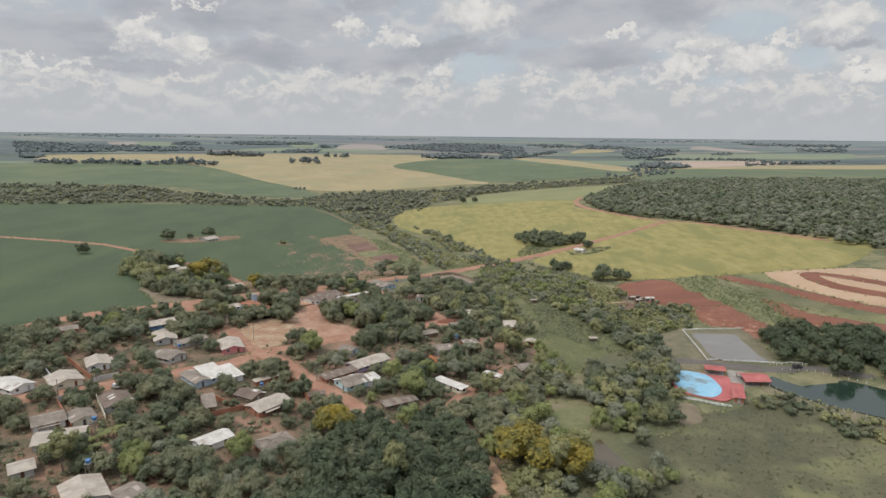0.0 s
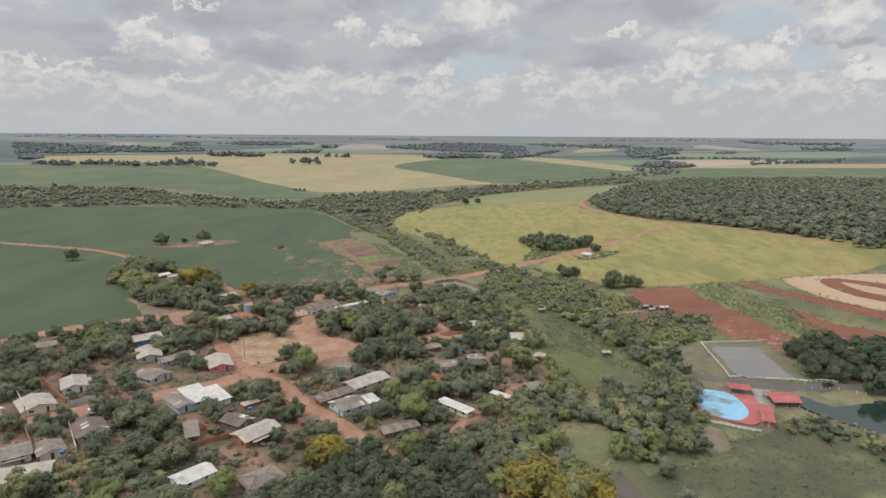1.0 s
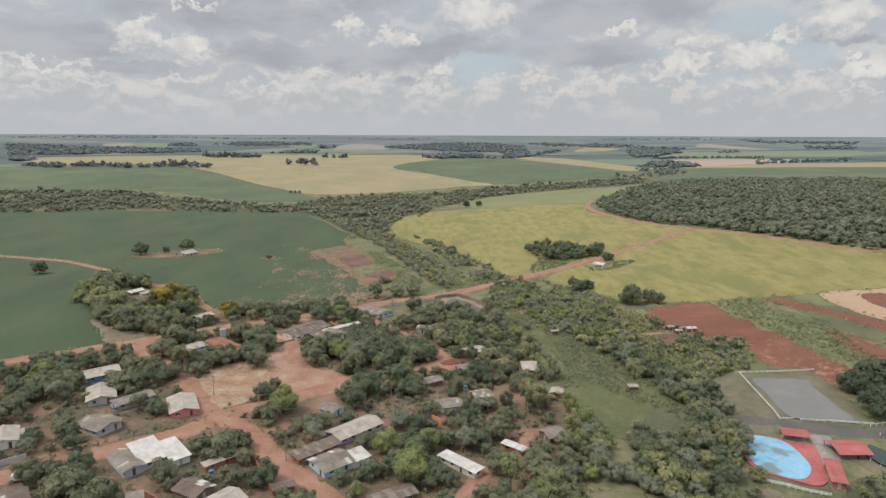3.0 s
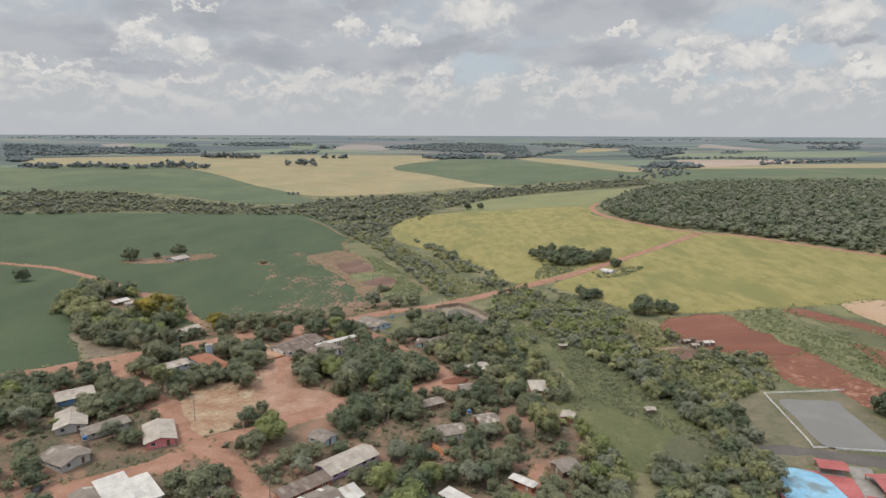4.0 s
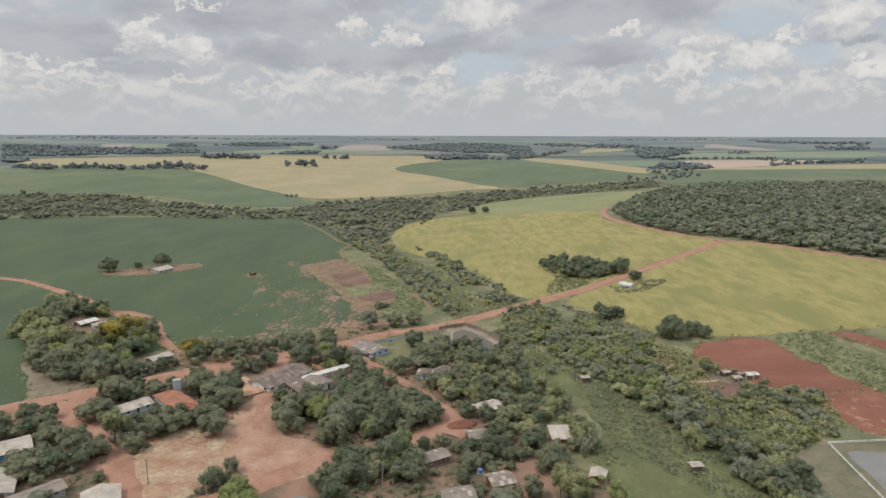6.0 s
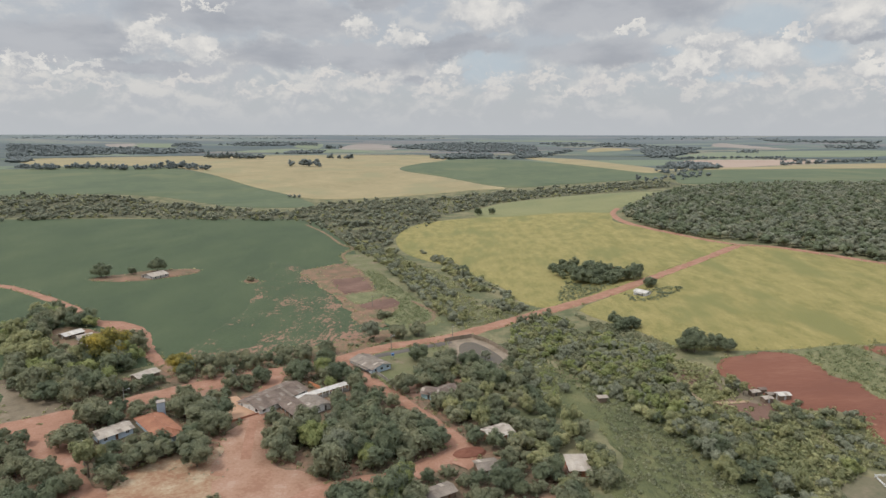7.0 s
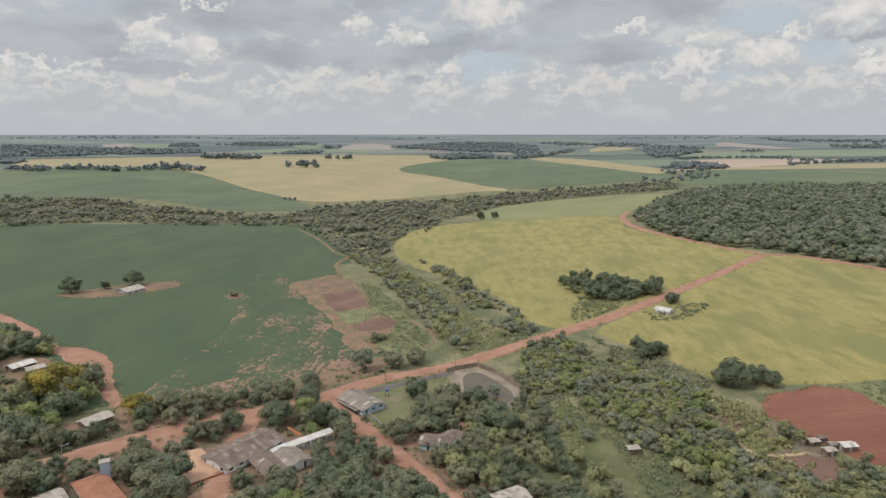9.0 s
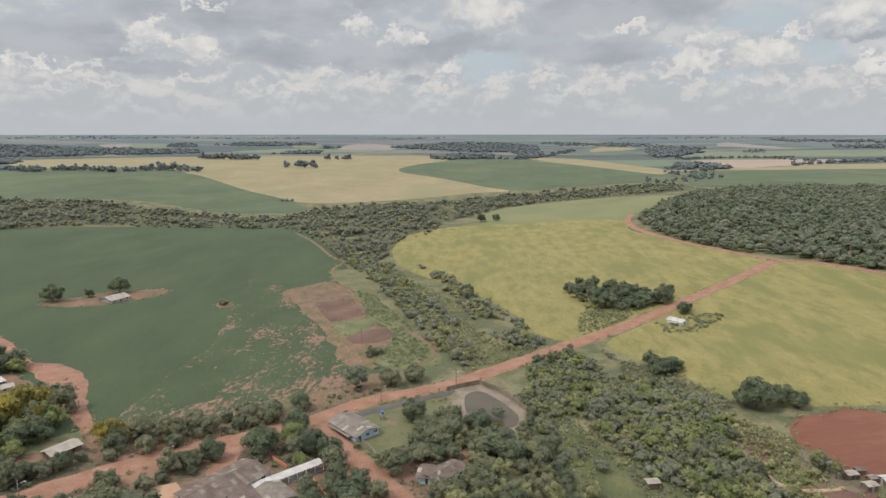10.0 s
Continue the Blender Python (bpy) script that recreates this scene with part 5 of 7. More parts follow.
house(118.0, 232.6, -20, 4.6, 13.4, roof="shed", pitch=4, wall="wall_brick", top="roof_red", patch="roof_red", label="low red-roofed bar beside the pool", category="kiosk")

# ---- ponds and pool ----
def level_patch(name, pts, material, lift, label, category, rounded=True, step=2.0, kind="structure", skirt=0.0):
    """A flat sheet at one height, such as water or a deck; with a skirt it is a slab."""
    line = smooth_line(pts, True, step) if rounded else [np.array(q, float) for q in pts]
    z = float(np.mean(land([q[0] for q in line], [q[1] for q in line]))) + lift
    bm = bmesh.new()
    top = bm.faces.new([bm.verts.new((q[0], q[1], z)) for q in line])
    if skirt:
        low = [bm.verts.new((q[0], q[1], z - skirt)) for q in line]
        up_v = list(top.verts)
        n = len(low)
        for i in range(n):
            bm.faces.new((up_v[i], up_v[(i + 1) % n], low[(i + 1) % n], low[i]))
    bmesh.ops.triangulate(bm, faces=[f for f in bm.faces if len(f.verts) > 4])
    bmesh.ops.recalc_face_normals(bm, faces=bm.faces[:])
    if not skirt and sum(f.normal.z for f in bm.faces) < 0:
        bmesh.ops.reverse_faces(bm, faces=bm.faces[:])
    me = bpy.data.meshes.new(name)
    bm.to_mesh(me)
    bm.free()
    me.materials.append(material)
    return tagged(new(name, me), label, category, kind=kind), z, line


M["pond_water"] = water_material("pond_water", (0.15, 0.138, 0.12), 0.09, (0.18, 0.166, 0.145))
M["green_water"] = water_material("green_water", (0.016, 0.030, 0.022), 0.06, (0.024, 0.040, 0.028))
M["brown_water"] = water_material("brown_water", (0.060, 0.046, 0.024), 0.10, (0.085, 0.062, 0.034))
M["pool_blue"] = mat("pool_blue", ((0.16, 0.34, 0.46), (0.21, 0.40, 0.52), (0.27, 0.45, 0.56)), 0.12, 0.9, rough=0.35, coarse=((0.15, 0.20, 0.21), 0.09))
M["deck_red"] = mat("deck_red", ((0.32, 0.09, 0.085), (0.38, 0.115, 0.105), (0.42, 0.15, 0.135)), 0.15, 1.2, rough=0.8)
M["bank"] = mat("bank", ((0.105, 0.10, 0.058), (0.14, 0.125, 0.076), (0.19, 0.15, 0.10)), 0.1, 0.6, bump=0.3)
M["liner"] = mat("liner", ((0.17, 0.135, 0.095), (0.24, 0.19, 0.14), (0.29, 0.235, 0.18)), 0.15, 0.8, bump=0.3)

drape("pond_bank", [(126, 313), (160, 316), (156, 287), (152, 265), (121, 270)], M["bank"], 0.3, 10, "trodden grassy bank round the fish pond", "ground", rounded=False)
drape("pond_yard", [(108, 305), (126, 313), (121, 270), (133, 266), (122, 262), (104, 263), (101, 282)], M["bank"], 0.25, 10, "bare brown ground beside the pond", "ground", ragged=2)
level_patch("fish_pond", [(129, 307), (141, 307), (151, 306), (150, 299), (149, 287), (148, 276), (148, 266), (138, 268), (126, 270), (125, 278), (127, 292)], M["pond_water"], 0.42, "still murky grey-brown fish pond", "pond")
drape("pond_bank", [(136, 247), (139, 236), (145, 228), (154, 219), (164, 211), (174, 203), (166, 197), (150, 211), (140, 222), (132, 240)], M["bank"], 0.3, 8, "worn grassy bank of the green pond", "ground", ragged=1.5)
level_patch("green_pond", [(137, 246), (141, 252), (149, 255), (160, 255), (170, 250), (180, 242), (192, 226), (176, 204), (164, 213), (153, 221), (144, 230), (138, 239)], M["green_water"], 0.28, "dark green pond beside the track", "pond")
drape("reservoir_bank", [(-5, 443), (7, 448), (17, 434), (24, 423), (17, 405), (8, 405), (-2, 414), (-6, 429)], M["liner"], 0.3, 8, "bare earthen slope round the small reservoir", "ground")
level_patch("reservoir", [(-1, 436), (5, 440), (10, 435), (15, 427), (19, 417), (17, 409), (10, 408), (3, 412), (-1, 420)], M["brown_water"], 0.5, "shallow brown water in a walled reservoir", "pond")

drape("pool_bank", [(51, 200), (59, 203), (64, 188), (61, 173), (51, 171), (47, 181)], M["meadow"], 0.3, 8, "dry grass round the muddy pool", "grass", ragged=2)
level_patch("muddy_pool", [(52, 195), (54, 196), (56, 188), (59, 179), (57, 177), (50, 177), (49, 184)], M["brown_water"], 0.5, "small muddy brown pool", "pond")

deck, dz, _ = level_patch("pool_deck", [(102, 260), (110, 261), (114, 259), (124, 254), (123, 249), (121, 240), (117, 233), (112, 229), (108, 230), (102, 234), (97, 238), (97, 247)], M["deck_red"], 0.25, "worn red paved deck round the pool", "deck", skirt=1.5)
water, pz, rim = level_patch("swimming_pool", [(102, 259), (109, 260), (115, 256), (116, 248), (115, 240), (111, 234), (107, 232), (104, 233), (101, 235), (98, 240), (98, 248)], M["pool_blue"], 0.33, "empty oval pool painted light blue, stained floor", "pool", skirt=0.3)
drape("grey_path", [(127, 260), (132, 259), (125, 243), (120, 237), (124, 249)], M["concrete"], 0.6, 6, "grey concrete path between pavilions", "path", rounded=False)


def fence_line(name, pts, post, height, gap, material, label, rails=2, panel=None, thick=0.09):
    """Posts and rails (or a solid run) along a line on the ground."""
    ob = place(name, *pts[0], 0)
    tagged(ob, label, "fence" if panel is None else "wall")
    base = Vector(ob.matrix_basis.translation)
    for a, b in zip(pts, pts[1:]):
        a, b = Vector(a), Vector(b)
        n = max(1, round((b - a).length / gap))
        for i in range(n):
            p, q = a.lerp(b, i / n), a.lerp(b, (i + 1) / n)
            zp, zq = ground_z(*p) + 0.35, ground_z(*q) + 0.35
            P, Q = Vector((*p, zp)) - base, Vector((*q, zq)) - base
            ang = math.degrees(math.atan2(q[1] - p[1], q[0] - p[0]))
            if post:
                o = part("post", boxes((-post / 2, -post / 2, -1.0, post / 2, post / 2, height + 0.1)), material, ob)
                o.matrix_basis = Matrix.Translation(P)
            d = (Q - P)
            for r in range(rails):
                z = height * (r + 0.75) / rails
                bm = bmesh.new()
                side = Vector((-d.y, d.x, 0)).normalized() * 0.04
                lo, hi = Vector((0, 0, z - 0.08)), Vector((0, 0, z + 0.08))
                v = [bm.verts.new(c + s + e) for e in (lo, hi) for c, s in ((P, -side), (Q, -side), (Q, side), (P, side))]
                for f in ((3, 2, 1, 0), (4, 5, 6, 7), (0, 1, 5, 4), (1, 2, 6, 5), (2, 3, 7, 6), (3, 0, 4, 7)):
                    bm.faces.new([v[k] for k in f])
                part("rail", bm, material, ob)
            if panel is not None:
                bm = bmesh.new()
                side = Vector((-d.y, d.x, 0)).normalized() * thick
                lo, hi = Vector((0, 0, -1.2)), Vector((0, 0, height))
                v = [bm.verts.new(c + s + e) for e in (lo, hi) for c, s in ((P, -side), (Q, -side), (Q, side), (P, side))]
                for f in ((3, 2, 1, 0), (4, 5, 6, 7), (0, 1, 5, 4), (1, 2, 6, 5), (2, 3, 7, 6), (3, 0, 4, 7)):
                    bm.faces.new([v[k] for k in f])
                part("panel", bm, panel, ob)
    return ob


fence_line("pond_fence", [(160, 316), (126, 313), (121, 270)], 0.14, 0.8, 2.6, M["white_paint"], "white post fence along the fish pond", 2)
fence_line("pond_fence", [(121, 270), (126, 270)], 0.14, 0.8, 2.6, M["white_paint"], "white post fence at the pond corner", 2)
fence_line("pond_fence", [(128, 269), (152, 265)], 0.14, 0.8, 2.6, M["white_paint"], "white post fence between pond and track", 2)
fence_line("pool_fence", [(94, 233), (102, 229), (107, 226), (112, 224)], 0.12, 1.0, 2.2, M["white_paint"], "white rail fence below the pool", 3)
fence_line("pond_fence", [(136, 243), (138, 236), (144, 227), (152, 219), (163, 210), (174, 202)], 0.14, 0.8, 3.2, M["white_paint"], "white posts along the near bank of the green pond", 0)
fence_line("pond_fence", [(149, 257.5), (160, 257.5), (171, 252), (181, 244)], 0.14, 0.8, 3.2, M["white_paint"], "white posts along the far bank of the green pond", 0)
fence_line("pond_fence", [(150, 264), (158, 266), (164, 264)], 0.14, 0.9, 2.5, M["white_paint"], "white posts along the green pond", 1)

# ---- poles, tanks, walls, vehicles ----
def utility_pole(x, y, angle=0, height=8.5, lamp=True):
    ob = place("utility_pole", x, y, angle)
    tagged(ob, "weathered concrete utility pole with a street lamp" if lamp else "weathered utility pole with a crossarm", "pole", "utility poles")
    bm = bmesh.new()
    tube(bm, (0, 0, -1), (0, 0, height), 0.17, 0.11, 8)
    part("shaft", bm, M["concrete"], ob)
    part("crossarm", boxes((-0.9, -0.05, height - 0.7, 0.9, 0.05, height - 0.58)), M["wall_wood"], ob)
    for x0 in (-0.8, 0, 0.8):
        bm = bmesh.new()
        tube(bm, (x0, 0, height - 0.58), (x0, 0, height - 0.4), 0.06, 0.04)
        part("insulator", bm, M["white_paint"], ob)
    if lamp:
        bm = bmesh.new()
        tube(bm, (0, 0, height - 1.2), (0, -1.6, height - 0.6), 0.04, 0.04)
        part("arm", bm, M["tin"], ob)
        part("lamp_head", boxes((-0.14, -2.15, height - 0.66, 0.14, -1.55, height - 0.52)), M["tin"], ob)
    return ob


for n, (x, y) in enumerate([(-125, 346), (-94, 372), (-35, 425), (-5, 445), (-72, 275), (-90, 278), (-116, 306), (-51, 233), (-23, 283), (-125, 209), (-135, 202), (-55, 505)]):
    utility_pole(x, y, 20 if n % 2 else 110, 8.5, n < 4)


def water_tank(x, y, height, colour="tank_blue", label="blue plastic water tank on a stand"):
    ob = place("water_tank", x, y, 0)
    tagged(ob, label, "water tank")
    for sx in (-0.6, 0.6):
        for sy in (-0.6, 0.6):
            part("leg", boxes((sx - 0.08, sy - 0.08, -0.6, sx + 0.08, sy + 0.08, height)), M["concrete"], ob)
    part("platform", boxes((-0.85, -0.85, height, 0.85, 0.85, height + 0.12)), M["concrete"], ob)
    bm = bmesh.new()
    tube(bm, (0, 0, height + 0.12), (0, 0, height + 1.1), 0.62, 0.78, 14)
    tank = part("tank", bm, M[colour], ob)
    bm = bmesh.new()
    tube(bm, (0, 0, height + 1.1), (0, 0, height + 1.28), 0.8, 0.45, 14)
    part("lid", bm, M[colour], tank)


for (x, y), h in zip([(-33, 412), (-111, 182), (-98, 156), (6, 287), (-116, 257), (-79, 170), (-69, 220)], (2.2, 4.0, 4.5, 4.5, 2.5, 1.6, 2.6)):
    water_tank(x, y, h)

def soil_heap(x, y, lx, ly, h, angle):
    """A tipped heap of soil: a rough mound with a skirt."""
    ob = tagged(place("soil_heap", x, y, angle, dz=0.45), "tipped heap of dark red soil on the street", "soil heap")
    bm = bmesh.new()
    rows = []
    for k in range(8):
        f = k / 7
        rows.append([bm.verts.new((math.cos(a) * lx * (1 - f), math.sin(a) * ly * (1 - f), h * (f ** 0.8) + 0.22 * noise.noise((math.cos(a) * 2, math.sin(a) * 2, f * 3)) * (1 if k else 0) - (0.5 if not k else 0))) for a in np.linspace(0, 2 * np.pi, 26, endpoint=False)] if k < 7 else [bm.verts.new((0, 0, h))])
    for a, b in zip(rows, rows[1:]):
        n = len(a)
        for i in range(n):
            bm.faces.new((a[i], a[(i + 1) % n], b[(i + 1) % n], b[i]) if len(b) > 1 else (a[i], a[(i + 1) % n], b[0]))
    part("mound", bm, M["red_field"], ob)


soil_heap(1, 326, 6.5, 3.6, 1.5, 25)

# masonry water tower on the tiled house
tower = tagged(place("water_tower", -109, 341, 30), "square pale blue masonry water tower with flat cap", "water tower")
part("shaft", boxes((-1.3, -1.1, -0.5, 1.3, 1.1, 6.2)), M["wall_pale_blue"], tower)
part("cap", boxes((-1.5, -1.3, 6.2, 1.5, 1.3, 6.35)), M["roof_pale"], tower)
bm = bmesh.new()
tube(bm, (-1.0, 0, 6.35), (-1.0, 0, 7.3), 0.05, 0.05)
part("mast", bm, M["tin"], tower)


def yard_wall(pts, height, material, label):
    fence_line("yard_wall", pts, 0.0, height, 4.0, M["concrete"], label, 0, M[material])


yard_wall([(-157, 242), (-146, 232), (-135, 222)], 1.7, "wall_brick", "brick yard wall beside the lawn")
yard_wall([(-133, 220), (-130, 224), (-127, 227)], 1.5, "wall_grey", "grey street wall in front of the lawn")
yard_wall([(-135, 201), (-131, 206), (-127, 210)], 1.9, "wall_grey", "grey concrete street wall with dark gate")
yard_wall([(-127, 210), (-112, 190)], 1.6, "wall_cream", "pale plastered wall between yards")
yard_wall([(-135, 201), (-119, 183)], 1.6, "wall_brick", "brick wall between two yards")
yard_wall([(-63, 236), (-57, 226), (-50, 215)], 1.7, "wall_brick", "red brick wall along the street")
yard_wall([(-20, 258), (-13, 265), (-7, 271)], 1.6, "concrete", "long grey concrete wall")
yard_wall([(-7, 269), (-3, 264)], 1.5, "orange_paint", "short orange brick wall")
yard_wall([(-84, 211), (-74, 205)], 1.6, "wall_brick", "brick wall behind the garden")
yard_wall([(-84, 193), (-75, 201), (-70, 205)], 1.6, "wall_brick", "long brick wall behind the gardens")
yard_wall([(-48, 205), (-58, 212)], 1.5, "wall_brick", "brick wall beside the street")
yard_wall([(-40, 396), (-33, 386), (-28, 376)], 1.2, "concrete", "low concrete wall along the street")
yard_wall([(-49, 367), (-43, 358)], 1.0, "orange_paint", "low orange school fence")
yard_wall([(-65, 379), (-59, 374)], 1.0, "orange_paint", "low orange school fence")
yard_wall([(-86, 359), (-76, 349)], 0.8, "wall_brick", "low red brick wall beside the school")
yard_wall([(-84, 340), (-76, 348)], 0.5, "wall_brick", "low red kerb wall round the sand court")
yard_wall([(-118, 225), (-111, 215), (-107, 219)], 1.4, "wall_brick", "unfinished brick walls of a carport")
yard_wall([(-158, 230), (-146, 217)], 1.3, "white_paint", "white leaning panel fence")
yard_wall([(-9, 440), (-5, 443), (1, 446), (5, 448), (12, 442), (17, 434), (23, 421)], 2.0, "liner", "grey-brown retaining wall of the reservoir")


def vehicle(x, y, angle, colour, label, van=True):
    """A small car: shaped body, glass, four wheels, bumpers."""
    ob = tagged(place("car", x, y, angle, dz=0.55), label, "car", "parked cars")
    top = 1.75 if van else 1.42
    outline = [(-2.0, 0.35), (-2.05, 0.8), (-1.9, top * 0.62), (-1.75, top - 0.05), (-1.6, top), (0.3 if not van else 0.45, top), (1.15, top * 0.62), (1.95, top * 0.53), (2.08, 0.7), (2.08, 0.35)]
    bm = bmesh.new()
    rows = []
    for yy, k in ((-0.82, 0.0), (-0.7, 0.03), (0.7, 0.03), (0.82, 0.0)):
        rows.append([bm.verts.new((px, yy * (1.0 if pz < top * 0.7 else 0.86), pz + k)) for px, pz in outline])
    for a, b in zip(rows, rows[1:]):
        for i in range(len(outline)):
            j = (i + 1) % len(outline)
            bm.faces.new((a[i], a[j], b[j], b[i]))
    bm.faces.new(rows[0])
    bm.faces.new(rows[-1][::-1])
    body = part("body", bm, colour, ob)
    part("windscreen", boxes((0.62, -0.6, top * 0.64, 0.95, 0.6, top * 0.92)), M["glass"], body)
    for s in (-1, 1):
        part("side_window", boxes((-0.9, s * 0.74 - 0.03, top * 0.64, 0.45, s * 0.74 + 0.03, top * 0.9)), M["glass"], body)
        for px in (-1.3, 1.35):
            bm = bmesh.new()
            tube(bm, (px, s * 0.66, 0.32), (px, s * 0.86, 0.32), 0.32, 0.32, 14)
            wheel = part("wheel", bm, M["black_rubber"], ob)
            bm = bmesh.new()
            tube(bm, (px, s * 0.84, 0.32), (px, s * 0.875, 0.32), 0.19, 0.17, 10)
            part("rim", bm, M["tin"], wheel)
    part("bumper", boxes((2.02, -0.75, 0.36, 2.16, 0.75, 0.56)), M["black_rubber"], ob)
    part("bumper", boxes((-2.16, -0.75, 0.36, -2.02, 0.75, 0.56)), M["black_rubber"], ob)


M["car_white"] = mat("car_white", ((0.66, 0.66, 0.65), (0.7, 0.7, 0.69), (0.74, 0.74, 0.73)), 0.3, 2, rough=0.3)
M["car_dark"] = mat("car_dark", ((0.03, 0.03, 0.035), (0.04, 0.04, 0.045), (0.05, 0.05, 0.055)), 0.3, 2, rough=0.3)
(vx, vy), (cx1, cy1), (cx2, cy2) = [(-121, 215), (-114, 231), (-114, 217)]
vehicle(vx, vy, 14, M["car_white"], "small white van parked on the dirt street")
vehicle(cx1, cy1, 100, M["car_dark"], "dark car parked beside a house", False)
vehicle(157, 260, 5, M["car_dark"], "dark pickup parked on the gravel track by the pond")
vehicle(cx2, cy2, 20, M["car_dark"], "dark car in an unroofed brick carport", False)


def palm_clump(x, y, n, seed):
    """Banana plants: stems with long arching leaves."""
    g = random.Random(seed)
    ob = tagged(place("banana_plant", x, y, g.uniform(0, 360)), "clump of banana plants with long arching leaves", "banana plant", "banana plants")
    for i in range(n):
        px, py, h = g.uniform(-1.3, 1.3), g.uniform(-1.3, 1.3), g.uniform(1.6, 2.8)
        bm = bmesh.new()
        tube(bm, (px, py, -0.3), (px, py, h), 0.13, 0.08)
        part("stem", bm, M["leaf_mid"], ob)
        for k in range(7):
            a = k * 0.9 + g.uniform(-0.3, 0.3)
            ln, wd = g.uniform(1.5, 2.2), g.uniform(0.28, 0.4)
            bm = bmesh.new()
            prev = None
            for s in range(5):
                f = s / 4
                r, z = ln * f * 0.9, h + ln * (0.75 * f - 0.85 * f * f)
                half = wd * math.sin(math.pi * min(0.98, f * 0.9 + 0.08))
                c = Vector((px + r * math.cos(a), py + r * math.sin(a), z))
                side = Vector((-math.sin(a), math.cos(a), 0)) * half
                row = [bm.verts.new(c - side), bm.verts.new(c + Vector((0, 0, 0.05))), bm.verts.new(c + side)]
                if prev:
                    bm.faces.new((prev[0], prev[1], row[1], row[0]))
                    bm.faces.new((prev[1], prev[2], row[2], row[1]))
                prev = row
            part("leaf", bm, M["leaf_light"], ob)
    return ob


for i, (x, y) in enumerate([(-112, 174), (-112, 177), (-107, 173), (-104, 170), (-106, 178), (-104, 180), (-103, 182), (-105, 167), (-106, 175), (-96, 188), (-92, 185), (-81, 178), (-133, 268), (-143, 276), (42, 289), (-162, 268)]):
    palm_clump(x, y, 3, 70 + i)

# ---- trees and scrub ----
def unit_ball(level):
    bm = bmesh.new()
    bmesh.ops.create_icosphere(bm, subdivisions=level, radius=1.0)
    v, f = np.array([p.co[:] for p in bm.verts]), np.array([[q.index for q in p.verts] for p in bm.faces])
    bm.free()
    return v, f


BALL1 = unit_ball(1)


def crown(seed, lumps, R, low, high, leaves, size, ball=BALL1, core=0.9):
    """A domed crown: overlapping clumps of foliage under a coat of leaf sprays: corners, quads, triangles."""
    g = np.random.default_rng(seed)
    mid, half = (low + high) / 2, (high - low) / 2
    tall = np.array([1, 1, half / R])
    if lumps > 1:
        k = np.arange(lumps - 1) + 0.5
        b = 1 - 1.65 * k / (lumps - 1)
        a = k * 2.39996 + g.uniform(0, 6.28)
        d = np.stack([np.sqrt(np.maximum(0, 1 - b * b)) * np.cos(a), np.sqrt(np.maximum(0, 1 - b * b)) * np.sin(a), b], -1)
        d += g.normal(size=d.shape) * 0.16
        radii = np.concatenate([[0.74], g.uniform(0.30, 0.46, lumps - 1)]) * R
        out = np.concatenate([[[0, 0, 0]], d * g.uniform(0.52, 0.74, (lumps - 1, 1)) * R])
    else:
        radii, out = np.array([R]), np.zeros((1, 3))
    centres = out * tall + (0, 0, mid)
    squash = np.array([1, 1, min(1.0, half / R * 1.1)])
    V, T, n = [], [], 0
    bv, bf = ball
    for c, r in zip(centres, radii):
        V.append(c + bv * (tall if r == radii[0] else squash) * r * core * g.uniform(0.93, 1.06, (len(bv), 1)))
        T.append(bf + n)
        n += len(bv)
    chance = radii ** 2
    if lumps > 1:
        chance[0] = 0.4 * chance[1:].mean()
    pick = g.choice(lumps, leaves, p=chance / chance.sum())
    d = g.normal(size=(leaves, 3))
    d[:, 2] += 0.4
    d += 0.8 * out[pick] / R
    d /= np.linalg.norm(d, axis=1, keepdims=True)
    p = centres[pick] + d * squash * radii[pick][:, None] * g.uniform(0.86, 1.14, (leaves, 1))
    whole = p - (0, 0, mid)
    whole = whole / tall / R
    nrm = 0.5 * d + 0.6 * whole + 0.36 * g.normal(size=(leaves, 3))
    nrm[:, 2] += 0.35
    nrm /= np.linalg.norm(nrm, axis=1, keepdims=True)
    t = np.cross(nrm, g.normal(size=(leaves, 3)))
    t /= np.linalg.norm(t, axis=1, keepdims=True) + 1e-9
    b = np.cross(nrm, t)
    s = size * g.uniform(0.55, 1.3, (leaves, 1))
    spray = np.stack([p - t * s - b * s * 0.5, p + t * s - b * s * g.uniform(0.1, 0.7, (leaves, 1)), p + b * s * 1.05 + nrm * s * 0.2], 1)
    V.append(spray.reshape(-1, 3))
    T.append(n + np.arange(leaves * 3).reshape(-1, 3))
    return np.concatenate(V), np.zeros((0, 4), int), np.concatenate(T)


def trunk_mesh(name, h, r, spread, seed):
    g = random.Random(seed)
    bm = bmesh.new()
    lean = (g.uniform(-0.3, 0.3), g.uniform(-0.3, 0.3))
    fork = (lean[0], lean[1], h * 0.5)
    tube(bm, (0, 0, -0.6), fork, r * 1.3, r * 0.8, 7)
    for i in range(4):
        a = i * 1.57 + g.uniform(-0.5, 0.5)
        tube(bm, fork, (spread * math.cos(a) * 0.6, spread * math.sin(a) * 0.6, h * g.uniform(0.75, 0.95)), r * 0.6, r * 0.2, 5)
    me = bpy.data.meshes.new(name)
    bm.to_mesh(me)
    bm.free()
    me.materials.append(M["bark"])
    return me


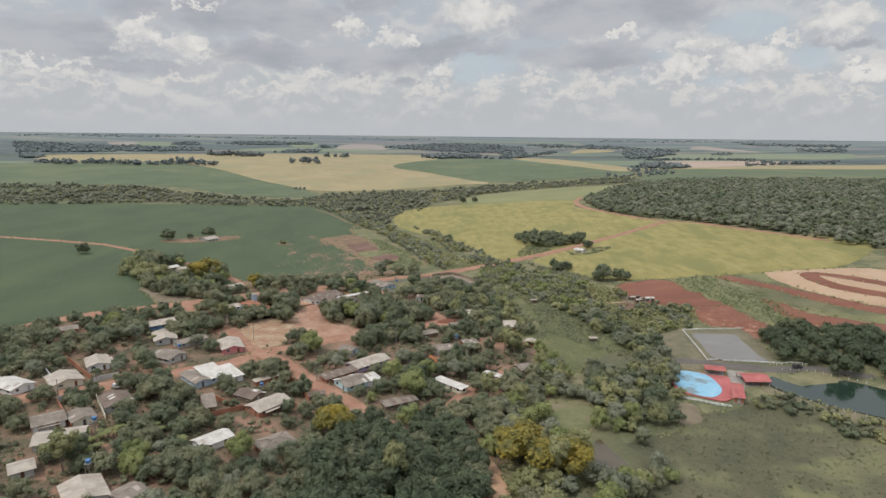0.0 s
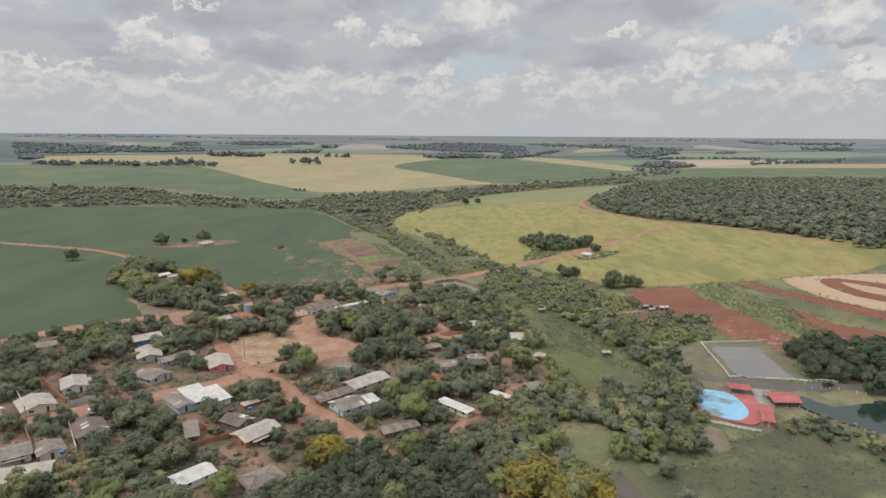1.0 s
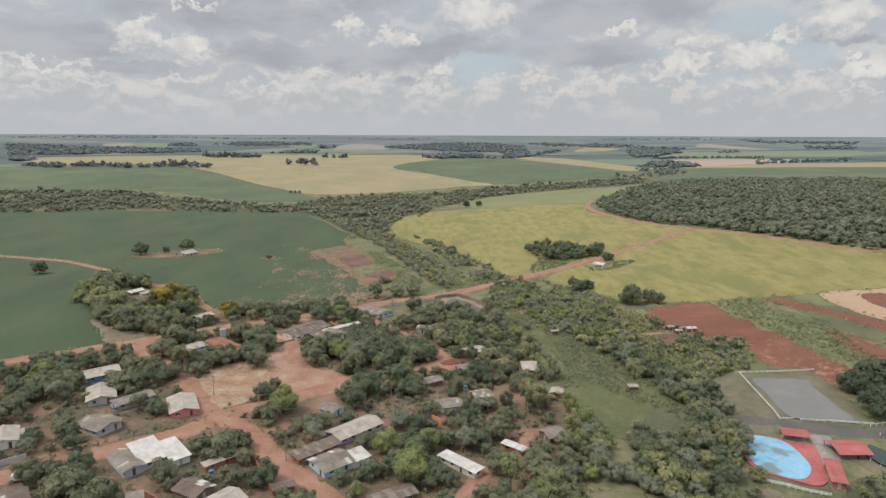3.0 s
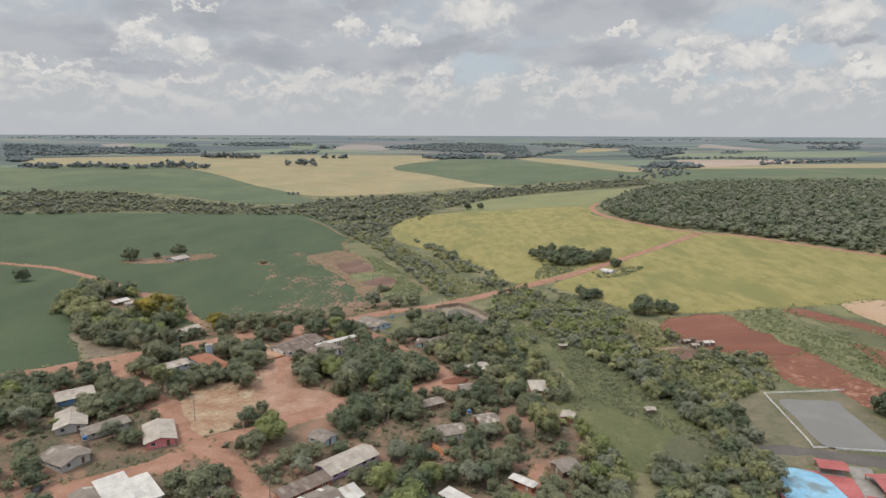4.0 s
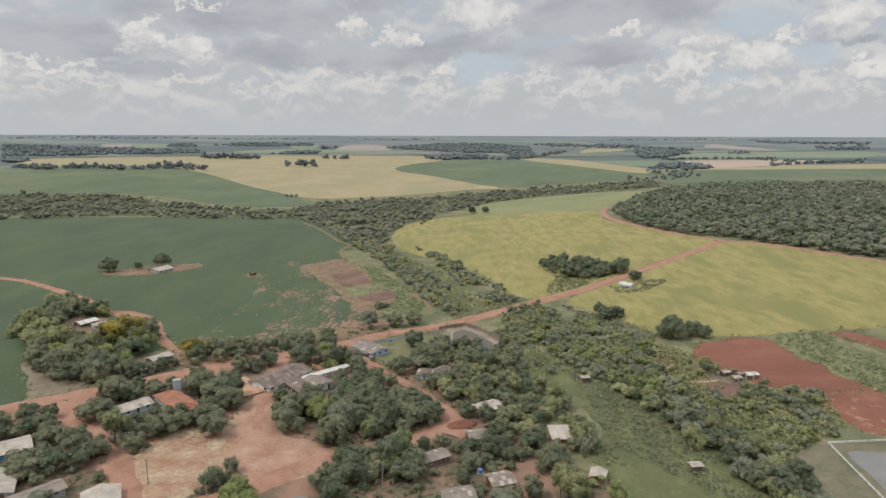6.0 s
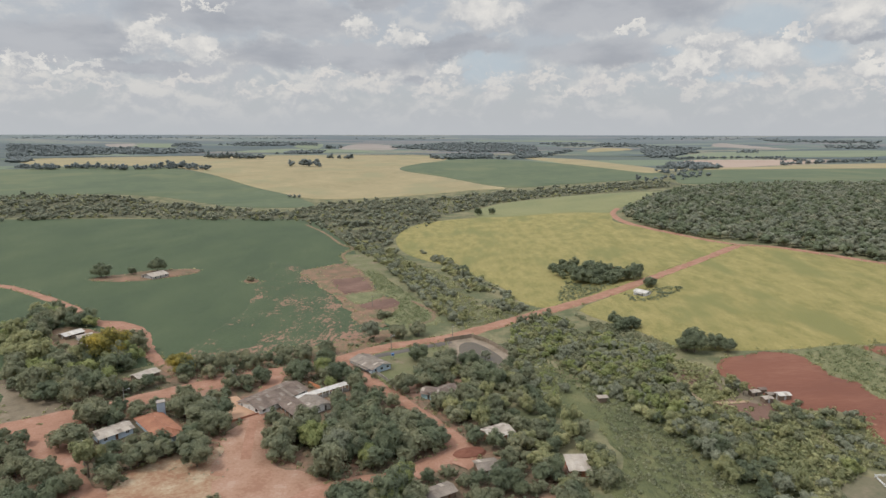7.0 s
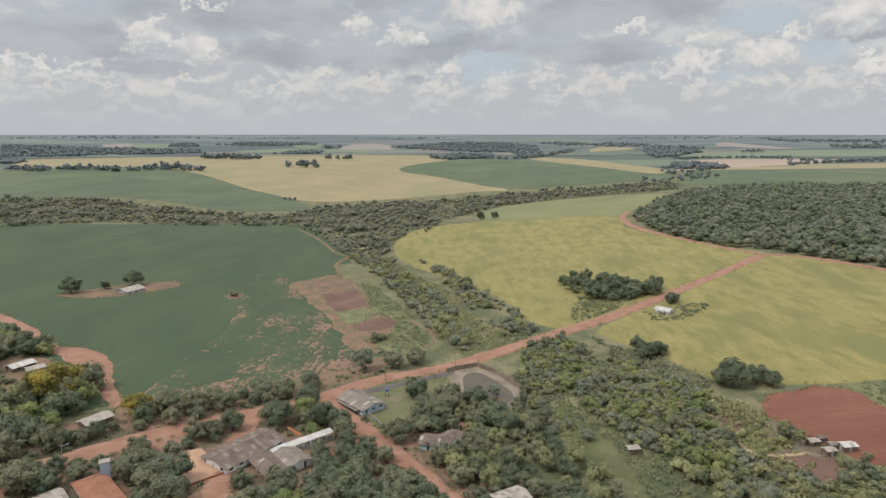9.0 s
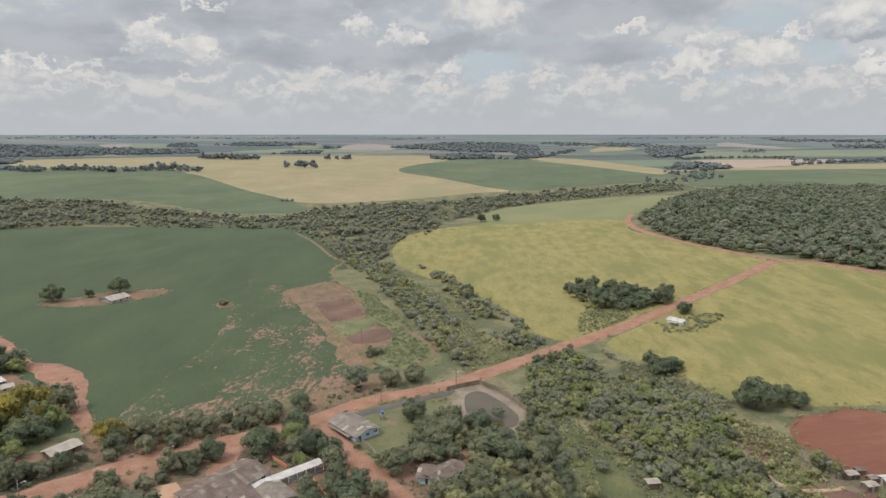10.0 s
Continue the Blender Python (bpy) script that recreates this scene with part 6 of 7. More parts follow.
def tree_kind(name, seed, lumps, R, low, high, leaves, size, leafmat, label, trunk_r=0.22):
    ob = new(name)
    tr = new("trunk", trunk_mesh("trunk", low + (high - low) * 0.55, trunk_r, R, seed))
    tr.parent = ob
    v, q, t = crown(seed, lumps, R, low, high, leaves, size, core=0.82)
    cr = new("crown", big_mesh("crown", v, q, t, M[leafmat]))
    cr.parent = ob
    tagged(ob, label, "tree", "village trees")
    return ob


KINDS = {}
for key, lumps, R, low, high, leaves, size, lm, label, tr in (
    ("dark", 15, 4.2, 0.5, 7.2, 1600, 0.30, "leaf_dark", "dark green broadleaf tree with a dense crown", 0.22),
    ("dark2", 13, 4.0, 0.7, 6.2, 1500, 0.30, "leaf_mid", "green broadleaf tree with a spreading crown", 0.2),
    ("mango", 16, 4.2, 0.5, 8.2, 1700, 0.29, "leaf_light", "rounded mango tree with light green leaves", 0.26),
    ("mid", 13, 4.0, 0.6, 6.6, 1500, 0.30, "leaf_mid", "leafy green garden tree", 0.2),
    ("grey", 12, 3.6, 1.4, 7.0, 1200, 0.26, "leaf_grey", "grey-green tree with thin foliage", 0.16),
    ("tall", 13, 3.4, 3.5, 13.0, 1300, 0.30, "leaf_scrub", "tall slender tree with loose olive crown", 0.2),
    ("yellow", 15, 4.4, 1.5, 8.0, 1600, 0.30, "leaf_yellow", "tree in yellow bloom with a broad crown", 0.25),
    ("bush", 7, 2.2, 0.0, 3.0, 480, 0.26, "leaf_mid", "low round garden bush", 0.08),
):
    KINDS[key] = [tree_kind("bush" if key == "bush" else "tree", 31 * i + len(key) * 7 + lumps, lumps, R, low, high, leaves, size, lm, label, tr) for i in range(3)]
    for i, o in enumerate(KINDS[key]):  # the first of each kind stands in the village too
        o["base_radius"] = R

USED = {}
SPOTS = []


def plant(kind, x, y, r, tall=1.0, turn=None):
    """One tree of that kind with crown radius r."""
    k = USED.get(kind, 0)
    USED[kind] = k + 1
    src = KINDS[kind][k % 3]
    rng = random.Random(int(x * 31 + y * 17))
    s = r / src["base_radius"]
    m = pose(x, y, ground_z(x, y), 0, 0, rng.uniform(0, 360) if turn is None else turn)
    ob = src if k < 3 else copy_thing(src, m)
    ob.matrix_basis = m @ Matrix.Diagonal((s * rng.uniform(0.9, 1.1), s * rng.uniform(0.9, 1.1), s * tall * rng.uniform(0.88, 1.12), 1))
    SPOTS.append((x, y, r))
    return ob


def inside(x, y, poly):
    odd = False
    for (ax, ay), (bx, by) in zip(poly, poly[1:] + poly[:1]):
        if (ay > y) != (by > y) and x < (bx - ax) * (y - ay) / (by - ay) + ax:
            odd = not odd
    return odd


def blocked(x, y, r, roads=True):
    for cx, cy, a, hx, hy in FOOT:
        dx, dy = x - cx, y - cy
        if abs(dx * math.cos(a) + dy * math.sin(a)) < hx + r and abs(-dx * math.sin(a) + dy * math.cos(a)) < hy + r:
            return True
    if roads:
        for line, wd in ROADS:
            if np.min(np.hypot(line[:, 0] - x, line[:, 1] - y)) < wd / 2 + r * 0.75:
                return True
    return any(inside(x, y, p) for p in OPEN)


OPEN = [
    [(-102, 288), (-98, 311), (-79, 322), (-72, 308), (-73, 290), (-72, 279), (-88, 268)],
    [(-82, 334), (-73, 342), (-61, 314), (-44, 307), (-40, 296), (-59, 280), (-73, 293)],
    [(-96, 357), (-91, 364), (-77, 350), (-84, 340)],
    [(-46, 412), (-36, 425), (-18, 433), (-9, 421), (-23, 393), (-29, 381)],
    [(-210, 434), (-198, 443), (-175, 427), (-163, 410), (-173, 403), (-196, 416)],
    [(53, 379), (63, 369), (74, 340), (81, 314), (89, 292), (91, 271), (85, 261), (73, 258), (61, 262), (52, 276), (49, 295), (49, 321)],
    [(-150, 322), (-140, 337), (-129, 325), (-119, 307), (-106, 294), (-120, 296), (-131, 307)],
    [(-5, 443), (7, 448), (17, 437), (24, 423), (17, 394), (7, 393), (-3, 402)],
    [(35, 417), (40, 407), (44, 389), (51, 372), (61, 353), (38, 353), (30, 368), (28, 391)],
    [(51, 202), (62, 205), (67, 187), (62, 172), (49, 171), (46, 181)],
    [(38, 222), (47, 226), (57, 224), (55, 206), (46, 196), (36, 200)],
    [(-70, 268), (-55, 283), (-40, 298), (-38, 288), (-48, 272), (-60, 257)],
    [(90, 226), (99, 229), (96, 213), (87, 209)],
    [(104, 265), (133, 263), (151, 259), (138, 239), (113, 225), (93, 235)],
    [(108, 305), (128, 318), (164, 320), (152, 264), (130, 262), (105, 261)],
]

# trees that stand out
for kind, spots, radii in (
    ("dark", [(-258, 564), (-231, 592), (-243, 578), (-288, 479), (3, 613)], (6.5, 6, 3.2, 5, 4.5)),
    ("mid", [(-103, 389), (-92, 395), (-83, 408), (-75, 411), (-65, 418), (-34, 446), (-23, 451), (-12, 392), (-7, 399), (2, 365), (-24, 374)], (5, 4.2, 4.5, 4.5, 3.8, 4.5, 5, 5.5, 5.5, 5, 4.8)),
    ("dark", [(-62, 397), (-54, 385), (-70, 383), (-84, 377), (3, 402), (9, 389), (14, 382), (-21, 412), (111, 420), (108, 422), (122, 422), (126, 418), (27, 949), (45, 952)], (5.5, 5, 6, 4.5, 5, 6, 5, 4.8, 6.5, 5, 4.5, 4, 6, 5)),
    ("grey", [(-47, 440), (110, 376), (-141, 267), (-41, 318)], (5.5, 3.2, 4.5, 5)),
    ("yellow", [(-121, 383), (-158, 393), (25, 174), (-36, 188), (39, 172)], (5, 8.5, 9, 6.5, 6.5)),
    ("mango", [(-61, 267), (-61, 268), (-12, 225), (-51, 325), (-21, 243), (-7, 246), (-90, 165), (-12, 232)], (5, 4.6, 5.6, 5, 4.5, 4.2, 4, 5)),
    ("dark2", [(-83, 309), (-100, 307), (-113, 291), (-153, 306), (-128, 280), (-129, 333), (15, 234), (-70, 235), (-125, 279), (-118, 215), (-103, 207)], (4.5, 4.5, 4, 3.6, 4.6, 5, 4.6, 6, 4.5, 4.2, 6)),
    ("dark2", [(-101, 342), (-93, 337), (-85, 331), (-86, 315), (-128, 331), (-126, 315), (-102, 312), (-60, 325), (-61, 319), (-42, 324), (-35, 345), (-40, 337)], (5.5, 6, 5, 5.5, 6, 6, 4.5, 6, 5.5, 5, 5, 4.5)),
    ("mid", [(113, 348), (118, 350), (129, 362), (120, 356)], (2.6, 2.2, 1.5, 1.6)),
    ("grey", [(29, 380), (31, 383), (23, 392), (42, 377), (37, 386), (11, 416)], (2.2, 2.0, 2.6, 2.2, 1.8, 2.6)),
    ("bush", [(-153, 571), (-47, 482), (-44, 485)], (3, 3.4, 3.2)),
    ("dark", [(126, 540), (129, 545), (128, 575), (73, 604), (82, 616)], (4, 3.5, 5.5, 4.5, 4)),
    ("tall", [(109, 376), (112, 371), (31, 275), (34, 277), (29, 280), (34, 170), (42, 177)], (2.2, 1.7, 3.6, 3.4, 3.2, 4, 4)),
):
    for (x, y), r in zip(spots, radii):
        plant(kind, x, y, r)

# garden trees between the houses
VILLAGE = [(-216, 245), (-199, 270), (-157, 312), (-135, 374), (-88, 410), (-27, 416), (3, 379), (21, 333), (39, 299), (39, 248), (28, 212), (15, 168), (11, 130), (-34, 117), (-92, 112), (-139, 139)]
rng = random.Random(5)
GARDEN = []
for tries in range(3000):
    x, y = rng.uniform(-260, 90), rng.uniform(70, 440)
    r = rng.choice((2.2, 2.8, 3.2, 3.6, 4.0, 4.6))
    if not inside(x, y, VILLAGE) or blocked(x, y, r * 0.8):
        continue
    if any(math.hypot(x - a, y - b) < 0.72 * (r + c) for a, b, c in SPOTS):
        continue
    kind = rng.choice(("dark", "dark", "dark2", "dark2", "mid", "mid", "mango", "grey", "bush")) if r < 4.2 else rng.choice(("dark", "dark2", "mid", "tall"))
    plant(kind, x, y, 2.2 if kind == "bush" else r * (0.8 if kind == "tall" else 1))
    if len(SPOTS) > 330:
        break

SMALL = {  # crowns for the joined woods
    "wood": [crown(300 + i, 5, 4.8, 0.3, 7.6, 66, 0.75) for i in range(8)],
    "bush": [crown(400 + i, 4, 2.3, -0.3, 3.0, 135, 0.42, core=0.74) for i in range(8)],
    "shrub": [crown(450 + i, 3, 2.3, -0.3, 3.0, 45, 0.5) for i in range(8)],
    "near": [crown(500 + i, 11, 4.0, 0.4, 7.0, 600, 0.37, core=0.8) for i in range(8)],
    "stand": [crown(700 + i, 4, 16.0, -3.0, 13.0, 8, 3.0) for i in range(6)],
    "far": [crown(600 + i, 5, 6.0, 0.3, 9.0, 60, 1.0) for i in range(6)],
    "weed": [crown(800 + i, 1, 0.8, 0.0, 0.9, 16, 0.36, (BALL1[0][:0], BALL1[1][:0])) for i in range(6)],
}


def grow(name, spots, protos, leafmat, label, lo, hi, seed, category="trees", tall=(0.8, 1.2)):
    """Many trees in one mesh: spots are (x, y), scaled between lo and hi."""
    g = np.random.default_rng(seed)
    V, Q, T, n = [], [], [], 0
    for x, y in spots:
        v, q, t = protos[g.integers(len(protos))]
        a, s, h = g.uniform(0, 6.283), g.uniform(lo, hi), g.uniform(*tall)
        c, sn = math.cos(a) * s, math.sin(a) * s
        V.append(np.stack([v[:, 0] * c - v[:, 1] * sn + x, v[:, 0] * sn + v[:, 1] * c + y, v[:, 2] * s * h + ground_z(x, y)], -1))
        Q.append(q + n)
        T.append(t + n)
        n += len(v)
    return tagged(new(name, big_mesh(name, np.concatenate(V), np.concatenate(Q), np.concatenate(T), M[leafmat])), label, category, kind="stuff")


def scatter(poly, gap, seed, keep=1.0, gaps=0.0, avoid=True, r=2.0):
    """Jittered spots inside an outline, with natural clearings."""
    g = random.Random(seed)
    xs, ys = [p[0] for p in poly], [p[1] for p in poly]
    out = []
    y = min(ys)
    while y < max(ys):
        x = min(xs)
        while x < max(xs):
            px, py = x + g.uniform(-0.5, 0.5) * gap, y + g.uniform(-0.5, 0.5) * gap
            if inside(px, py, poly) and g.random() < keep and noise.noise((px / 38, py / 38, seed)) > gaps - 1 and not (avoid and blocked(px, py, r)):
                out.append((px, py))
            x += gap
        y += gap
    return out


def grow_mixed(name, spots, protos, kinds, label, lo, hi, seed, category="trees", tall=(0.8, 1.2)):
    """The same in several leaf colours that gather in patches."""
    lots = {}
    for x, y in spots:
        g = random.Random(int(x * 7 + y * 13))
        pick = int((noise.noise((x / 14, y / 14, seed)) * 0.7 + g.uniform(0, 1)) * len(kinds))
        lots.setdefault(min(max(pick, 0), len(kinds) - 1), []).append((x, y))
    for i, some in sorted(lots.items()):
        grow(name, some, protos, kinds[i][0], kinds[i][1] + " " + label, lo, hi, seed + i, category, tall)


YELLOWS = (("leaf_mid", "green"), ("leaf_scrub", "olive"), ("leaf_grey", "grey-green"), ("leaf_light", "light green"))
GREENS = (("leaf_dark", "dark green"), ("leaf_mid", "green"), ("leaf_scrub", "olive"))
MIXED = (("leaf_dark", "dark green"), ("leaf_mid", "green"), ("leaf_scrub", "olive"), ("leaf_grey", "grey-green"))
OLIVES = (("leaf_mid", "green"), ("leaf_scrub", "olive"), ("leaf_grey", "grey-green"), ("leaf_light", "light green"))


FOREST = [(192, 865), (196, 762), (214, 697), (248, 652), (276, 598), (301, 544), (321, 498), (335, 474), (347, 449), (812, 1062), (777, 1111), (618, 1126), (473, 1143), (367, 1135), (267, 1004)]
grow_mixed("forest", scatter(FOREST, 7.2, 3), SMALL["wood"], (("leaf_dark", "dark green"), ("leaf_wood", "green"), ("leaf_dark", "dark green"), ("leaf_wood", "green")), "crowns of dense mixed forest", 0.5, 1.35, 11, "forest", (0.7, 1.15))
CREEK = [(-856, 1109), (-746, 1144), (-673, 1175), (-553, 1164), (-448, 1100), (-324, 1047), (-233, 1052), (-226, 1131), (-163, 1197), (-88, 1220), (-10, 1250), (93, 1282), (157, 1299), (312, 1336), (398, 1338), (368, 1192), (172, 1145), (78, 1106), (-8, 990), (-40, 858), (-70, 822), (-68, 748), (-89, 705), (-124, 780), (-165, 858), (-203, 931), (-365, 918), (-441, 926), (-536, 858), (-608, 825)]
drape("creek_valley", CREEK, M["rough_meadow"], 0.25, 60, "rough green valley floor along the creek", "grass", ragged=8)
grow("creek_wood", scatter(CREEK, 9.5, 4, 0.75, 0.98, False), SMALL["wood"], "leaf_wood", "band of trees along the creek", 0.4, 1.25, 12, "trees", (0.65, 1.05))
grow_mixed("creek_scrub", scatter(CREEK, 10.5, 14, 0.8, 0.5, False), SMALL["shrub"], (("leaf_wood", "green"), ("leaf_scrub", "olive"), ("leaf_grey", "grey-green")), "shrubs filling the creek valley", 0.5, 1.7, 13, "bushes")
LINE_A = [(-123, 773), (-90, 748), (-65, 713), (-33, 624), (-6, 545), (4, 477), (-1, 466), (-19, 505), (-48, 595), (-81, 679)]
LINE_B = [(-35, 704), (-7, 651), (14, 601), (31, 549), (36, 509), (46, 494), (34, 476), (20, 496), (8, 537), (-11, 622)]
spots = scatter(LINE_A, 5.0, 5, 0.8, 0.7) + scatter(LINE_B, 5.0, 6, 0.85, 0.7)
grow_mixed("creek_bushes", spots, SMALL["bush"], OLIVES[1:3], "bushes along the creek", 0.7, 1.8, 14, "bushes")
CLUMP = [(67, 595), (86, 611), (114, 598), (132, 574), (121, 562), (96, 546), (83, 564)]
grow("tree_clump", scatter(CLUMP, 7.5, 7, 0.9), SMALL["near"], "leaf_dark", "clump of dark trees round a hidden hut", 0.8, 1.5, 15, "trees")
CLUMP = [(81, 471), (96, 460), (95, 450), (82, 452)]
grow("tree_clump", scatter(CLUMP, 6.0, 8), SMALL["near"], "leaf_dark", "small clump of trees at the field edge", 0.8, 1.25, 16, "trees")
GROVE = [(-219, 408), (-236, 455), (-227, 473), (-171, 425), (-148, 405), (-139, 376), (-143, 350), (-156, 343), (-182, 360)]
SHEDS = [(-208, 438), (-170, 432), (-158, 410), (-170, 391), (-200, 396)]
grow_mixed("grove", [p for p in scatter(GROVE, 7.0, 9) if not inside(*p, SHEDS)], SMALL["near"], GREENS + (("leaf_light", "light green"),), "grove of mixed trees round the farm", 0.85, 1.55, 17, "trees")
grow("grove_bushes", [p for p in scatter(GROVE, 4.5, 90, 0.5) if inside(*p, SHEDS)], SMALL["bush"], "leaf_mid", "low bushes round the farm sheds", 0.5, 1.0, 91, "bushes")
SCRUB = [(28, 469), (49, 487), (61, 467), (65, 441), (86, 435), (97, 411), (89, 389), (91, 366), (90, 350), (57, 350), (52, 386), (45, 404), (46, 420), (34, 426), (27, 443)]
HIGH = [(17, 435), (47, 464), (82, 446), (87, 392), (94, 360), (110, 346), (123, 328), (127, 311), (117, 301), (105, 307), (91, 323), (78, 340), (67, 353), (47, 361), (29, 393)]
grow_mixed("scrub", scatter(SCRUB, 3.6, 10, 0.92, 0.6), SMALL["bush"], YELLOWS, "bushes in thick scrub", 0.6, 1.5, 18, "bushes")
grow_mixed("scrub_trees", scatter(SCRUB, 7.5, 20, 0.8, 0.75), SMALL["near"], YELLOWS, "young trees rising out of the scrub", 0.4, 0.85, 19, "trees")
grow_mixed("upper_scrub", scatter(HIGH, 3.8, 33, 0.85, 0.75), SMALL["bush"], YELLOWS, "scrub between field and meadow", 0.5, 1.3, 34, "bushes")
grow_mixed("upper_trees", scatter(HIGH, 8.5, 34, 0.6, 0.85), SMALL["near"], OLIVES, "small trees between field and meadow", 0.4, 0.8, 35, "trees")
grow("scrub_grass", scatter(SCRUB, 1.9, 50, 0.8) + scatter(HIGH, 1.9, 51, 0.8), SMALL["weed"], "leaf_reed", "tall dry grass between the bushes", 0.5, 1.4, 52, "grass")
BELT = [(68, 358), (82, 346), (94, 329), (105, 303), (112, 289), (104, 262), (94, 241), (81, 246), (86, 265), (79, 284), (74, 312), (63, 329)]
grow_mixed("tree_belt", scatter(BELT, 5.0, 30, 0.95, 0.4), SMALL["near"], MIXED, "trees in a belt along the meadow", 0.5, 1.0, 29, "trees")
WOODS = [(-32, 404), (-13, 425), (14, 419), (27, 400), (31, 368), (44, 337), (46, 311), (34, 299), (20, 321), (10, 341), (-2, 345), (-15, 377)]
grow_mixed("woodland", scatter(WOODS, 5.4, 21, 0.92, 0.5), SMALL["near"], GREENS, "woodland beside the village", 0.55, 1.0, 20, "trees")
SLOPE = [(90, 289), (102, 279), (101, 255), (95, 233), (86, 209), (65, 208), (56, 222), (55, 243), (68, 262)]
grow_mixed("slope_woods", scatter(SLOPE, 5.4, 31, 0.9, 0.6), SMALL["near"], MIXED, "woodland on the slope above the pool", 0.5, 1.0, 30, "trees")
LOWER = [(28, 250), (47, 284), (55, 262), (69, 254), (71, 229), (73, 208), (69, 169), (50, 156), (37, 136), (16, 134), (13, 164), (16, 193)]
grow_mixed("lower_woods", scatter(LOWER, 6.0, 22, 0.85, 0.55), SMALL["near"], OLIVES, "loose woodland below the village", 0.55, 1.1, 21, "trees")
VGROVE = [(-46, 343), (-20, 346), (-8, 332), (-13, 290), (-32, 280), (-41, 296), (-44, 320)]
grow_mixed("village_grove", scatter(VGROVE, 7.0, 70, 0.9, 0.3), SMALL["near"], GREENS[:2], "tall trees crowding inside the village", 0.9, 1.4, 71, "trees")
FRONT = [(-41, 168), (-33, 183), (-17, 201), (3, 202), (11, 188), (12, 159), (11, 134), (-38, 130)]
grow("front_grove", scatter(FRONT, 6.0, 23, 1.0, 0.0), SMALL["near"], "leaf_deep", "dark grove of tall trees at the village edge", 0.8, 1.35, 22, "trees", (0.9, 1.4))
PONDSIDE = [(155, 302), (180, 309), (214, 298), (278, 271), (248, 240), (181, 250), (168, 254), (154, 262), (144, 271)]
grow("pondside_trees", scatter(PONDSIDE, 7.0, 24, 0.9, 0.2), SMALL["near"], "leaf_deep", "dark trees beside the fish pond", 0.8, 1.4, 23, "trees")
MEADOW = [(86, 215), (114, 226), (134, 232), (146, 218), (168, 198), (178, 180), (165, 161), (113, 118), (14, 112), (45, 177)]
grow("meadow_weeds", scatter(MEADOW, 1.9, 26, 0.8, 0.6), SMALL["weed"], "leaf_mid", "knee-high weeds in the meadow", 0.25, 0.7, 25, "weeds")
grow("meadow_shrubs", scatter(MEADOW, 6.0, 36, 0.5, 0.9), SMALL["bush"], "leaf_mid", "low shrubs dotting the meadow", 0.15, 0.5, 37, "bushes")
CLEARING = [(51, 383), (64, 374), (76, 343), (84, 315), (92, 294), (94, 273), (86, 258), (72, 254), (58, 258), (49, 273), (47, 295), (45, 321), (81, 280), (87, 263), (69, 263), (54, 276)]
grow("clearing_weeds", scatter(CLEARING, 1.7, 37, 0.8, 0.8, False), SMALL["weed"], "leaf_mid", "tall weeds in the clearing", 0.4, 1.3, 38, "weeds")
OPENING = [(35, 417), (40, 407), (44, 389), (51, 372), (61, 353), (38, 353), (30, 368), (28, 391)]
grow_mixed("opening_weeds", scatter(OPENING, 1.7, 62, 0.8, 0.8, False), SMALL["weed"], OLIVES, "weeds in the opening", 0.4, 1.4, 63, "weeds")
BANKS = [(-64, 705), (-34, 645), (-6, 585), (14, 511), (44, 481), (18, 467), (0, 463), (-13, 511), (-30, 569)]
grow("creek_weeds", scatter(BANKS, 2.6, 38, 0.7, 0.7), SMALL["weed"], "leaf_scrub", "tall weeds beside the creek", 0.6, 2.0, 39, "weeds")
SHRUBS = [(120, 224), (127, 232), (134, 235), (140, 228), (146, 219), (148, 214), (162, 212), (171, 202), (158, 194), (144, 200), (138, 208), (132, 217)]
grow_mixed("pond_shrubs", scatter(SHRUBS, 3.6, 60, 0.9, 0.3, False), SMALL["bush"], GREENS, "shrubs between pond and meadow", 0.5, 1.2, 61, "bushes")
verge = []
vr = random.Random(77)
for line, wd in ROADS:
    for q in line:
        for k in range(3):
            a, d = vr.uniform(0, 6.28), wd / 2 + vr.uniform(0.1, 2.6)
            p = (q[0] + math.cos(a) * d, q[1] + math.sin(a) * d)
            if -420 < p[0] < 420 and p[1] < 760 and np.min(np.hypot(line[:, 0] - p[0], line[:, 1] - p[1])) > wd / 2 - 0.3 and not blocked(*p, 0.3, False):
                verge.append(p)
grow("verge_weeds", verge, SMALL["weed"], "leaf_scrub", "weeds and grass tufts along the roads", 0.4, 1.1, 40, "weeds")
tufts = []
for line in EDGES:
    for q in line:
        for k in range(2):
            p = (q[0] + vr.gauss(0, 1.3), q[1] + vr.gauss(0, 1.3))
            if -330 < p[0] < 330 and p[1] < 720 and vr.random() < 0.7 and not blocked(*p, 0.3):
                tufts.append(p)
grow("edge_tufts", tufts, SMALL["weed"], "leaf_scrub", "grass tufts along the edges of plots", 0.35, 1.1, 45, "grass")
EAST = [(92, 422), (111, 396), (110, 381), (120, 362), (120, 337), (127, 322), (113, 302), (92, 303), (95, 329), (97, 356), (93, 387)]
grow("east_weeds", scatter(EAST, 1.9, 40, 0.75, 0.7), SMALL["weed"], "leaf_scrub", "rank weeds round the bare field", 0.7, 2.2, 42, "weeds")
grow("east_bushes", scatter(EAST, 5.5, 41, 0.6, 0.8), SMALL["bush"], "leaf_scrub", "scattered bushes round the bare field", 0.4, 1.2, 43, "bushes")
HUTSIDE = [(106, 530), (116, 542), (134, 546), (152, 540), (140, 522), (122, 508), (106, 508)]
CLUMPSIDE = [(62, 510), (66, 540), (76, 570), (94, 552), (112, 562), (92, 536), (74, 510)]
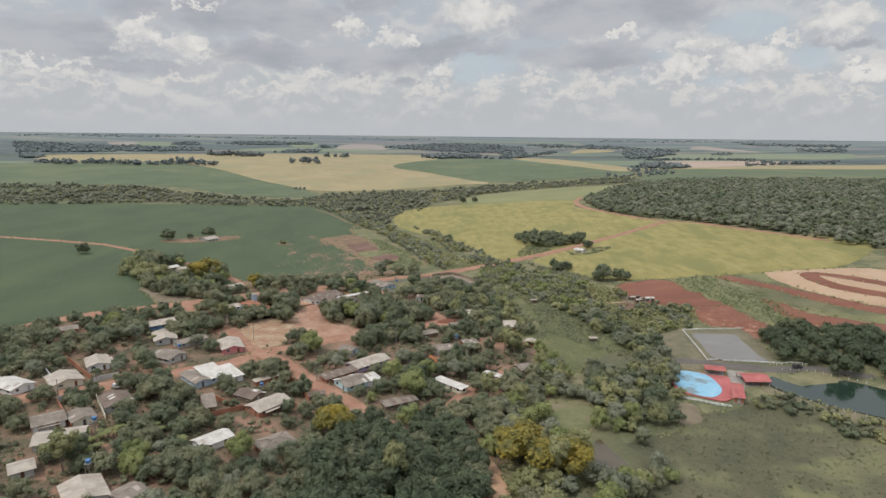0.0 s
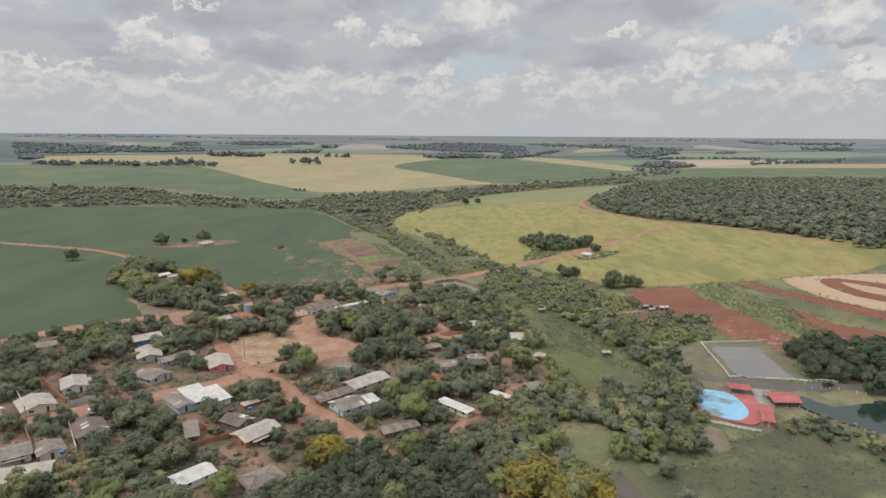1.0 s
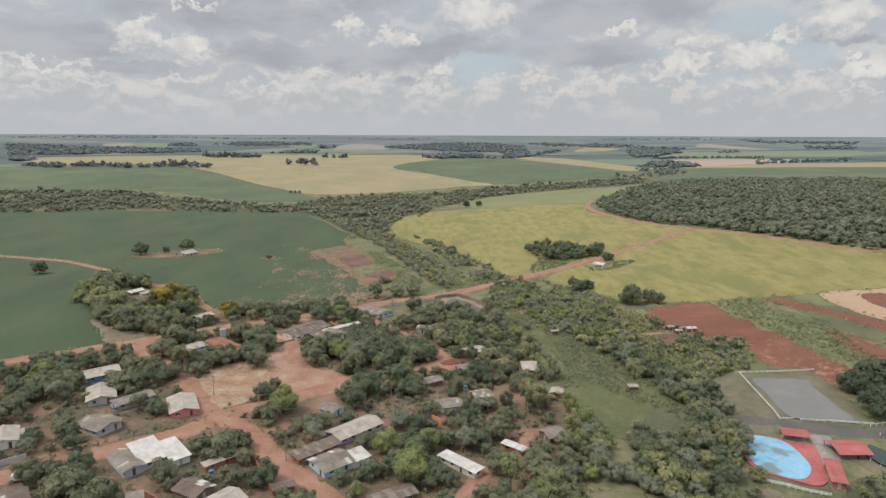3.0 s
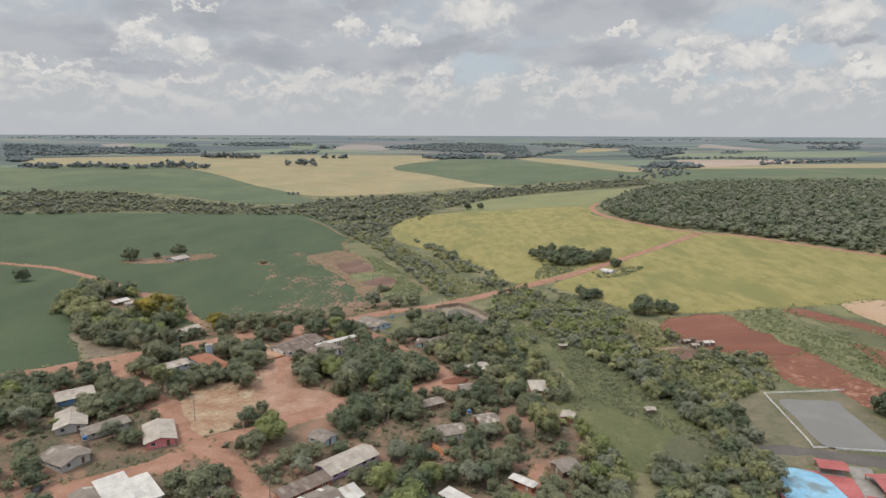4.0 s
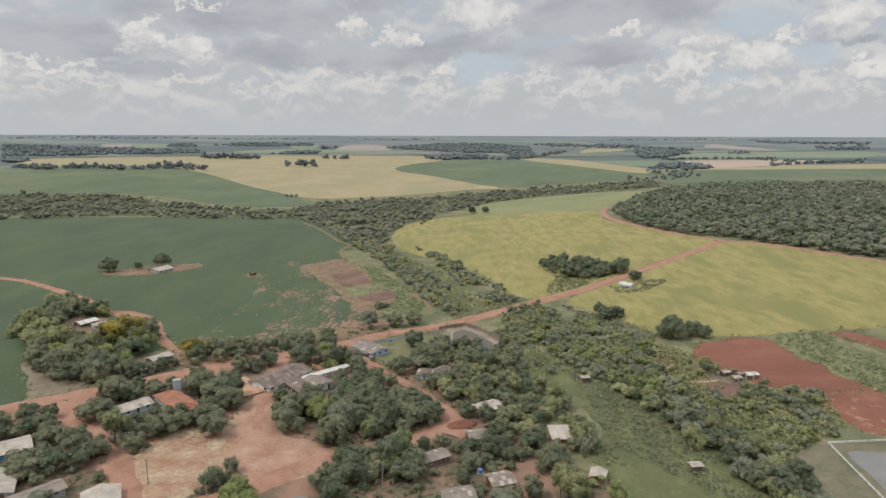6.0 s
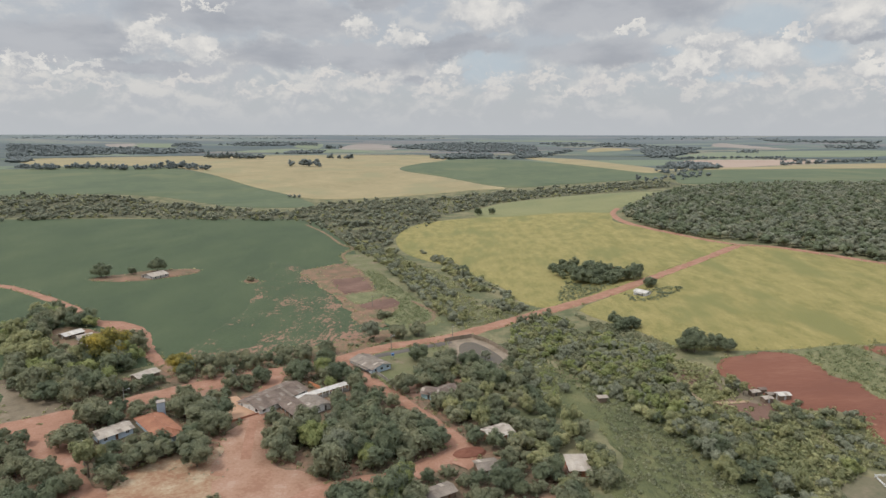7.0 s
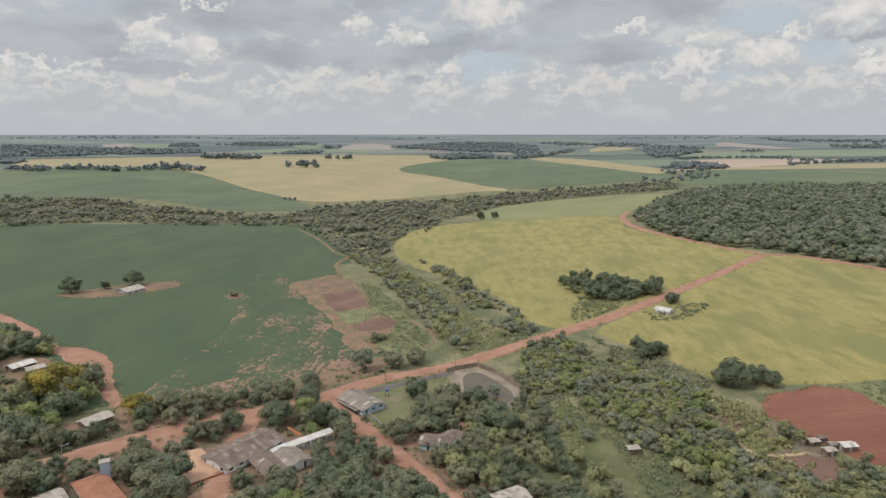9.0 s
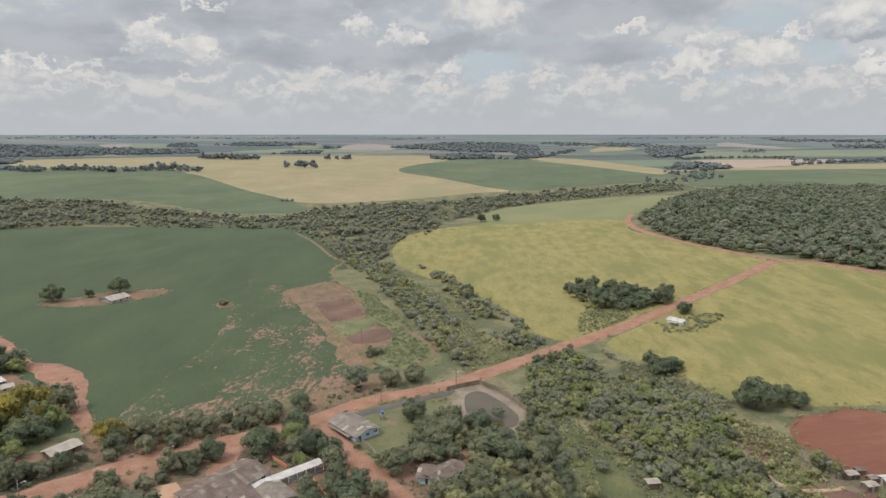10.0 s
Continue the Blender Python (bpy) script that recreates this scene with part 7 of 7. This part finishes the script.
grow("crop_weeds", scatter(HUTSIDE, 1.7, 80, 0.7, 1.05) + scatter(CLUMPSIDE, 1.7, 81, 0.85, 0.5), SMALL["weed"], "leaf_dark", "dark weeds standing in the crop beside the road", 0.5, 1.5, 82, "weeds")
EAST2 = [(110, 350), (124, 358), (138, 357), (146, 345), (140, 326), (131, 318), (119, 316), (112, 334)]
grow_mixed("hut_bushes", scatter(EAST2, 4.2, 92, 0.75, 0.7), SMALL["bush"], MIXED, "bushes below the huts", 0.4, 1.3, 93, "bushes")
grow("hut_weeds", scatter(EAST2, 1.8, 94, 0.75, 0.5), SMALL["weed"], "leaf_scrub", "rank weeds below the huts", 0.5, 1.6, 95, "weeds")
LOT = [(-102, 288), (-98, 311), (-79, 322), (-72, 308), (-73, 290), (-72, 279), (-88, 268)]
grow("lot_tufts", scatter(LOT, 1.7, 96, 0.6, 0.85, False), SMALL["weed"], "leaf_grey", "dry grass tufts on the open lot", 0.2, 0.55, 97, "grass")
EDGE = [(67, 488), (82, 462), (95, 448), (106, 421), (90, 416), (73, 438)]
grow("edge_weeds", scatter(EDGE, 2.0, 42, 0.8, 0.5), SMALL["weed"], "leaf_mid", "dark weeds along the field edge", 0.8, 2.0, 44, "weeds")
ROADSIDE = [(-134, 394), (-86, 406), (-62, 430), (-45, 440), (-22, 453), (-33, 441), (-52, 427), (-78, 400), (-111, 384)]
grow("roadside_bushes", scatter(ROADSIDE, 3.6, 27, 0.45, 0.8), SMALL["bush"], "leaf_mid", "bushes and weeds along the dirt road", 0.3, 0.9, 26, "bushes")
inner = [p for p in scatter(VILLAGE, 5.8, 32, 0.8, 0.8, True, 2.2) if all(math.hypot(p[0] - a, p[1] - b) > 0.6 * c + 1.5 for a, b, c in SPOTS)]
grow("garden_trees", inner[0::2], SMALL["near"], "leaf_mid", "small garden trees crowding between the houses", 0.4, 1.1, 31, "trees")
grow("garden_trees", inner[1::2], SMALL["near"], "leaf_dark", "small dark garden trees between the houses", 0.4, 1.1, 33, "trees")
grow("yard_weeds", scatter(VILLAGE, 2.6, 39, 0.6, 0.7, True, 0.3), SMALL["weed"], "leaf_mid", "weeds and tufts in the yards", 0.4, 1.3, 41, "weeds")
VBUSH = [p for p in scatter(VILLAGE, 4.4, 28, 0.55, 0.85, True, 1.2)]
grow("garden_bushes", VBUSH, SMALL["bush"], "leaf_mid", "garden shrubs and weeds between the houses", 0.3, 0.8, 27, "bushes")
REEDS = [(-77, 619), (-62, 607), (-40, 552), (-23, 512), (-15, 488), (-19, 471), (-33, 467), (-44, 480), (-38, 507), (-42, 533), (-56, 552), (-66, 586)]
grow("reed_tufts", scatter(REEDS, 1.5, 35, 0.85), SMALL["weed"], "leaf_reed", "tufts of pale reeds", 0.5, 1.5, 36, "grass")
CANE = [(156, 412), (183, 418), (181, 392), (195, 356), (193, 318), (179, 313), (177, 335), (165, 361), (162, 380)]
grow("cane_tufts", scatter(CANE, 2.2, 29, 0.9), SMALL["weed"], "leaf_reed", "tufts of tall pale grass", 0.6, 1.4, 28, "grass")


def tree_row(name, pts, gap, width, lo, hi, seed, label, protos="far"):
    g = random.Random(seed)
    line = smooth_line(pts, False, gap)
    spots = [(q[0] + g.uniform(-1, 1) * width, q[1] + g.uniform(-1, 1) * width) for q in line if g.random() < 0.85]
    return grow(name, spots, SMALL[protos], "leaf_far_haze", label, lo, hi, seed, "trees")


tree_row("far_trees", [(-1140, 1736), (-1027, 1675), (-998, 1739), (-842, 1691), (-781, 1736), (-748, 1759)], 7, 13, 0.7, 1.8, 41, "row of trees along the far field")
tree_row("far_trees", [(-778, 1776), (-743, 1780), (-678, 1731), (-645, 1719)], 7, 11, 0.96, 2.08, 42, "clump of tall trees at the far field")
tree_row("far_trees", [(-925, 2446), (-821, 2387), (-715, 2386)], 4, 22, 1.5, 2.5, 43, "dark plantation in the yellow field")
tree_row("far_trees", [(-475, 1897), (-464, 1899)], 7, 8, 1.3, 2.2, 44, "pair of trees in the yellow field")
tree_row("far_trees", [(-432, 1882), (-409, 1885), (-382, 1868)], 7, 9, 1.3, 2.6, 45, "group of tall trees in the yellow field")
tree_row("far_trees", [(-475, 2395), (-420, 2400), (-380, 2403)], 7, 13, 1.3, 2.2, 46, "line of trees on the far slope")
tree_row("far_trees", [(-306, 1256), (-287, 1251)], 7, 3, 0.64, 0.96, 47, "two trees at the field corner")
tree_row("far_trees", [(-60, 2494), (66, 2507), (188, 2467), (312, 2627), (546, 3188)], 7, 24, 0.64, 1.60, 48, "trees round distant farms")
tree_row("far_trees", [(553, 1844), (681, 1987), (718, 1883), (584, 1695)], 7, 24, 0.64, 1.52, 49, "wood in the far valley")
tree_row("far_trees", [(819, 2513), (1141, 2536), (1226, 2227), (1538, 2454)], 7, 15, 0.56, 1.28, 50, "hedge of trees between far fields")
tree_row("far_trees", [(514, 1687), (504, 1460), (422, 1390), (364, 1377)], 7, 33, 0.56, 1.28, 51, "trees along the far creek")
tree_row("far_trees", [(-682, 3347), (-604, 3357)], 7, 22, 1.44, 2.40, 52, "square dark plantation on the horizon")
for k, (pts, gap) in enumerate((
    ([(-2204, 3156), (-2020, 3189), (-1831, 3087), (-1556, 3127), (-1210, 3076), (-1124, 2869), (-1402, 2698), (-1543, 2554), (-1691, 2455)], 19),
    ([(-1642, 2388), (-1497, 2284), (-1347, 2078), (-1391, 2047)], 15),
    ([(-1453, 3286), (-1525, 3543), (-1460, 3609), (-1328, 3363)], 18),
    ([(-1324, 3502), (-1169, 3779), (-800, 3746), (-759, 3559), (-1153, 3447)], 20),
    ([(-812, 2857), (-722, 3147), (-629, 3156), (-607, 2871)], 18),
    ([(-349, 3454), (-217, 3744), (-24, 3892), (210, 3883), (436, 3572), (383, 3157), (111, 3080), (-133, 3272)], 20),
    ([(-110, 2561), (30, 2889), (152, 2886), (131, 2560), (-36, 2400)], 18),
    ([(255, 3073), (397, 3063), (339, 2620), (252, 2560)], 19),
    ([(897, 3179), (1028, 3521), (1237, 3330), (1081, 2963), (897, 2721), (755, 2595)], 19),
    ([(473, 3859), (1069, 3654), (1002, 3433), (586, 3554)], 21),
    ([(1772, 3833), (2275, 3538), (2175, 3390), (1815, 3607)], 22),
    ([(1872, 3343), (2104, 3284), (1945, 3047), (1787, 3153)], 20),
    ([(1250, 2926), (1327, 2908), (1397, 3064), (1328, 3082)], 15),
    ([(561, 1792), (655, 2037), (746, 2099), (732, 1887), (686, 1796)], 16),
    ([(-2547, 3627), (-2263, 3953), (-1803, 4085), (-913, 4258), (-889, 4148), (-1735, 3936), (-2489, 3547)], 24),
    ([(-758, 4223), (-400, 4314), (-66, 4441), (-63, 4265), (-384, 4147)], 24),
    ([(1046, 4299), (1590, 4192), (1999, 3958), (1927, 3820), (1510, 3988), (1005, 4135)], 24),
)):
    grow("far_woods", scatter(pts, gap * 1.3, 200 + k, 0.9, 0.72, False), SMALL["stand"], "leaf_far_haze", "dark woods in the distance with haze in the leaf colour", *((0.35, 0.8) if k > 13 else (0.6, 1.25)), 220 + k, "woods")
tree_row("far_trees", [(807, 2439), (913, 2529), (1052, 2560), (1271, 2574)], 8, 10, 0.6, 1.3, 56, "hedge of trees between far fields")
tree_row("far_trees", [(959, 2001), (1092, 2106), (1267, 2224), (1417, 2264)], 7, 12, 0.6, 1.4, 57, "belt of trees along a far field")
